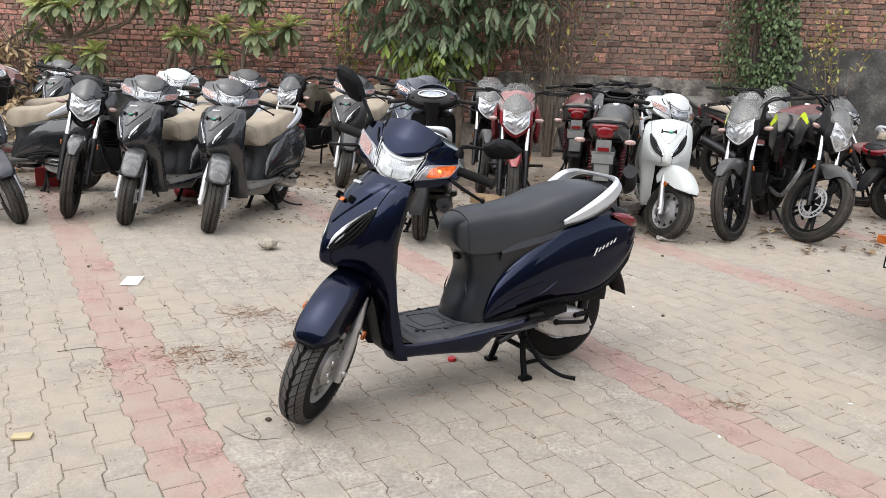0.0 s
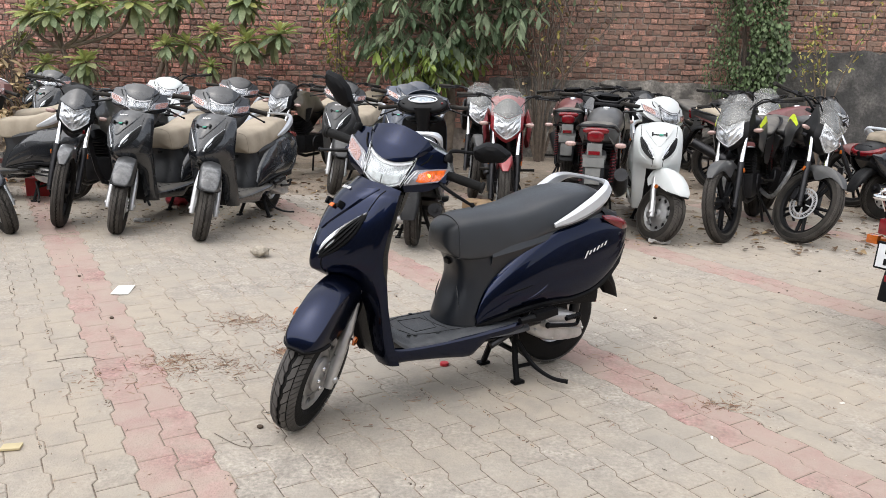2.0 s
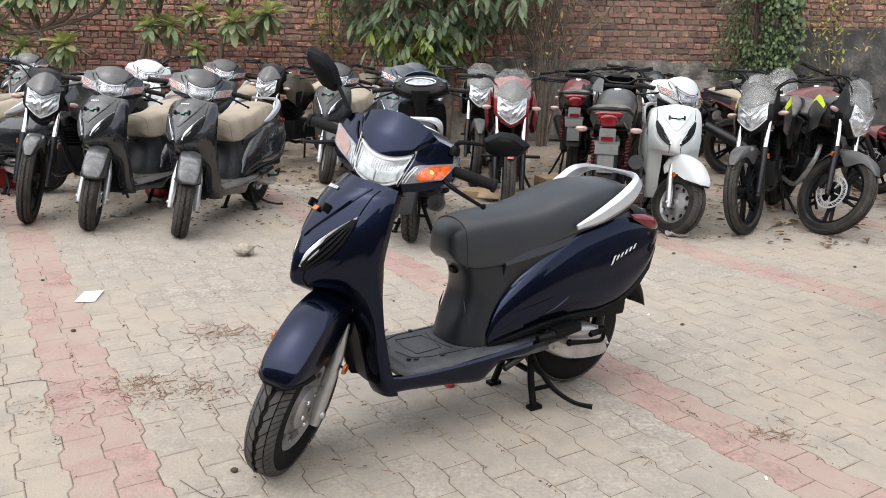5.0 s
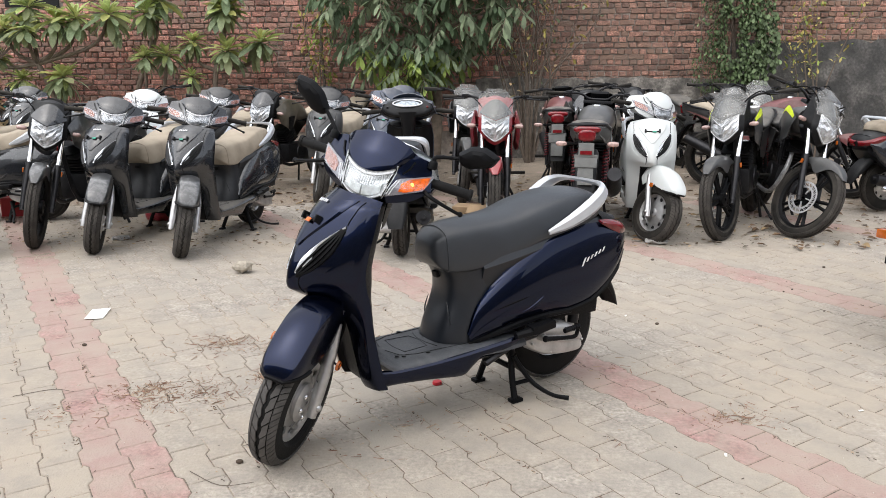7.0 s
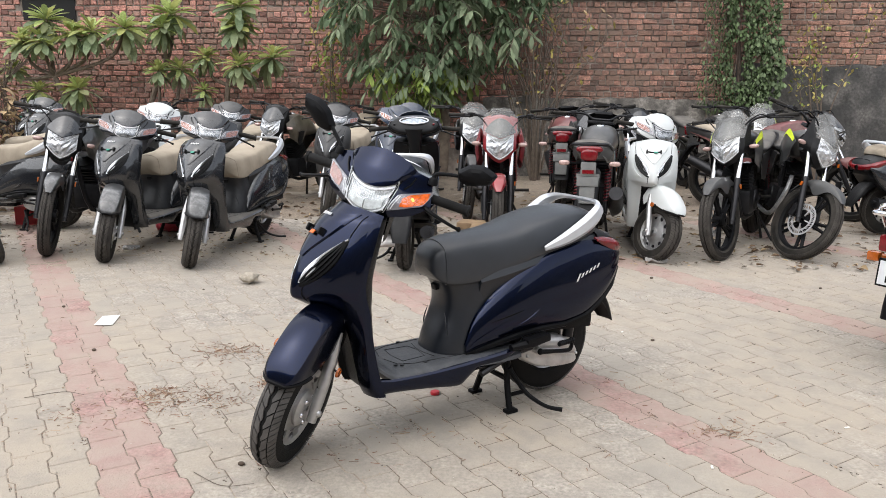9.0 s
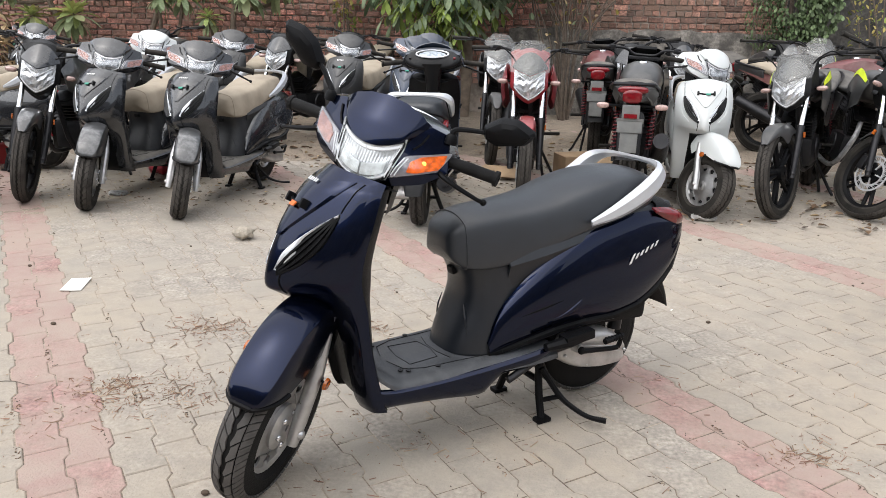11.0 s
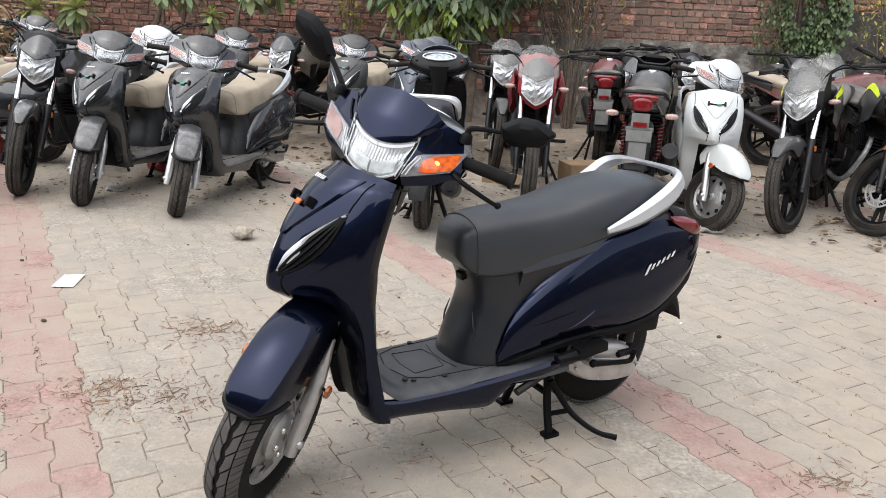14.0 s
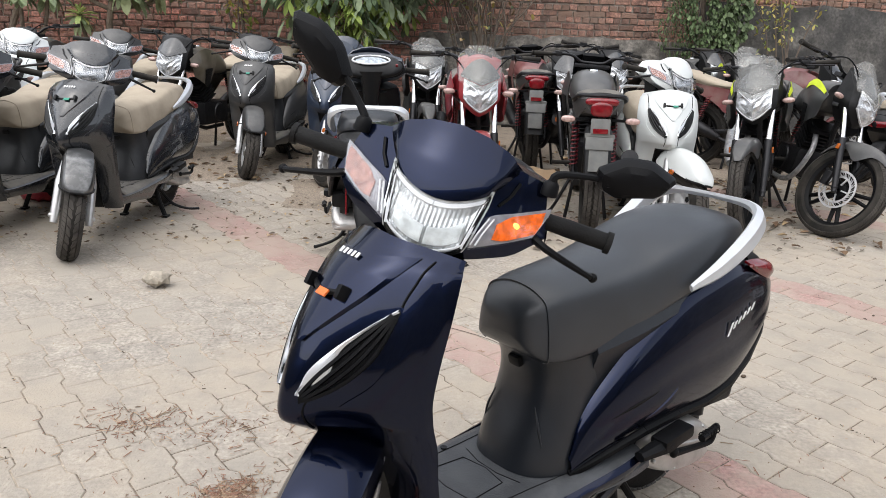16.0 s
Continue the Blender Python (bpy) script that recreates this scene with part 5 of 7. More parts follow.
        g = Geo().tube([(0.885, s * 0.24, 1.05), (0.90, s * 0.30, 1.045), (0.85, s * 0.39, 1.035)], [0.008, 0.006, 0.006], 8, k=3).box((0.86, s * 0.235, 1.062), (0.05, 0.05, 0.04), 0.01)
        K.add("lever", g, DARKM, True, hb, "black hand lever")
        K.add("cable", Geo().tube([(0.88, s * 0.24, 1.04), (1.0, s * 0.20, 1.08), (1.06, s * 0.10, 0.98), (0.98, s * 0.06, 0.8)], 0.005, 6, k=5), BLACKP, True)
    K.add("instrument_panel", Geo().box((1.0, 0, 1.04), (0.04, 0.15, 0.08), 0.018, rot=(0, -35, 0)), BLACKP, True, label="dark instrument panel")
    # tank
    sec = [(0.90, 0.80, 0.955, 0.10), (0.86, 0.74, 0.965, 0.135), (0.76, 0.72, 0.97, 0.155), (0.62, 0.71, 0.945, 0.15), (0.50, 0.70, 0.90, 0.125), (0.42, 0.70, 0.84, 0.095)]
    G = []
    for x, zb, zt, w in sec:
        h = zt - zb
        hs = [(w * 0.6, zb), (w * 0.9, zb + 0.2 * h), (w, zb + 0.5 * h), (w * 0.85, zb + 0.8 * h), (w * 0.5, zb + 0.96 * h), (0, zt)]
        G.append([(x, y, z) for y, z in hs] + [(x, -y, z) for y, z in hs[-2::-1]])
    K.add("fuel_tank", Geo().grid(cr2(G, 4, 2), cv=True, cap=True, flip=True), MATGREY, label="dusty painted fuel tank")
    K.add("filler_cap", Geo().lathe([(0.001, 0.0), (0.035, 0.0), (0.032, 0.012), (0.001, 0.014)], (0.72, 0, 0.962), 16, axis="z"), CHROME)
    for s in (1, -1):
        G = [[(1.04, s * 0.15, 0.86), (1.03, s * 0.165, 0.80), (0.99, s * 0.16, 0.70)], [(0.93, s * 0.165, 0.93), (0.92, s * 0.195, 0.80), (0.90, s * 0.18, 0.64)],
             [(0.80, s * 0.160, 0.95), (0.80, s * 0.185, 0.82), (0.82, s * 0.16, 0.60)], [(0.66, s * 0.150, 0.90), (0.68, s * 0.16, 0.80), (0.74, s * 0.14, 0.64)]]
        G = cr2(G, 4, 4)
        sh = K.add("tank_shroud", Geo().sheet(G if s < 0 else G[:, ::-1], 0.005), MATGREY, label="dusty grey tank shroud")
        V = G[5:11, 5:11] + np.array((0, s * 0.004, 0))
        K.add("shroud_vent", Geo().sheet(V if s < 0 else V[:, ::-1], 0.003), BLACKP, under=sh, label="black vent in the shroud")
        g = [[tuple(np.array(G[i][0]) + np.array((0, s * 0.006, 0.004))), tuple(np.array(G[i][2]) * (0.5 + 0.03 * i) + np.array(G[i][0]) * (0.5 - 0.03 * i) + np.array((0, s * 0.006, 0)))] for i in range(1, 12)]
        K.add("shroud_decal", Geo().sheet(g if s < 0 else [r[::-1] for r in g], 0.002), NEON, under=sh, label="neon yellow shroud stripe")
        G = [[(0.46, s * 0.125, 0.72), (0.46, s * 0.13, 0.52)], [(0.30, s * 0.13, 0.73), (0.30, s * 0.135, 0.50)], [(0.14, s * 0.125, 0.75), (0.16, s * 0.13, 0.60)], [(-0.12, s * 0.11, 0.81), (-0.10, s * 0.11, 0.72)], [(-0.30, s * 0.085, 0.86), (-0.28, s * 0.085, 0.79)]]
        G = cr2(G, 3, 4)
        K.add("side_panel", Geo().sheet(G if s < 0 else G[:, ::-1], 0.005), MATGREY, label="dusty painted side panel")
    sec = [(0.46, 0.76, 0.81, 0.08), (0.40, 0.74, 0.80, 0.11), (0.25, 0.735, 0.79, 0.135), (0.10, 0.75, 0.83, 0.145), (-0.06, 0.785, 0.885, 0.145), (-0.20, 0.815, 0.91, 0.125), (-0.28, 0.835, 0.895, 0.09)]
    G = []
    for x, zb, zt, w in sec:
        h = zt - zb
        hs = [(w * 0.85, zb), (w, zb + 0.4 * h), (w * 0.9, zb + 0.8 * h), (w * 0.5, zt - 0.003), (0, zt)]
        G.append([(x, y, z) for y, z in hs] + [(x, -y, z) for y, z in hs[-2::-1]])
    K.add("seat", Geo().grid(cr2(G, 4, 2), cv=True, cap=True, flip=True), DARKSEAT, label="dusty dark seat")
    P = [(0.02, 0.13, 0.80), (-0.16, 0.145, 0.84), (-0.29, 0.12, 0.875), (-0.32, 0.06, 0.880)]
    K.add("grab_rail", Geo().tube(P + [(x, -y, z) for x, y, z in P[::-1]], 0.012, 8, k=4), DARKM, label="dark pillion grab rail")
    G = [[(-0.02, y, z) for y, z in ((-0.12, 0.72), (-0.142, 0.80), (0, 0.82), (0.142, 0.80), (0.12, 0.72))], [(-0.20, y, z) for y, z in ((-0.085, 0.755), (-0.128, 0.845), (0, 0.865), (0.128, 0.845), (0.085, 0.755))], [(-0.33, y, z) for y, z in ((-0.05, 0.765), (-0.09, 0.855), (0, 0.87), (0.09, 0.855), (0.05, 0.765))]]
    K.add("tail_cover", Geo().grid(cr2(G, 3, 3), cap=True), TAILGREY, label="dusty grey tail cowl")
    g = Geo().blob((-0.336, 0, 0.842), (0.024, 0.092, 0.026), 9, p=3).blob((-0.342, 0, 0.800), (0.024, 0.060, 0.050), 9, p=3)
    K.add("tail_lamp", g, REDLENS, label="red rear lamp")
    G = arch([(-0.18, 0.68), (-0.28, 0.66), (-0.36, 0.55), (-0.42, 0.40)], [0.07, 0.08, 0.075, 0.07], [0.03, 0.04, 0.03, 0.02], (0, 0.302), 3)
    rm = K.add("rear_mudguard", Geo().sheet(G, -0.005), BLACKD, label="black rear mudguard")
    K.add("plate_bracket", Geo().box((-0.395, 0, 0.60), (0.012, 0.15, 0.075), 0.005, rot=(0, 16, 0)).box((-0.375, 0, 0.69), (0.02, 0.105, 0.11), 0.006, rot=(0, 10, 0)).box((-0.412, 0, 0.505), (0.012, 0.105, 0.12), 0.005, rot=(0, 16, 0)).box((-0.385, 0.066, 0.64), (0.012, 0.03, 0.03), 0.004).box((-0.385, -0.066, 0.64), (0.012, 0.03, 0.03), 0.004), BRACKET, under=rm, label="grey number plate bracket")
    K.add("reflector", Geo().box((-0.394, 0, 0.672), (0.012, 0.08, 0.03), 0.004), REDLENS, under=rm, label="red reflector")
    for s in (1, -1):
        g = Geo().tube([(-0.30, s * 0.06, 0.73), (-0.31, s * 0.15, 0.73)], 0.009, 6).blob((-0.315, s * 0.175, 0.73), (0.018, 0.040, 0.021), 8, p=2.5, m=1)
        K.add("rear_indicator", g, [BLACKP, PALELENS], label="pale amber rear indicator")
        g = Geo()
        h = [(0.03 + 0.10 * t + 0.021 * math.cos(22 * math.pi * t), s * 0.112 + 0.021 * math.sin(22 * math.pi * t), 0.40 + 0.25 * t) for t in np.linspace(0, 1, 90)]
        g.tube(h, 0.0048, 5)
        sp = K.add("shock_spring", g, REDSPRING, label="red coil spring")
        K.add("shock_body", Geo().tube([(0.02, s * 0.112, 0.31), (0.135, s * 0.112, 0.69)], 0.014, 8), DARKM, under=sp)
        K.add("swingarm", Geo().tube([(0.0, s * 0.09, 0.302), (0.42, s * 0.10, 0.36)], 0.022, 8), DARKM)
        K.add("footpeg", Geo().tube([(0.36, s * 0.12, 0.36), (0.34, s * 0.24, 0.36)], 0.013, 8), RUBBERD)
    rw = K.add("rear_wheel", tyre(D, 0.29, 0.10, 0.062), RUBBERD, label="dusty black rear tyre")
    K.add("tread", tread(D, 0.29, 0.10, 0.062, 84), TREADD, under=rw, kind="stuff")
    K.add("rim", alloy_rim(D, 0.229, 0.07), BLACKP, under=rw, label="black alloy rim")
    # engine and frame
    g = Geo().box((0.62, 0, 0.36), (0.36, 0.22, 0.20), 0.04).tube([(0.66, 0, 0.42), (0.78, 0, 0.64)], 0.075, 12)
    for s in (1, -1):
        g.lathe([(0.01, s * 0.12), (0.075, s * 0.12), (0.085, s * 0.105), (0.085, s * 0.09), (0.01, s * 0.09)], (0.58, 0, 0.36), 24)
    eg = K.add("engine", g, DARKM, label="grey finned engine")
    for i in range(7):
        t = i / 6
        K.add("cooling_fin", Geo().box((0.69 + 0.09 * t, 0, 0.48 + 0.14 * t), (0.19, 0.20, 0.008), 0.003, rot=(0, 28, 0)), DARKM, under=eg)
    g = Geo().tube([(0.95, 0, 0.90), (0.92, 0.02, 0.60), (0.82, 0.05, 0.26), (0.5, 0.08, 0.24)], 0.018, 8, k=3).tube([(0.94, 0, 0.88), (0.5, 0.06, 0.70), (-0.25, 0.06, 0.78)], 0.016, 8, k=3).tube([(0.5, -0.06, 0.70), (-0.25, -0.06, 0.78)], 0.016, 8)
    K.add("frame", g, DARKM)
    g = Geo().tube([(0.80, -0.04, 0.60), (0.92, -0.08, 0.45), (0.80, -0.12, 0.24), (0.40, -0.15, 0.25), (0.22, -0.165, 0.30)], 0.018, 10, k=5).tube([(0.26, -0.17, 0.29), (0.1, -0.18, 0.36), (-0.22, -0.19, 0.50)], [0.03, 0.056, 0.050], 14, k=3)
    K.add("exhaust", g, WRAPPED, label="steel silencer wrapped in clear plastic")
    K.add("side_stand", Geo().tube([(0.45, 0.10, 0.26), (0.42, 0.20, 0.06), (0.44, 0.235, 0.01)], 0.011, 8, k=3), DARKM)
    g = Geo().tube([(0.31, -0.13, 0.005), (0.34, -0.09, 0.26), (0.34, 0.09, 0.26), (0.31, 0.13, 0.005)], 0.012, 8)
    K.add("centre_stand", g, DARKM, label="black steel stand")
    # low build: everything above the mudguards sits closer
    for row in K.parts:
        for v in row[1].vertices:
            if v.co.z > 0.6:
                v.co.z = 0.6 + (v.co.z - 0.6) * 0.89
    return K


MOTO = motorcycle_kit()

# ---------------------------------------------------------------- the scooter in the middle
hero = SCOOTER.put("scooter", pose(0.485, 3.312, 0, 0, 0, -144.3), 42.0)
tagged(hero, "glossy dark navy scooter on its centre stand, headlamp lit", "scooter")

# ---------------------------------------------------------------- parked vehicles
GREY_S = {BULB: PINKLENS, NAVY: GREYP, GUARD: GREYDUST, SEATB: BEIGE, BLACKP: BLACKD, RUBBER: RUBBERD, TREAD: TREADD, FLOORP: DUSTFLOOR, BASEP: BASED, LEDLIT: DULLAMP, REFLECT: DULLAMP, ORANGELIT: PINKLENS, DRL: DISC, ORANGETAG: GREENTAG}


def parked(kit, name, front, heading, steer, swap, label, category, without=(), lean=0.0, rear=None):
    """Stands a vehicle with its front (or rear) wheel at a place."""
    h = radians(heading)
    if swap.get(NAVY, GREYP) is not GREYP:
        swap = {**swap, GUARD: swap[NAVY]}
    else:
        without = (*without, "side_reflector")
    if "neon" not in label:
        swap = {**swap, WRAPPED: DARKM}
    base = 1.17 if kit is SCOOTER else 1.31
    x, y = rear if rear else (front[0] - base * math.cos(h), front[1] - base * math.sin(h))
    broad = Matrix.Diagonal((1, 1.08 if kit is SCOOTER else 1, 1, 1))
    root = kit.put(name, pose(x, y, 0, 0, 0, heading) @ pose(0, 0, 0, lean, 0, 0) @ broad, steer, swap, without)
    return tagged(root, label, category, "parked " + ("scooters" if kit is SCOOTER else "motorcycles"))


NOMIR = ("mirror_stem", "mirror", "mirror_glass", "mirror_rib", "side_badge")
grey = "dusty dark grey scooter with beige seat"
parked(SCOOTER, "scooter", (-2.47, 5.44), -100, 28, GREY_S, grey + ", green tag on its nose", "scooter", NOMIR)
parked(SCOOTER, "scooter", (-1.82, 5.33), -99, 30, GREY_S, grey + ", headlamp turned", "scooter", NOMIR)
parked(SCOOTER, "scooter", (-1.28, 7.42), -98, 25, {**GREY_S, NAVY: MATGREY}, "dusty matt grey scooter with a beige seat in the back row", "scooter", NOMIR)
parked(SCOOTER, "scooter", (-0.67, 7.18), -100, 40, {**GREY_S, NAVY: BLUEP}, "dusty blue scooter standing behind another", "scooter", NOMIR)
parked(SCOOTER, "scooter", None, 90, 2, {**GREY_S, NAVY: BLUEP, SEATB: SEATB}, "dark blue scooter seen from behind, dial and black inner shield", "scooter", NOMIR, rear=(-0.31, 5.36))
parked(SCOOTER, "scooter", (1.43, 5.80), -99.5, 37, {**GREY_S, NAVY: WHITEP}, "dusty white scooter with a beige seat, wheel turned", "scooter", NOMIR)
parked(SCOOTER, "scooter", (-3.0, 7.3), -98, 25, {**GREY_S, NAVY: WHITEP}, "white scooter with a beige seat in the back row", "scooter", NOMIR)
parked(SCOOTER, "scooter", (-2.52, 8.0), -98, 25, {**GREY_S, NAVY: MATGREY}, grey + " in the back row", "scooter", NOMIR)
parked(SCOOTER, "scooter", None, 177, 30, GREY_S, grey + ", seen from its side", "scooter", NOMIR, rear=(-3.41, 6.62))
parked(SCOOTER, "scooter", None, -140, 30, {**GREY_S, NAVY: MAROON}, "dusty maroon scooter with a beige seat", "scooter", NOMIR, rear=(-3.95, 7.9))
parked(SCOOTER, "scooter", (-5.1, 9.0), -98, 20, GREY_S, grey + " by the wall", "scooter", NOMIR)
parked(SCOOTER, "scooter", (-3.18, 5.35), -8, -38, {**GREY_S, NAVY: NAVYD}, "dark navy scooter with a dusty front mudguard", "scooter", NOMIR)
parked(SCOOTER, "scooter", None, 14, 5, GREY_S, grey + ", tail and rail in view", "scooter", NOMIR, rear=(3.66, 7.02))

PLAIN = ("plastic_cover", "shroud_decal")
parked(MOTO, "motorcycle", (-2.94, 5.62), -93, 25, {MATGREY: GREYDUST}, "dusty dark grey motorcycle with a tinted visor", "motorcycle", PLAIN)
parked(MOTO, "motorcycle", (0.32, 5.93), -93, 3, {MATGREY: REDP, BLACKD: REDP, TAILGREY: BLACKD}, "red motorcycle with plastic-wrapped headlamp", "motorcycle", ("shroud_decal",))
parked(MOTO, "motorcycle", (1.97, 5.90), -118, -12, {}, "grey and black motorcycle with neon stripes and wrapped visor", "motorcycle", lean=2)
parked(MOTO, "motorcycle", (2.53, 6.0), -98, 32, {}, "black motorcycle with neon stripe, wheel turned, wrapped visor", "motorcycle", lean=-11)
parked(MOTO, "motorcycle", None, 78, -6, {}, "dusty black motorcycle seen from behind, red tail lamp", "motorcycle", PLAIN, rear=(1.02, 6.0))
parked(MOTO, "motorcycle", (-2.05, 7.95), -112, 14, {DARKSEAT: BEIGE, MATGREY: OLIVE}, "dusty olive brown motorcycle with a beige seat in the back row", "motorcycle", PLAIN)
parked(MOTO, "motorcycle", (0.08, 7.45), -95, 10, {}, "dusty silver motorcycle with wrapped headlamp in the back row", "motorcycle", ("shroud_decal",))
parked(MOTO, "motorcycle", None, 82, 10, {MATGREY: MAROON}, "black and maroon motorcycle seen from behind in the back row", "motorcycle", PLAIN, rear=(0.98, 7.75))
parked(MOTO, "motorcycle", (3.05, 8.3), -100, 10, {}, "grey motorcycle with neon stripes in the back row", "motorcycle")
parked(MOTO, "motorcycle", (3.7, 7.7), -38, 0, {MATGREY: MAROON, DARKSEAT: BEIGE}, "maroon motorcycle with a beige seat in the back row", "motorcycle", PLAIN)
parked(MOTO, "motorcycle", (3.1, 8.9), -75, 5, {}, "dusty grey motorcycle standing near the wall", "motorcycle", PLAIN)
parked(MOTO, "motorcycle", (1.25, 7.3), -85, -18, {}, "dusty black motorcycle in the back row, handlebar turned", "motorcycle", PLAIN)
parked(MOTO, "motorcycle", (1.75, 8.1), -95, 20, {}, "dusty dark motorcycle standing by the wall", "motorcycle", PLAIN)
parked(MOTO, "motorcycle", (-1.55, 9.0), -100, 20, {DARKSEAT: BEIGE}, "dusty motorcycle with a beige seat by the wall", "motorcycle", PLAIN)
parked(MOTO, "motorcycle", (-3.45, 8.6), -100, -15, {DARKSEAT: BEIGE}, "dusty dark motorcycle with beige seat by the wall", "motorcycle", PLAIN)
parked(SCOOTER, "scooter", (-0.62, 8.3), -95, 25, {**GREY_S, NAVY: BLUEP}, "dusty blue scooter by the wall", "scooter", NOMIR)
parked(SCOOTER, "scooter", (-5.85, 10.0), -105, 25, GREY_S, grey + ", far end by the wall", "scooter", NOMIR)


def commuter(m):
    """Small motorcycle seen by its tail: chrome carrier, wide red lamp, plate in a black frame."""
    root = MOTO.put("motorcycle", m, 0.0, {MATGREY: REDP}, (*PLAIN, "tail_lamp", "plate_bracket", "reflector", "rear_indicator", "tail_cover", "grab_rail", "rear_mudguard"))
    tagged(root, "red and black motorcycle tail with chrome carrier, number plate with bars", "motorcycle", "parked motorcycles")
    g = Geo()
    P = [(0.10, 0.15, 0.70), (-0.20, 0.17, 0.715), (-0.36, 0.16, 0.72), (-0.40, 0.10, 0.722)]
    g.tube(P + [(x, -y, z) for x, y, z in P[::-1]], 0.011, 10, k=4)
    ca = part("carrier", g, CHROME, root, "chrome rear carrier")
    part("carrier_bar", Geo().tube([(-0.30, 0.165, 0.715), (-0.345, 0.12, 0.755), (-0.345, -0.12, 0.755), (-0.30, -0.165, 0.715)], 0.010, 8, k=4), CHROME, ca)
    for s in (1, -1):
        part("carrier_strut", Geo().tube([(-0.30, s * 0.165, 0.715), (-0.24, s * 0.15, 0.62), (-0.10, s * 0.12, 0.58)], 0.009, 8, k=3), CHROME, ca)
        part("carrier_bar", Geo().tube([(-0.39, s * 0.05, 0.722), (0.05, s * 0.05, 0.715)], 0.006, 6), CHROME, ca)
        g = Geo().tube([(-0.33, s * 0.08, 0.525), (-0.335, s * 0.13, 0.525)], 0.012, 8)
        g.box((-0.34, s * 0.145, 0.522), (0.05, 0.055, 0.042), 0.012)
        part("rear_indicator", g, ORANGE, root, "amber rear indicator")
    part("tail_panel", Geo().box((-0.28, 0, 0.665), (0.20, 0.20, 0.075), 0.02), BLACKP, root, "black tail panel")
    for g in bars(4, 0.016, 0.014, 0.014, 0.0, Matrix.Translation((-0.3825, 0, 0.668)) @ Euler((radians(90), 0, radians(-90))).to_matrix().to_4x4()):
        part("badge_bar", g, WHITEINK, root, "pale badge bar")
    part("tail_lamp", Geo().box((-0.37, 0, 0.595), (0.07, 0.205, 0.075), 0.016), REDLENS, root, "wide red rear lamp")
    pf = part("plate_frame", Geo().box((-0.375, 0, 0.462), (0.014, 0.215, 0.125), 0.006, rot=(0, 6, 0)), BLACKP, root, "black number plate frame")
    part("number_plate", Geo().box((-0.3825, 0, 0.462), (0.006, 0.195, 0.105), 0.003, rot=(0, 6, 0)), PLATEW, pf, "white number plate")
    for z, n in ((0.487, 5), (0.437, 6)):
        for k in range(n):
            part("plate_bar", Geo().box((-0.3868 + (z - 0.462) * 0.1, 0.055 - 0.024 * k, z), (0.002, 0.014, 0.030), 0.0005, rot=(0, 6, 0)), BLACKP, pf)
    G = arch([(-0.10, 0.86), (-0.24, 0.58), (-0.33, 0.48), (-0.38, 0.36), (-0.40, 0.26)], [0.07, 0.075, 0.075, 0.07, 0.066], [0.05, 0.06, 0.05, 0.03, 0.02], (0, 0.29), 3)
    rm = part("rear_mudguard", Geo().sheet(G, -0.005), BLACKP, root, "black rear mudguard")
    part("reflector", Geo().box((-0.388, 0, 0.365), (0.012, 0.09, 0.03), 0.004), REDLENS, rm, "red reflector")
    return root


commuter(pose(2.335, 3.75, 0, 0, 0, 33))

# ---------------------------------------------------------------- ground
SOIL = mat("dark_joint_soil", (0.17, 0.135, 0.103), 0.95, 0, 0.4, 9.0, 0.4, 120, grain=0.5, gscale=90)
SAND = mat("tan_dust", (0.385, 0.325, 0.258), 0.95, 0, 0.16, 3.0, 0.5, 130, grain=0.30, gscale=85, dust=0.9, dust_scale=5.5, dust_color=(0.205, 0.165, 0.125), dlo=0.44, dhi=0.64)
G = [[(x, y, -0.0022) for y in (-3000, -60, -8, 0, 4, 8, 12, 60, 3000)] for x in (-3000, -60, -12, -4, 0, 4, 12, 60, 3000)]
thing("ground", Geo().grid(np.array(G)), SOIL, "dark soil under the paving", "ground", kind="structure", angle=0)
G = []
for x in np.arange(-5.2, 4.6, 0.022):
    row = []
    for y in np.arange(0.6, 7.4, 0.022):
        heap = 0.0008 * math.exp(-((x + 1.9) / 1.5) ** 2 - ((y - 5.2) / 1.0) ** 2) + 0.0004 * min(1.0, max(0.0, y - 4.6)) - 0.0004 * min(1.0, max(0.0, x + 0.2))
        z = -0.00232 + heap + 0.0010 * noise.noise((x * 0.8, y * 0.8, 4.0)) + 0.0009 * noise.noise((x * 3.7, y * 3.7, 1.0)) + 0.0009 * noise.noise((x * 15, y * 15, 7.0))
        row.append((x, y, z))
    G.append(row)
thing("blown_dust", Geo().grid(np.array(G)), SAND, "tan dust blown thinly over the paving", "dust", kind="structure", angle=180)

PAVER = mat("grey_paver", (0.346, 0.310, 0.267), 0.9, 0, 0.22, 14.0, 0.45, 120, grain=0.34, gscale=62, spread=0.08, alt=(0.352, 0.317, 0.268), patch=(0.395, 0.340, 0.272), pscale=0.9, dust=0.6, dust_scale=6.5, dust_color=(0.272, 0.248, 0.215), dlo=0.46, dhi=0.66)
PAVER_J = mat("grey_paver_field", (0.346, 0.310, 0.267), 0.9, 0, 0.22, 14.0, 0.45, 120, grain=0.34, gscale=62, spread=0.08, alt=(0.352, 0.317, 0.268), patch=(0.395, 0.340, 0.272), pscale=0.9, dust=0.6, dust_scale=6.5, dust_color=(0.272, 0.248, 0.215), dlo=0.46, dhi=0.66, island=True)
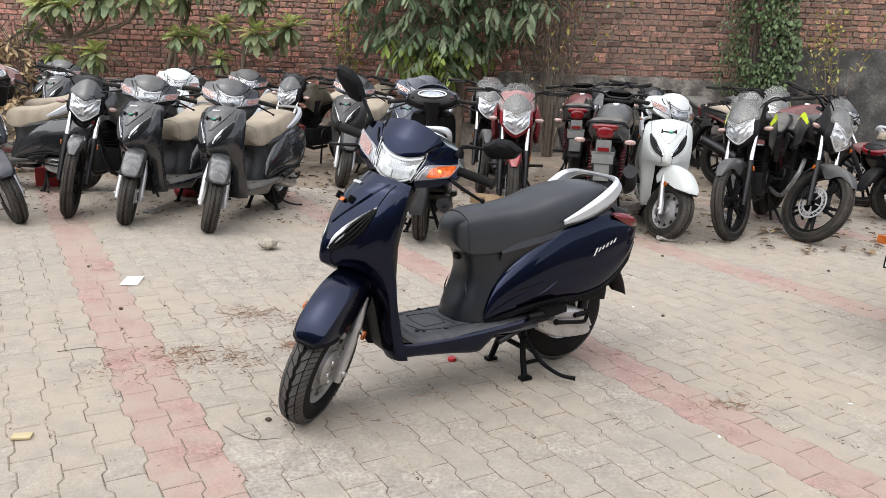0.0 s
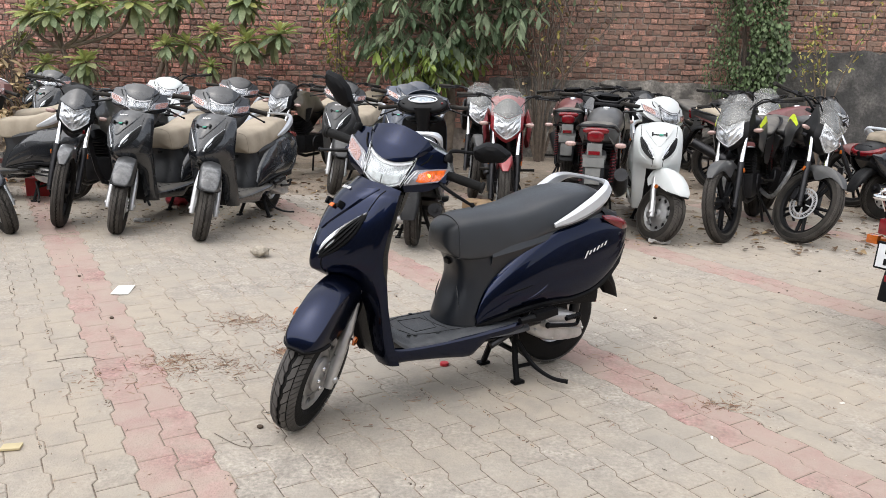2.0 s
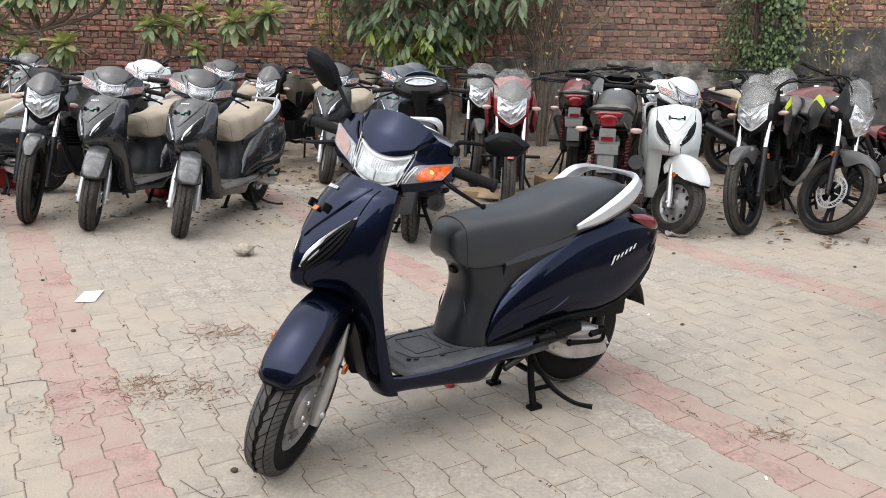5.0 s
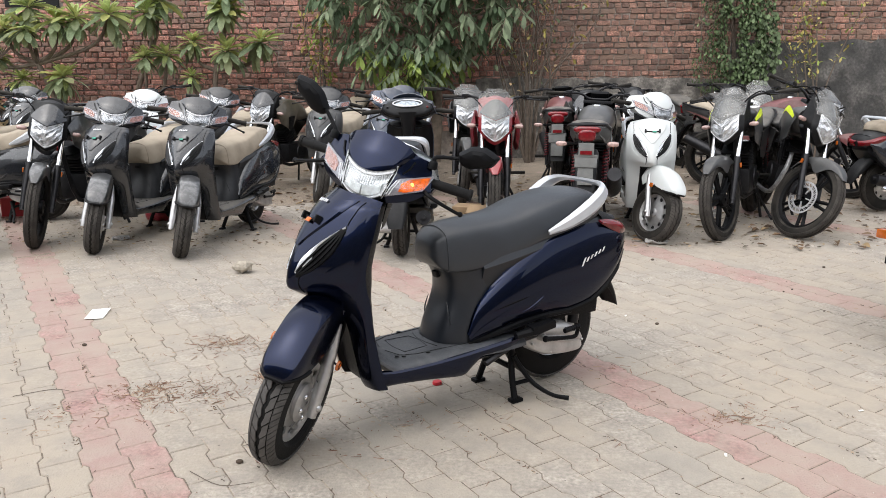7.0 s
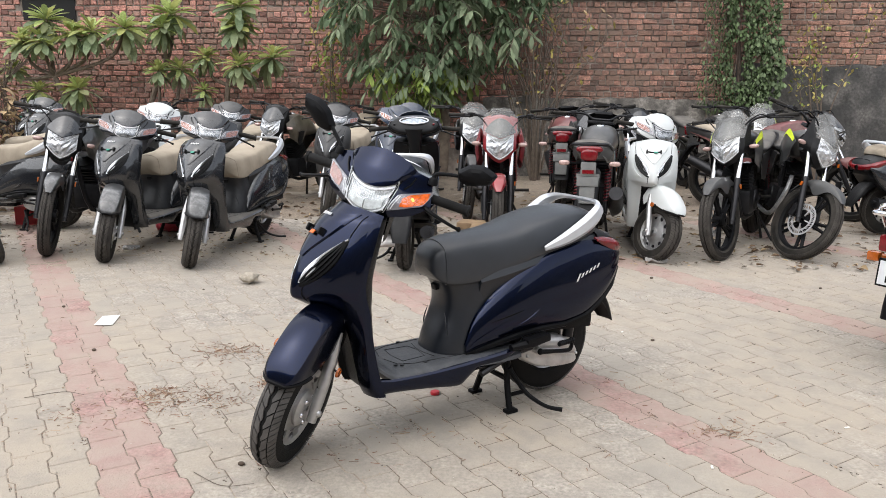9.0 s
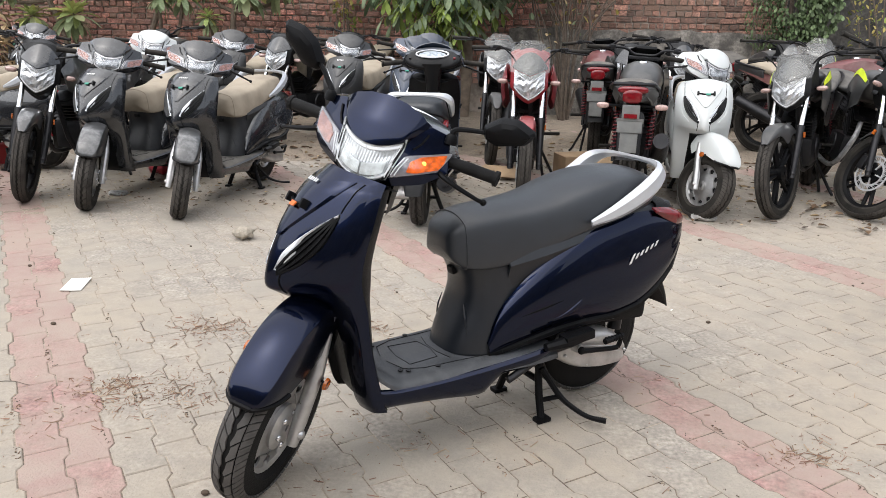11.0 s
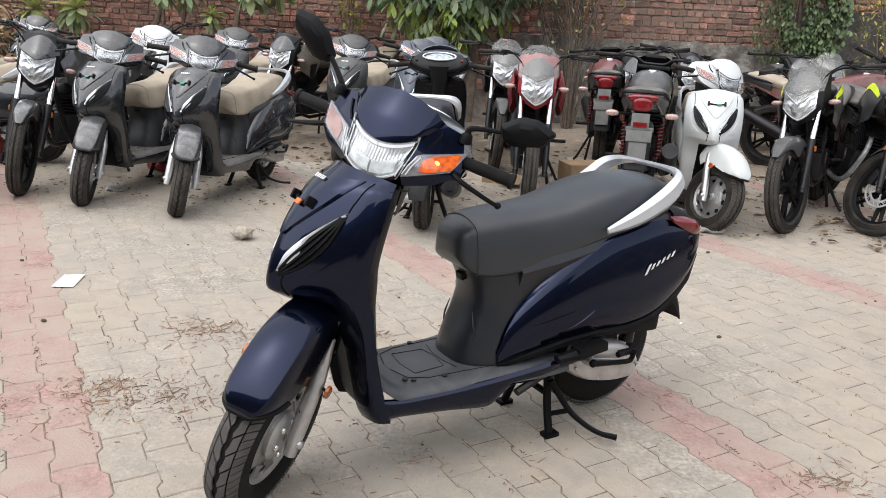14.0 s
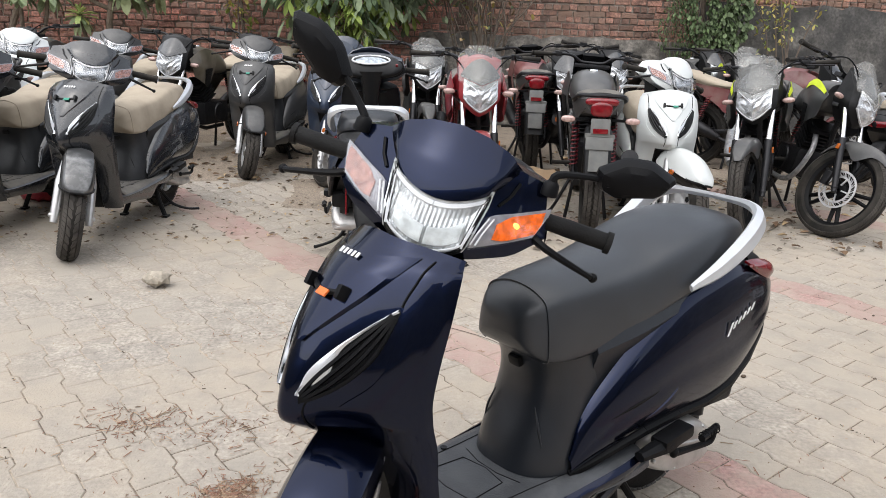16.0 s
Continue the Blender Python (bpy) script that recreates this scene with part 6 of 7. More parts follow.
PINK = mat("pink_paver", (0.330, 0.188, 0.174), 0.9, 0, 0.28, 11.0, 0.5, 120, grain=0.36, gscale=62, spread=0.10, alt=(0.345, 0.232, 0.208), patch=(0.372, 0.272, 0.232), pscale=1.6, dust=0.75, dust_scale=6.5, dust_color=(0.38, 0.315, 0.262))
PINK_J = mat("pink_paver_field", (0.330, 0.188, 0.174), 0.9, 0, 0.28, 11.0, 0.5, 120, grain=0.36, gscale=62, spread=0.10, alt=(0.345, 0.232, 0.208), patch=(0.372, 0.272, 0.232), pscale=1.6, dust=0.75, dust_scale=6.5, dust_color=(0.38, 0.315, 0.262), island=True)
LP, WP, WAVE, GAP = 0.24, 0.12, 0.009, 0.0013
PAVE_TURN = math.atan2(-0.829, 0.559)


def paver_outline():
    def f(x):
        t = (x / LP) % 1.0
        return WAVE * float(np.interp(t, (0, 0.2, 0.3, 0.7, 0.8, 1.0), (1, 1, -1, -1, 1, 1)))
    return f


WF = paver_outline()


def paver_verts(x0):
    """One zigzag paver from x0, row axis at y = 0: outline low, outline, bevelled top."""
    xs = [x0 + GAP] + [x0 + t * LP for t in (0.2, 0.3, 0.5, 0.7, 0.8)] + [x0 + LP - GAP]
    low = [(x, -WP / 2 + WF(x) + GAP) for x in xs]
    top = [(x, WP / 2 + WF(x) - GAP) for x in xs[::-1]]
    o = low + top
    cx, cy = x0 + LP / 2, 0
    ins = []
    for x, y in o:
        ins.append((x + math.copysign(0.003, cx - x) * (1 if abs(x - cx) > LP * 0.45 else 0), y + (0.003 if y < WF(x) else -0.003)))
    v = [(x, y, -0.03) for x, y in o] + [(x, y, -0.0028) for x, y in o] + [(x, y, 0.0) for x, y in ins]
    n = len(o)
    f = [tuple(range(2 * n, 3 * n))]
    for i in range(n):
        j = (i + 1) % n
        f += [(i, j, n + j, n + i), (n + i, n + j, 2 * n + j, 2 * n + i)]
    return v, f


pv = {}
for half in (0, 1):
    v, f = paver_verts(0.0 if not half else LP / 2)
    g = Geo().add([(x - (LP / 2 if not half else LP), y, z) for x, y, z in v], f)
    pv[half, 0], pv[half, 1] = g.mesh("paver", PAVER, 0), g.mesh("paver", PINK, 0)
paving = new("pavement")
paving.matrix_basis = pose(0, 0, 0, 0, 0, math.degrees(PAVE_TURN))
tagged(paving, "grey zigzag concrete pavers with pink stripes, dusty", "paving", kind="structure")
rng = random.Random(7)
field, near = Geo(), []
pu = Vector((math.cos(PAVE_TURN), math.sin(PAVE_TURN)))
pn = Vector((-pu.y, pu.x))
for r in range(-80, 100):
    off = 0.525 + WP * (r + 0.5)
    stripe = (r % 15) in (0, 1)
    y = off
    for c in range(-60, 60):
        half = r % 2
        x = (c + 0.5 + 0.5 * half) * LP
        w = pu * x + pn * y
        if not (-7.5 < w.x < 6.5 and -3.6 < w.y < 9.6):
            continue
        dz, tx, ty = rng.uniform(-0.0007, 0.0007), rng.gauss(0, 0.13), rng.gauss(0, 0.10)
        key = (w - Vector((0.0, 3.2))).length
        near.append((key, x, y, half, stripe, dz, tx, ty))
near.sort()
for i, (key, x, y, half, stripe, dz, tx, ty) in enumerate(near):
    M = pose(x, y, dz, ty, tx, 0)
    if i < 300:
        ob = new("paver", pv[half, int(stripe)])
        ob.parent = paving
        ob.matrix_basis = M
    else:
        v, f = paver_verts(0.0 if not half else LP / 2)
        s = LP / 2 if not half else LP
        field.add([M @ Vector((a - s, b, c)) for a, b, c in v], f[:1] + f[2::2], int(stripe))
ob = new("paver_field", field.mesh("paver_field", [PAVER_J, PINK_J], 0))
ob.parent = paving
ob["kind"] = "stuff"

# dirt and crumbled leaves drifted over the paving before the wall
DIRT = mat("brown_dirt", (0.30, 0.25, 0.197), 0.95, 0, 0.4, 5.0, 0.6, 90, grain=0.45, gscale=70, dust=0.8, dust_scale=5, dust_color=(0.15, 0.115, 0.085), dlo=0.46, dhi=0.66)
G = []
for x in np.arange(-8.2, 7.3, 0.07):
    row = []
    for y in np.arange(5.6, 11.0, 0.07):
        rise = min(1.0, max(0.0, (y - 5.9) / 2.2))
        z = -0.012 + 0.017 * rise + 0.013 * noise.noise((x * 0.9, y * 1.4, 2.0)) + 0.006 * noise.noise((x * 4.3, y * 4.3, 5.0))
        row.append((x, y, z))
    G.append(row)
thing("dirt_drift", Geo().grid(np.array(G)), DIRT, "brown dirt drifted over the paving by the wall", "dirt", kind="structure", angle=180)

# ---------------------------------------------------------------- brick wall
BRICK = mat("red_brick", (0.40, 0.180, 0.142), 0.92, 0, 0.40, 12, 1.0, 60, grain=0.5, gscale=45, spread=0.62, alt=(0.34, 0.205, 0.16), dust=0.5, dust_scale=3.2, dust_color=(0.24, 0.20, 0.172), dlo=0.46, dhi=0.72)
BRICK_J = mat("red_brick_field", (0.40, 0.180, 0.142), 0.92, 0, 0.40, 12, 1.0, 60, grain=0.5, gscale=45, spread=0.62, alt=(0.34, 0.205, 0.16), dust=0.5, dust_scale=3.2, dust_color=(0.24, 0.20, 0.172), dlo=0.46, dhi=0.72, island=True)
BRICK_DARK = mat("dark_brick", (0.28, 0.146, 0.108), 0.92, 0, 0.40, 12, 1.0, 60, grain=0.5, gscale=45, spread=0.62, alt=(0.23, 0.145, 0.105), dust=0.5, dust_scale=3.2, dust_color=(0.17, 0.145, 0.126), dlo=0.46, dhi=0.72)
BRICK_DARK_J = mat("dark_brick_field", (0.28, 0.146, 0.108), 0.92, 0, 0.40, 12, 1.0, 60, grain=0.5, gscale=45, spread=0.62, alt=(0.23, 0.145, 0.105), dust=0.5, dust_scale=3.2, dust_color=(0.17, 0.145, 0.126), dlo=0.46, dhi=0.72, island=True)
# dark base puts the joints' shadow into the mortar colour; patches are pale mortar
MORTAR = mat("joint_shade_mortar", (0.15, 0.125, 0.105), 0.95, 0, 0.7, 5, 0.8, 60, dust=0.85, dust_scale=3.0, dust_color=(0.42, 0.365, 0.315), dlo=0.46, dhi=0.62)
PLASTER = mat("stained_cement_plaster", (0.27, 0.25, 0.222), 0.92, 0, 0.6, 4.5, 1.0, 25, dust=0.9, dust_scale=3.4, dust_color=(0.075, 0.07, 0.064), grain=0.4, gscale=30, dlo=0.40, dhi=0.60)
PLASTER_D = mat("dark_cement_plaster", (0.115, 0.11, 0.102), 0.92, 0, 0.5, 5.0, 1.0, 25, dust=0.9, dust_scale=2.2, dust_color=(0.045, 0.045, 0.045), grain=0.4, gscale=30, dlo=0.38, dhi=0.60)
WALLY = 11.0
wall = new("wall_north")
tagged(wall, "weathered red brick yard wall with open joints", "wall", kind="structure")
part("mortar", Geo().box((0, WALLY + 0.129, 1.18), (26, 0.23, 2.36), 0.0), MORTAR, wall, "mortar body of the wall, joint shadow in its dark tone, pale patches")
part("upper_mortar", Geo().box((7.86, WALLY + 0.129, 2.81), (10.28, 0.23, 0.9), 0.0), MORTAR, wall, "mortar of the raised part, joint shadow in its dark tone, pale patches")
rng = random.Random(11)
cells, CH = [], 0.0727
for k in range(5, 44):
    header = k % 2
    w = 0.099 if header else 0.197
    z = CH * (k + 0.5)
    x = -8.2 + (0.06 if header else 0.0)
    if k > 31:
        x = 2.72
    while x < 7.0:
        ww = w * rng.choice((rng.uniform(0.86, 1.08), rng.uniform(0.95, 1.04), 0.55 if not header and rng.random() < 0.5 else 1.0, 1.0))
        if not (-6.15 < x + ww / 2 < -5.4 and 2.05 < z < 2.33):
            cells.append((x + ww / 2, z + rng.uniform(-0.006, 0.006) + 0.012 * noise.noise((x * 0.6, k * 0.35, 0)), ww - rng.uniform(0.010, 0.024), rng.uniform(-0.007, 0.004), rng.gauss(0, 1.3)))
        x += ww


protos = {(n, o): Geo().box((0, 0, 0), (n * 0.01, 0.05, 0.060), 0.005).mesh("brick", BRICK_DARK if o else BRICK, 0) for n in range(7, 26) for o in (False, True)}
cells.sort(key=lambda c: (abs(c[0] - 1.6) + abs(c[1] - 1.6) * 1.5))
fieldb = Geo()
# bricks to the right of this x take the darker colour
DARK_FROM_X = 0.6
for i, (x, z, w, dy, rot) in enumerate(cells):
    if i < 300:
        ob = new("brick", protos[max(7, min(25, round(w * 100))), x > DARK_FROM_X])
        ob.parent = wall
        ob.matrix_basis = pose(x, WALLY + 0.02 + dy, z, 0, rot, 0)
    else:
        M = pose(x, WALLY + 0.02 + dy, z, 0, rot, 0)
        b = 0.006
        hw, hh = w / 2, 0.0300 * rng.uniform(0.88, 1.06)
        v = [(-hw, 0.02, -hh), (hw, 0.02, -hh), (hw, 0.02, hh), (-hw, 0.02, hh), (-hw, -0.02, -hh), (hw, -0.02, -hh), (hw, -0.02, hh), (-hw, -0.02, hh),
             (-hw + b, -0.026, -hh + b), (hw - b, -0.026, -hh + b), (hw - b, -0.026, hh - b), (-hw + b, -0.026, hh - b)]
        v = [(p[0] + rng.uniform(-0.006, 0.006), p[1], p[2] + rng.uniform(-0.006, 0.006)) for p in v]
        f = [(8, 9, 10, 11)]
        for q in range(4):
            e = (q + 1) % 4
            f += [(q, e, 4 + e, 4 + q), (4 + q, 4 + e, 8 + e, 8 + q)]
        fieldb.add([M @ Vector(p) for p in v], f, 1 if x > DARK_FROM_X else 0)
ob = new("brick_field", fieldb.mesh("brick_field", [BRICK_J, BRICK_DARK_J], 0))
ob.parent = wall
ob["kind"] = "stuff"
for x0, x1, zt, nm in ((3.55, 8.0, 1.52, "tall"), (0.2, 3.5, 1.07, "low")):
    n = int((x1 - x0) / 0.12)
    G = [[(x0 + (x1 - x0) * i / n, WALLY - 0.035 + 0.012 * noise.noise((i * 0.3, j * 0.7, x0)), (zt + 0.05 * noise.noise((i * 0.45, 3.1, x0)) + 0.03 * noise.noise((i * 1.7, 8.1, x0))) * j / 10) for j in range(11)] for i in range(n + 1)]
    part("plaster_band", Geo().sheet(np.array(G), 0.05), PLASTER_D if nm == "tall" else PLASTER, wall, "stained grey cement plaster")
# near-black plate paints the opening's shade; the wall behind is solid
OPENING_SHADE = mat("opening_shade", (0.01, 0.01, 0.01), 0.9)
part("opening", Geo().box((-5.77, WALLY + 0.0, 2.19), (0.74, 0.02, 0.28), 0.0), OPENING_SHADE, wall, "black plate standing for the shade in a barred wall opening")

# sheet roof edge on top of the wall, with what stands behind it
STEEL = mat("blue_grey_steel", (0.16, 0.19, 0.215), 0.55, 0.2, 0.25, 6, dust=0.3, dust_scale=4)
SHEETW = mat("white_sheet", (0.62, 0.63, 0.64), 0.5, 0, 0.1, 3, dust=0.25, dust_scale=2, dust_color=(0.42, 0.40, 0.36))
thing("wall_beam", Geo().box((-2.9, WALLY + 0.06, 2.375), (11.2, 0.20, 0.055), 0.006), STEEL, "blue-grey steel beam on top of the wall", "beam", kind="structure")
G = [[(x, WALLY - 0.03 + dy, 2.412 + 0.014 * max(0.0, math.cos(2 * math.pi * x / 0.155)) ** 2 + dz) for dy, dz in ((0.0, 0.0), (0.3, 0.03))] for x in np.arange(-8.5, -0.6, 0.0194)]
thing("sheet_edge", Geo().sheet(np.array(G), 0.012), mat("black_sheet_edge", (0.02, 0.022, 0.025), 0.6), "black corrugated sheet edge along the wall top", "roof sheet", kind="structure")
G = [[(x, WALLY + 0.9 + 0.018 * math.cos(2 * math.pi * x / 0.12), z) for z in (0.0, 2.0, 4.6)] for x in np.arange(-9.5, -3.62, 0.02)]
thing("corrugated_fence", Geo().sheet(np.array(G)[:, ::-1], 0.004), SHEETW, "white corrugated sheet fence behind the wall", "fence", kind="structure")
thing("hoarding", Geo().box((-3.35, WALLY + 1.3, 2.2), (0.62, 0.06, 4.4), 0.01), mat("orange_hoarding", (0.75, 0.36, 0.03), 0.5, 0, 0.15, 4), "orange-yellow painted panel behind the wall", "panel")
thing("outbuilding", Geo().box((-1.2, WALLY + 2.6, 2.0), (3.2, 2.0, 4.0), 0.02), mat("pale_pink_plaster", (0.45, 0.33, 0.27), 0.9, 0, 0.35, 2, 0.4, 20, dust=0.5, dust_scale=3), "pale plastered outbuilding behind the wall", "building")
# walls out of view, added to block low sky from light and reflections
UNSEEN_WALL = mat("unseen_wall_grey", (0.22, 0.22, 0.225), 0.9, 0, 0.4, 1.5, 0.5, 30)
for nm, x, y, w, d in (("unseen_wall_south", 0, -8.0, 26, 0.25), ("unseen_wall_east", 12.9, 1.6, 0.25, 19), ("unseen_wall_west", -12.9, 1.6, 0.25, 19)):
    h = 6.2 if nm == "unseen_wall_south" else 3.8
    thing(nm, Geo().box((x, y, h / 2), (w, d, h), 0.0), UNSEEN_WALL, "plain grey wall out of view, added to darken reflections", "wall", kind="structure")

# ---------------------------------------------------------------- plants
BARK = mat("grey_bark", (0.16, 0.125, 0.095), 0.9, 0, 0.3, 14, 0.6, 60)
TWIG = mat("thin_twigs", (0.13, 0.102, 0.08), 0.9, 0, 0.25, 20)


def leaf_mat(name, c, spread=0.35):
    m = mat(name, c, 0.6, 0, 0.25, 10, spread=spread, island=True, spec=0.22)
    return m


LEAF_DARK = leaf_mat("dark_leaves", (0.115, 0.165, 0.092))
LEAF_GREY = leaf_mat("dusty_leaves", (0.22, 0.27, 0.165))
LEAF_FRESH = leaf_mat("fresh_leaves", (0.25, 0.32, 0.085))
LEAF_YELLOW = leaf_mat("yellow_leaves", (0.42, 0.36, 0.12))
LEAF_DRY = leaf_mat("dry_leaves", (0.37, 0.27, 0.155))


def thin(m, share=0.4):
    """Lets part of the light through, as leaves do."""
    n, l = m.node_tree.nodes, m.node_tree.links
    p = n["Principled BSDF"]
    tr = n.new("ShaderNodeBsdfTranslucent")
    l.new(p.inputs["Base Color"].links[0].from_socket, tr.inputs["Color"])
    mx = n.new("ShaderNodeMixShader")
    mx.inputs[0].default_value = share
    l.new(p.outputs[0], mx.inputs[1])
    l.new(tr.outputs[0], mx.inputs[2])
    l.new(mx.outputs[0], n["Material Output"].inputs["Surface"])
    return m


def leaf(g, base, way, L, W, m=0, droop=0.3, twist=0.0, fold=0.12):
    """One bent leaf with a folded midrib."""
    way = Vector(way).normalized()
    side = way.cross(Vector((0, 0, 1)))
    if side.length < 1e-3:
        side = Vector((1, 0, 0))
    side = (Matrix.Rotation(twist, 3, way) @ side.normalized())
    nrm = side.cross(way)
    rows = []
    for t, wd in ((0.0, 0.08), (0.3, 0.62), (0.66, 1.0), (0.88, 0.72), (1.0, 0.08)):
        c = Vector(base) + way * (L * t) - Vector((0, 0, 1)) * (droop * L * t * t)
        rows.append([c - side * (W * wd / 2) + nrm * (fold * W * wd), c, c + side * (W * wd / 2) + nrm * (fold * W * wd)])
    g.grid(np.array([[p[:] for p in r] for r in rows]), m=m)


LEAF_BROAD = mat("frangipani_leaves", (0.34, 0.42, 0.155), 0.5, 0, 0.25, 12, spread=0.4, spec=0.35, alt=(0.46, 0.45, 0.16))
LEAF_OLD = mat("frangipani_old_leaves", (0.25, 0.32, 0.19), 0.55, 0, 0.25, 12, spread=0.4, spec=0.3, alt=(0.32, 0.34, 0.18))

for m in (LEAF_BROAD, LEAF_OLD, LEAF_DARK, LEAF_GREY, LEAF_FRESH, LEAF_YELLOW):
    thin(m)


def paddle_leaf(droop, fold, m):
    g = Geo()
    leaf(g, (0, 0, 0), (1, 0, 0), 1.0, 0.31, 0, droop, 0.0, fold)
    return g.mesh("leaf", m)


LEAVES = [[paddle_leaf(d, f, m) for d, f in ((0.18, 0.16), (0.35, 0.10), (0.55, 0.12))] for m in (LEAF_BROAD, LEAF_OLD)]


def rosette(parent, c, R, n, rng):
    """Whorl of long paddle leaves at a shoot tip, each one a part."""
    for k in range(n):
        t = k / n
        el = 78 - 128 * t + rng.uniform(-16, 16)
        L = R * rng.uniform(0.8, 1.15) * (0.55 + 0.45 * min(1, t * 2.2))
        ob = new("leaf", LEAVES[0 if t < 0.6 else 1][rng.randrange(3)])
        ob.parent = parent
        ob.matrix_basis = pose(c[0], c[1], c[2] - 0.05 * t, 0, 0, math.degrees(2.4 * k) + rng.uniform(-12, 12)) @ pose(0, 0, 0, 0, -el, 0) @ pose(0, 0, 0, rng.uniform(-25, 25), 0, 0) @ Matrix.Scale(L, 4)


def frangipani(name, base, knee, tips, rng, label):
    root = new(name)
    root.matrix_basis = pose(*base)
    tagged(root, label, "shrub", "shrubs along the wall")
    b = Vector(base)
    fork = Vector((knee[0] - base[0], 0, knee[1]))
    part("trunk", Geo().tube([(0, 0, -0.02), (0.05, 0, 0.40), (0.02, 0, 0.85), tuple(fork)], [0.05, 0.042, 0.036, 0.034], 9, k=4), BARK, root, "bent grey trunk")
    for tx, ty, tz, R in tips:
        t = Vector((tx, ty, tz)) - b
        start = fork if tz > knee[1] + 0.1 else Vector((0.03, 0, 0.6))
        mid = start.lerp(t, 0.55) + Vector((0.22 * (t.x - start.x), 0, -0.10))
        sh = part("shoot", Geo().tube([tuple(start), tuple(mid), tuple(t)], [0.028, 0.022, 0.017], 8, k=5), BARK, root, "thick grey shoot")
        rosette(sh, tuple(t), R * 1.0, rng.randint(44, 54), rng)


rng = random.Random(21)
frangipani("frangipani", (-5.28, 10.35, 0), (-5.42, 1.30), [(-5.41, 10.25, 2.02, 0.31), (-5.43, 10.15, 1.75, 0.28), (-5.77, 10.3, 1.76, 0.28), (-4.82, 10.25, 1.88, 0.31), (-5.05, 10.2, 1.84, 0.28), (-4.39, 10.25, 1.92, 0.33), (-5.01, 10.15, 1.16, 0.28), (-5.58, 10.2, 1.13, 0.22), (-5.93, 10.3, 1.42, 0.2)], rng, "frangipani shrub with dense whorls of broad green leaves")
frangipani("frangipani", (-4.25, 10.45, 0), (-3.97, 1.46), [(-3.81, 10.35, 2.10, 0.34), (-3.90, 10.25, 1.93, 0.28), (-3.97, 10.2, 1.40, 0.22), (-3.72, 10.3, 1.42, 0.24)], rng, "frangipani shrub with a bent grey trunk")
frangipani("frangipani", (-3.2, 10.45, 0), (-3.15, 1.2), [(-2.92, 10.3, 2.20, 0.34), (-2.94, 10.25, 1.95, 0.28), (-3.39, 10.35, 1.58, 0.22), (-2.90, 10.2, 1.47, 0.30), (-2.49, 10.25, 1.57, 0.30), (-3.42, 10.3, 1.15, 0.18)], rng, "frangipani shrub with light green leaf whorls by the wall")


def sprig(g, wood, c, way, n, L, rng, m, droop=0.9):
    """A drooping twig with paired leaves."""
    c, way = Vector(c), Vector(way).normalized()
    pts = []
    for k in range(n):
        t = k / max(n - 1, 1)
        p = c + way * (0.20 * t) - Vector((0, 0, 1)) * (0.10 * t * t)
        pts.append(p[:])
        for s in (-1, 1):
            side = way.cross(Vector((0, 0, 1))).normalized() * s
            w = (way * rng.uniform(0.2, 0.9) + side * rng.uniform(0.4, 1.0) + Vector((rng.uniform(-0.3, 0.3), 0, rng.uniform(-1.0, 0.0)))).normalized()
            leaf(g, p, w, L * rng.uniform(0.75, 1.15), L * 0.42, m, droop=droop * rng.uniform(0.3, 0.9), twist=rng.uniform(-0.4, 0.4))
    wood.tube(pts, 0.004, 4)


tree = new("broadleaf_tree")
tree.matrix_basis = pose(-0.35, 10.55, 0)
tagged(tree, "leafy tree with drooping dark green leaves before the wall", "tree")
wood, crown = Geo(), Geo()
wood.tube([(0, 0, -0.05), (0.04, 0.02, 0.8), (-0.05, 0, 1.7), (0, 0, 2.9)], [0.085, 0.075, 0.065, 0.05], 10, k=5)
rng = random.Random(5)
for k in range(430):
    u, v = rng.random(), rng.random()
    z = 1.02 + 2.2 * u ** 0.8
    half = float(np.interp(z, (1.0, 1.2, 1.45, 1.7, 2.0, 2.4, 3.3), (0.22, 0.45, 0.62, 1.0, 1.25, 1.35, 1.1)))
    shift = float(np.interp(z, (1.0, 1.4, 2.0, 3.0), (-0.35, -0.25, -0.1, 0.0)))
    x = shift + half * rng.uniform(-1, 1)
    if z < 1.3 and x > 0.25:
        continue
    y = -0.28 + rng.uniform(-0.45, 0.4)
    a = rng.uniform(0, 2 * math.pi)
    way = (0.8 * math.cos(a) + 0.6 * (x - shift), 0.7 * math.sin(a) - 0.5, rng.uniform(-0.6, 0.25))
    low = z < 1.45
    sprig(crown, wood, (x, y, z), way, rng.randint(4, 5), rng.uniform(0.10, 0.16), rng, 1 if low and rng.random() < 0.6 else (0 if rng.random() < 0.45 else 2))
    if k % 6 == 0:
        wood.tube([(0, 0, min(z, 2.6) - 0.3), ((x * 0.5), y * 0.5, z - 0.08), (x, y, z)], [0.022, 0.014, 0.006], 6, k=3)
part("trunk", wood, BARK, tree, "grey trunk and thin limbs")
part("crown", crown, [LEAF_DARK, LEAF_FRESH, LEAF_GREY], tree, "drooping broad green leaves")


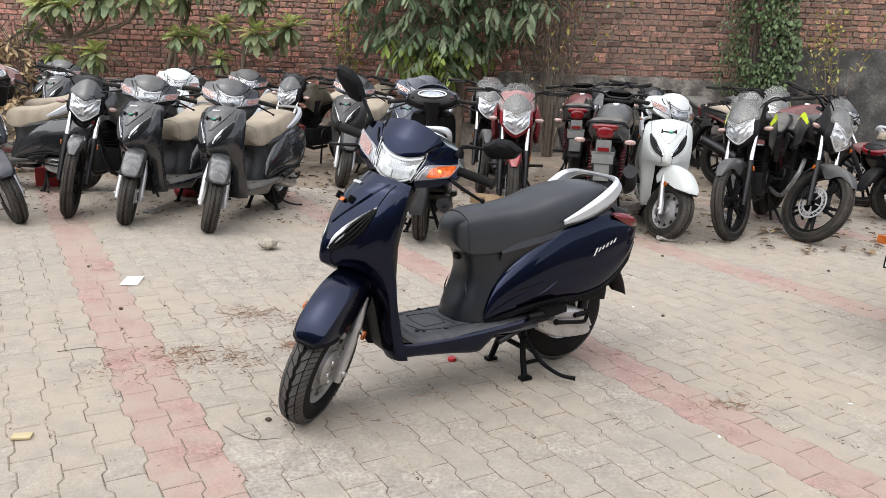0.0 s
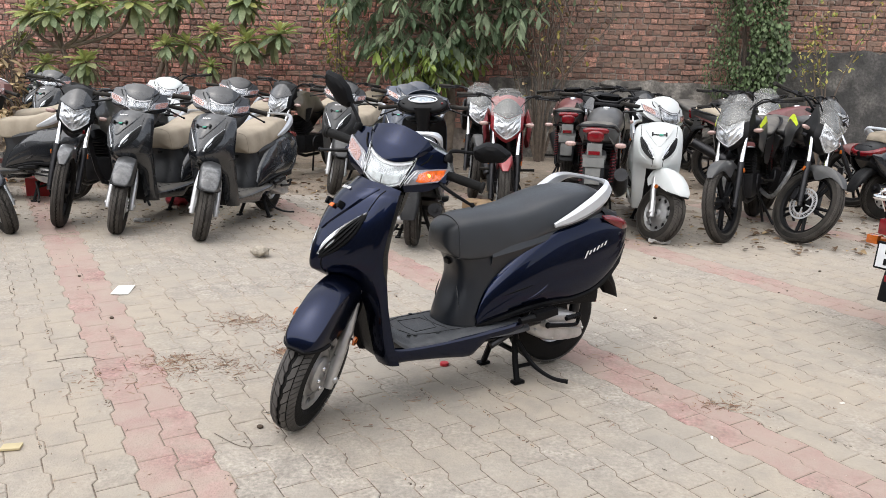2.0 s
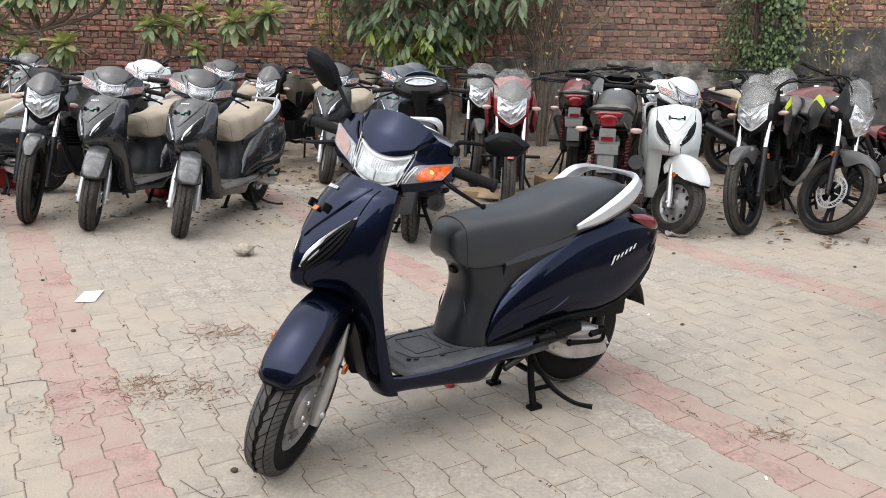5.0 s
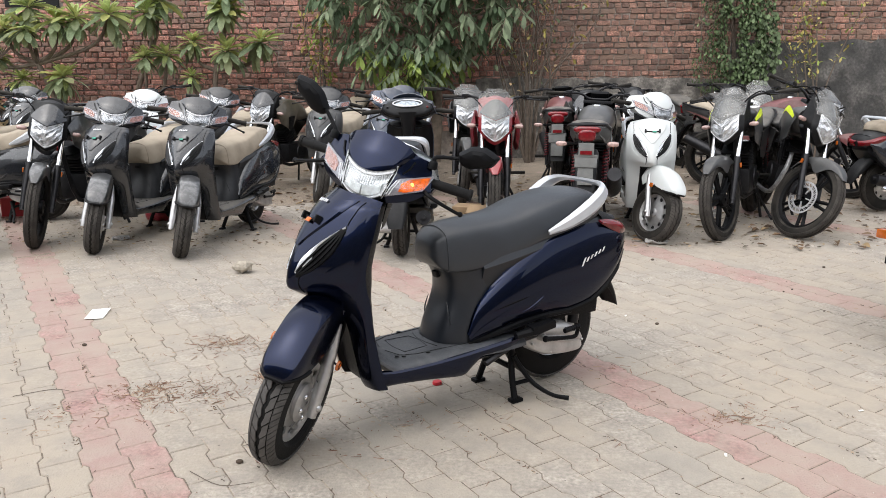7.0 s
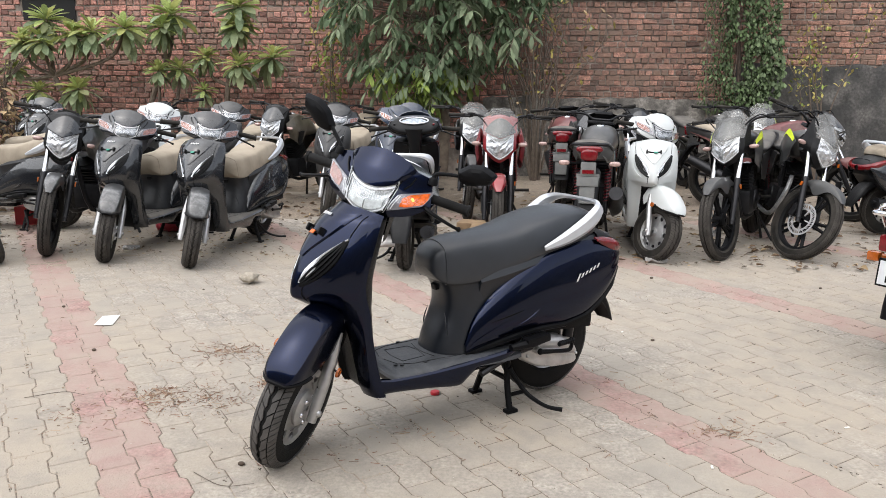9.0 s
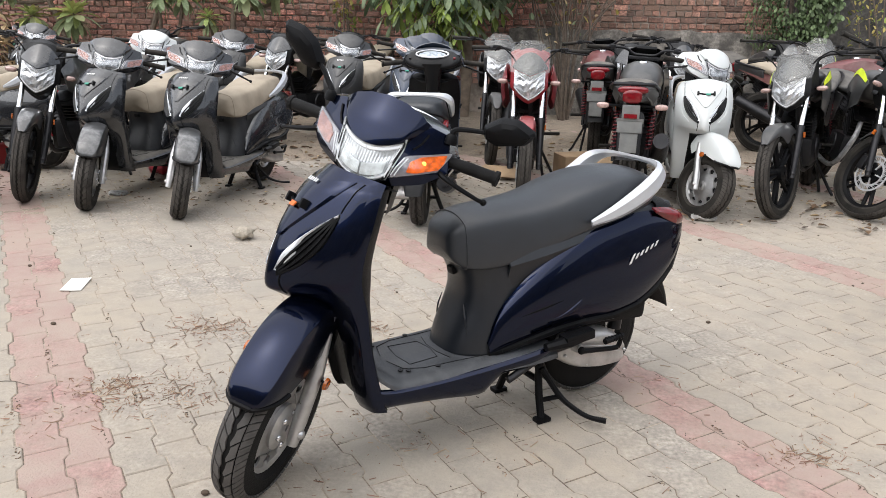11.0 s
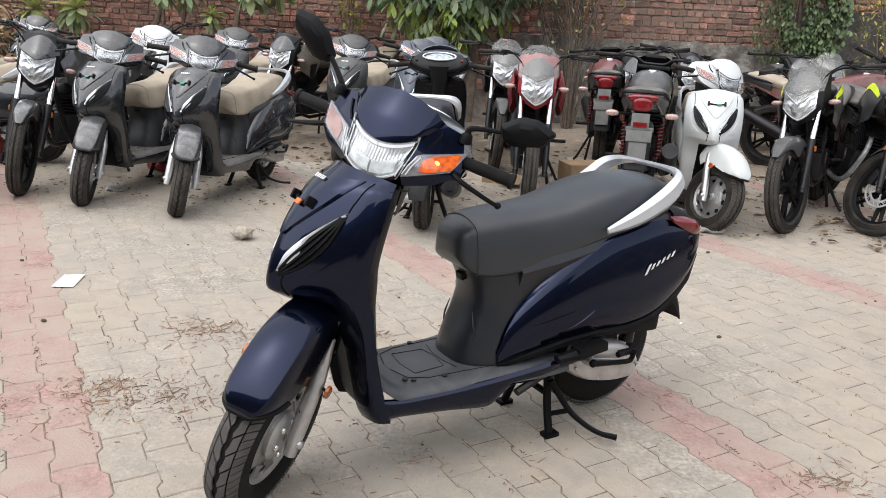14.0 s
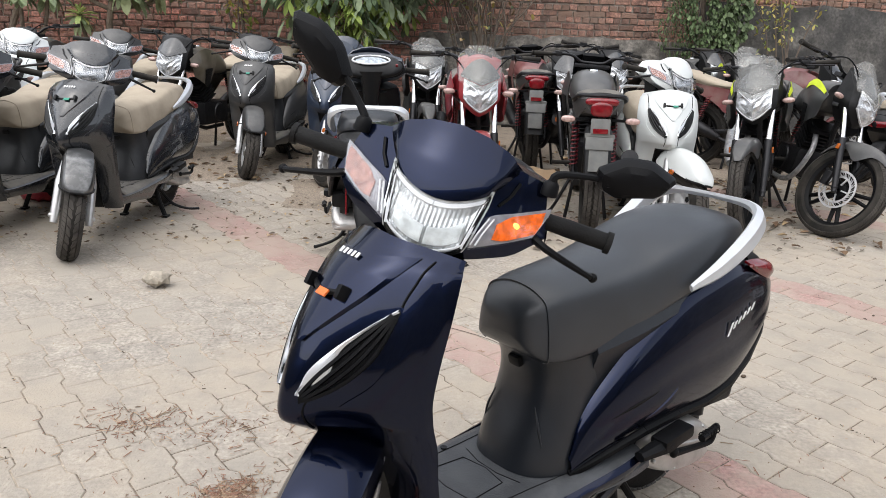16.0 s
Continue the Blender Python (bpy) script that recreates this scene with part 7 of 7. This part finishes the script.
def twiggy(name, base, n, H, spread, leaves, mats, label, seed, lw=0.05, bend=0.25, first=0.35):
    rng = random.Random(seed)
    root = new(name)
    root.matrix_basis = pose(*base)
    tagged(root, label, "shrub", "shrubs along the wall")
    w, g = Geo(), Geo()
    for k in range(n):
        a = rng.uniform(0, 2 * math.pi)
        r = spread * rng.uniform(0.2, 1)
        h = H * rng.uniform(0.7, 1.05)
        P = [(0.05 * math.cos(a), 0.05 * math.sin(a), 0), (0.25 * r * math.cos(a) + bend * rng.uniform(-0.3, 0.3), 0.25 * r * math.sin(a), h * 0.4),
             (0.7 * r * math.cos(a) + bend * rng.uniform(-0.4, 0.4), 0.4 * r * math.sin(a), h * 0.75), (r * math.cos(a), 0.5 * r * math.sin(a), h)]
        C = cr(P, 6)
        w.tube(C, np.linspace(0.014, 0.003, len(C)), 5)
        for q in range(leaves):
            t = rng.uniform(first, 1)
            p = C[int(t * (len(C) - 1))] + np.array([rng.uniform(-0.12, 0.12), rng.uniform(-0.1, 0.1), rng.uniform(-0.08, 0.08)])
            b = rng.uniform(0, 2 * math.pi)
            leaf(g, p, (math.cos(b), math.sin(b), rng.uniform(-1.0, 0.3)), lw * rng.uniform(1.0, 1.8), lw * 0.8, rng.randrange(len(mats)), 0.4, rng.uniform(-0.8, 0.8))
    part("stem", w, TWIG, root, "thin bare grey stems")
    part("foliage", g, mats, root, "sparse small leaves")


twiggy("shrub", (0.90, 10.45, 0), 22, 2.9, 0.85, 12, [LEAF_YELLOW, LEAF_GREY, LEAF_DRY], "twiggy shrub with bare stems and yellowing leaves", 3, 0.05, bend=0.6, first=0.4)
twiggy("shrub", (4.55, 10.55, 0), 6, 2.4, 0.75, 38, [LEAF_YELLOW, LEAF_YELLOW, LEAF_FRESH], "small sapling with sparse yellow leaves", 8, 0.038, first=0.5)
twiggy("shrub", (-1.82, 10.7, 0), 4, 2.7, 0.25, 55, [LEAF_FRESH, LEAF_YELLOW], "thin weed with yellow-green leaves", 12, 0.05, first=0.4)

vine = new("creeper")
vine.matrix_basis = pose(3.6, 10.75, 0)
tagged(vine, "green creeper climbing a thin pole by the wall", "creeper")
w, g = Geo(), Geo()
rng = random.Random(9)
w.tube([(-0.1, 0, 0), (-0.06, 0.02, 1.2), (-0.16, 0, 2.2), (-0.3, 0, 3.2)], [0.03, 0.026, 0.022, 0.018], 7, k=4)
for k in range(4200):
    z = 1.0 + 2.2 * rng.random()
    half = float(np.interp(z, (0.85, 1.2, 1.6, 2.0, 2.4, 3.2), (0.30, 0.40, 0.40, 0.34, 0.36, 0.30)))
    mid = float(np.interp(z, (0.85, 1.3, 2.0, 3.2), (-0.12, 0.02, -0.02, -0.15)))
    x = mid + half * max(-1.5, min(1.0, rng.gauss(0.05, 0.6)))
    if noise.noise((x * 5.0, z * 2.2, 3.0)) < (-0.02 if x < mid - 0.08 else -0.6):
        continue
    a = rng.uniform(0, 2 * math.pi)
    big = x > 0.05 and z < 1.9
    L = rng.uniform(0.028, 0.048) * (1.3 if big else 1)
    leaf(g, (x, -0.05 - 0.2 * rng.random(), z), (0.5 * math.cos(a), -0.5, -0.8), L, L * 0.85, 0 if big and rng.random() < 0.7 else rng.choice((0, 1, 1)), 0.3, rng.uniform(-0.7, 0.7))
for k in range(1500):
    z = 0.9 + 1.9 * rng.random()
    x = -0.22 - 0.42 * rng.random() ** 1.6 * (0.5 + 0.5 * math.sin(3.1 * z + 1.0) ** 2)
    a = rng.uniform(0, 2 * math.pi)
    L = rng.uniform(0.022, 0.04)
    leaf(g, (x, -0.04 - 0.12 * rng.random(), z), (0.6 * math.cos(a), -0.4, -0.9), L, L * 0.5, 1, 0.4, rng.uniform(-0.9, 0.9))
for k in range(14):
    x = rng.uniform(-0.55, 0.25)
    part("stem", Geo().tube([(x, -0.08, 0.7), (x + rng.uniform(-0.1, 0.1), -0.1, 1.5), (x + rng.uniform(-0.15, 0.15), -0.1, 2.8)], 0.005, 4, k=3), TWIG, vine)
part("pole", w, TWIG, vine, "thin grey pole")
part("foliage", g, [leaf_mat("creeper_leaves", (0.105, 0.145, 0.07), 0.5), leaf_mat("creeper_leaves_dark", (0.055, 0.085, 0.032), 0.5)], vine, "small heart-shaped leaves")

# dry brush heap in the corner and litter
g, rng = Geo(), random.Random(31)
for k in range(900):
    r, a = rng.random() ** 0.5, rng.uniform(0, 2 * math.pi)
    x, y = -6.4 + 0.95 * r * math.cos(a), 10.2 + 0.6 * r * math.sin(a)
    z = 1.45 * (1 - r * r) * rng.random() ** 0.4
    b = rng.uniform(0, 2 * math.pi)
    leaf(g, (x, y, z), (math.cos(b), math.sin(b), rng.uniform(-0.8, 0.4)), rng.uniform(0.08, 0.2), rng.uniform(0.04, 0.09), 0, 0.4, rng.uniform(-1, 1), 0.3)
for k in range(60):
    a = rng.uniform(0, 2 * math.pi)
    g.tube([(-6.4 + 0.9 * math.cos(a), 10.2 + 0.5 * math.sin(a), 0.1), (-6.4 + 0.4 * math.cos(a), 10.2, 1.0), (-6.4 + 0.8 * math.cos(a + 1), 10.1, 1.5)], 0.007, 4, m=1, k=4)
thing("brush_heap", g, [leaf_mat("heaped_dry_leaves", (0.50, 0.385, 0.235)), TWIG], "heap of dry tan leaves and creepers", "dry plants", kind="stuff")
g = Geo()
for k in range(3600):
    x, y = rng.uniform(-6.5, 5.5), min(10.8, 5.6 + abs(rng.gauss(0, 1.6)))
    b = rng.uniform(0, 2 * math.pi)
    L = rng.uniform(0.012, 0.045) + 0.05 * rng.random() * (y > 7.2 or (x > 0.5 and rng.random() < 0.5))
    leaf(g, (x, y, 0.006 + rng.uniform(0, 0.012)), (math.cos(b), math.sin(b), 0.05), L, L * rng.uniform(0.3, 0.6), rng.choice((0, 1, 2, 2)), 0.02, rng.uniform(-0.4, 0.4), 0.35)
thing("leaf_litter", g, [LEAF_DRY, TWIG, leaf_mat("brown_leaves", (0.15, 0.098, 0.06))], "dry leaves scattered on the paving", "leaf litter", kind="stuff")
g = Geo()
for k in range(3000):
    x, y = rng.uniform(-4.5, 3.5), rng.uniform(0.9, 6.6)
    b, L = rng.uniform(0, 2 * math.pi), 0.002 + 0.016 * rng.random() ** 4
    g.tube([(x, y, 0.002), (x + L * math.cos(b), y + L * math.sin(b), 0.004)], rng.uniform(0.0006, 0.0014), 4, m=rng.choice((0, 1, 0, 2, 2, 4)))
for k in range(16):
    x, y = rng.uniform(-2.6, 2.6), rng.uniform(2.0, 6.2)
    r = rng.uniform(0.006, 0.013)
    g.blob((x, y, r * 0.5), (r, r * 0.7, r * 0.6), 5, m=1)
for cx, cy, n, s in ((-1.02, 3.66, 60, 0.09), (-0.80, 3.64, 34, 0.10), (-0.62, 3.30, 120, 0.055), (-1.05, 3.08, 80, 0.08), (-0.88, 3.12, 45, 0.09), (0.55, 3.05, 20, 0.3), (-0.45, 4.3, 30, 0.3), (1.15, 2.95, 30, 0.06), (-0.2, 2.85, 25, 0.2), (-0.35, 3.62, 50, 0.12), (-1.3, 2.9, 18, 0.1)):
    clumps = [(cx + rng.gauss(0, s), cy + rng.gauss(0, s * 0.6), rng.uniform(0.3, 1.3) * s) for k in range(8)]
    for k in range(5 * n):
        u, v, c = rng.choice(clumps)
        x, y, b, L = u + rng.gauss(0, c), v + rng.gauss(0, 0.7 * c), rng.uniform(0, 2 * math.pi), 0.003 + 0.042 * rng.random() ** 3
        g.tube([(x, y, 0.002), (x + L * math.cos(b), y + L * math.sin(b), 0.005)], rng.uniform(0.0006, 0.0017), 3, m=rng.choice((0, 3, 3, 2, 3, 2)))
for k in range(420):
    key, px, py, ph, st, dz, tx, ty = near[int(rng.random() ** 1.3 * min(len(near), 2600))]
    edge = rng.choice((-1, 1))
    start = rng.uniform(-0.5, 0.3)
    for q in range(rng.randint(3, 10)):
        ux = (start + rng.uniform(0, 0.4)) * LP
        uy = edge * WP / 2 + WF(px + ux + LP / 2) + rng.gauss(0, 0.003)
        w = pu * (px + ux) + pn * (py + uy)
        b, L = rng.uniform(0, 2 * math.pi), rng.uniform(0.003, 0.012)
        g.tube([(w.x, w.y, 0.0008), (w.x + L * math.cos(b), w.y + L * math.sin(b), 0.0022)], rng.uniform(0.0008, 0.002), 3, m=rng.choice((0, 1, 1, 2)))
GRIT = mat("dark_grit", (0.085, 0.062, 0.045), 0.9)
STRAW = mat("dry_straw", (0.36, 0.255, 0.17), 0.8)
thing("grit", g, [mat("brown_bits", (0.19, 0.12, 0.08), 0.9), GRIT, STRAW, mat("red_brown_straw", (0.24, 0.130, 0.088), 0.9), mat("pale_chips", (0.5, 0.46, 0.40), 0.9)], "bits of straw, twig and grit on the paving", "litter", kind="stuff")
for pts in ([(-1.62, 3.05), (-1.5, 3.12), (-1.4, 3.1)], [(-0.05, 4.5), (0.2, 4.3), (0.34, 4.05)], [(-0.72, 2.5), (-0.6, 2.42), (-0.5, 2.44)]):
    thing("twig", Geo().tube([(x, y, 0.003) for x, y in pts], [0.0014, 0.0012, 0.0008], 5, k=4), TWIG, "dry twig lying on the paving", "twig", "twigs on the paving")

# ---------------------------------------------------------------- small things on the ground
PAPER = mat("white_paper", (0.78, 0.76, 0.72), 0.8, 0, 0.06, 12, 0.2, 60)
CARD = mat("brown_cardboard", (0.36, 0.25, 0.15), 0.85, 0, 0.2, 8, 0.2, 60)
G = [[(x, y, 0.004 + 0.006 * math.sin(9 * x + 4 * y) ** 2) for y in np.linspace(-0.085, 0.085, 6)] for x in np.linspace(-0.046, 0.046, 5)]
thing("paper_sheet", Geo().sheet(np.array(G)[:, ::-1], 0.0015), PAPER, "white sheet of paper lying on the paving", "paper", m=pose(-1.775, 4.076, 0, 0, 0, 12))
rng = random.Random(2)
g = Geo().blob((0, 0, 0.04), (0.062, 0.045, 0.032), 9)
g.v = [(x + 0.02 * noise.noise((x * 40, y * 40, z * 40)), y + 0.02 * noise.noise((x * 40 + 9, y * 40, z * 40)), max(0.0, z + 0.022 * noise.noise((x * 45, y * 45 + 5, z * 45)))) for x, y, z in g.v]
thing("crumpled_paper", g, mat("old_paper", (0.33, 0.295, 0.24), 0.85, 0, 0.35, 30, 0.3, 80), "crumpled dirty paper ball on the paving", "litter", m=pose(-1.255, 4.92, 0), angle=15)
thing("paper_scrap", Geo().box((0, 0, 0.006), (0.06, 0.04, 0.008), 0.002), mat("yellow_card", (0.5, 0.42, 0.25), 0.8), "small torn scrap of yellowish card", "litter", m=pose(-1.335, 2.335, 0, 0, 0, 15))
thing("bottle_cap", Geo().lathe([(0.001, 0.012), (0.017, 0.012), (0.019, 0.009), (0.019, 0.0), (0.001, 0.0)], (0, 0, 0), 18, axis="z"), mat("red_plastic", (0.55, 0.03, 0.04), 0.4), "red plastic bottle cap on the paving", "bottle cap", m=pose(0.03, 3.215, 0.001))
for x, y, a in ((-0.42, 3.85, 20), (0.95, 4.1, 60), (1.6, 3.0, 15), (1.75, 2.75, -20), (1.0, 2.65, 80)):
    thing("paper_scrap", Geo().box((0, 0, 0.003), (0.020, 0.008, 0.003), 0.0008), PAPER, "tiny white paper scrap on the paving", "litter", "paper scraps", m=pose(x, y, 0, 0, 0, a))


def carton(name, m, s, material, label):
    root = new(name)
    root.matrix_basis = m
    tagged(root, label, "carton")
    part("box", Geo().box((0, 0, s[2] / 2), s, 0.004), material, root)
    part("flap", Geo().box((s[0] * 0.30, -s[1] * 0.5 - 0.05, s[2] * 0.94), (s[0] * 0.6, 0.12, 0.004), 0.001, rot=(25, 0, 0)), material, root)


carton("cardboard_box", pose(0.79, 7.04, 0, 0, 0, 20), (0.34, 0.24, 0.18), CARD, "open brown cardboard box on the ground")
carton("cardboard_box", pose(0.16, 6.97, 0, 0, 0, -15), (0.3, 0.2, 0.06), CARD, "flattened brown cardboard box on the ground")
carton("red_carton", pose(-3.75, 6.85, 0, 0, 0, 5), (0.32, 0.18, 0.16), mat("red_print", (0.4, 0.02, 0.025), 0.6), "red and white printed carton under a scooter")
g = Geo().blob((0, 0, 0.05), (0.12, 0.09, 0.05), 9)
g.v = [(x, y, max(0, z + 0.03 * noise.noise((x * 25, y * 25, z * 25)))) for x, y, z in g.v]
thing("plastic_bag", g, mat("red_bag", (0.42, 0.04, 0.06), 0.4, 0, 0.3, 20), "crumpled red plastic bag under a scooter", "bag", m=pose(-2.45, 6.6, 0), angle=15)
g = Geo().blob((0, 0, 0.02), (0.085, 0.05, 0.02), 9)
g.v = [(x, y, max(0, z + 0.02 * noise.noise((x * 30, y * 30, z * 30)))) for x, y, z in g.v]
thing("plastic_sheet", g, mat("pale_plastic", (0.32, 0.31, 0.295), 0.35, 0, 0.2, 20), "crumpled pale plastic sheet on the paving", "litter", m=pose(1.48, 5.75, 0), angle=15)
g = Geo().blob((0, 0, 0.012), (0.07, 0.04, 0.014), 9)
g.v = [(x, y, max(0, z + 0.02 * noise.noise((x * 40, y * 40, z * 40)))) for x, y, z in g.v]
thing("foil_wrapper", g, mat("silver_foil", (0.55, 0.55, 0.55), 0.3, 0.6, 0.3, 60), "crumpled silver foil wrapper on the paving", "litter", m=pose(-2.45, 5.85, 0), angle=15)

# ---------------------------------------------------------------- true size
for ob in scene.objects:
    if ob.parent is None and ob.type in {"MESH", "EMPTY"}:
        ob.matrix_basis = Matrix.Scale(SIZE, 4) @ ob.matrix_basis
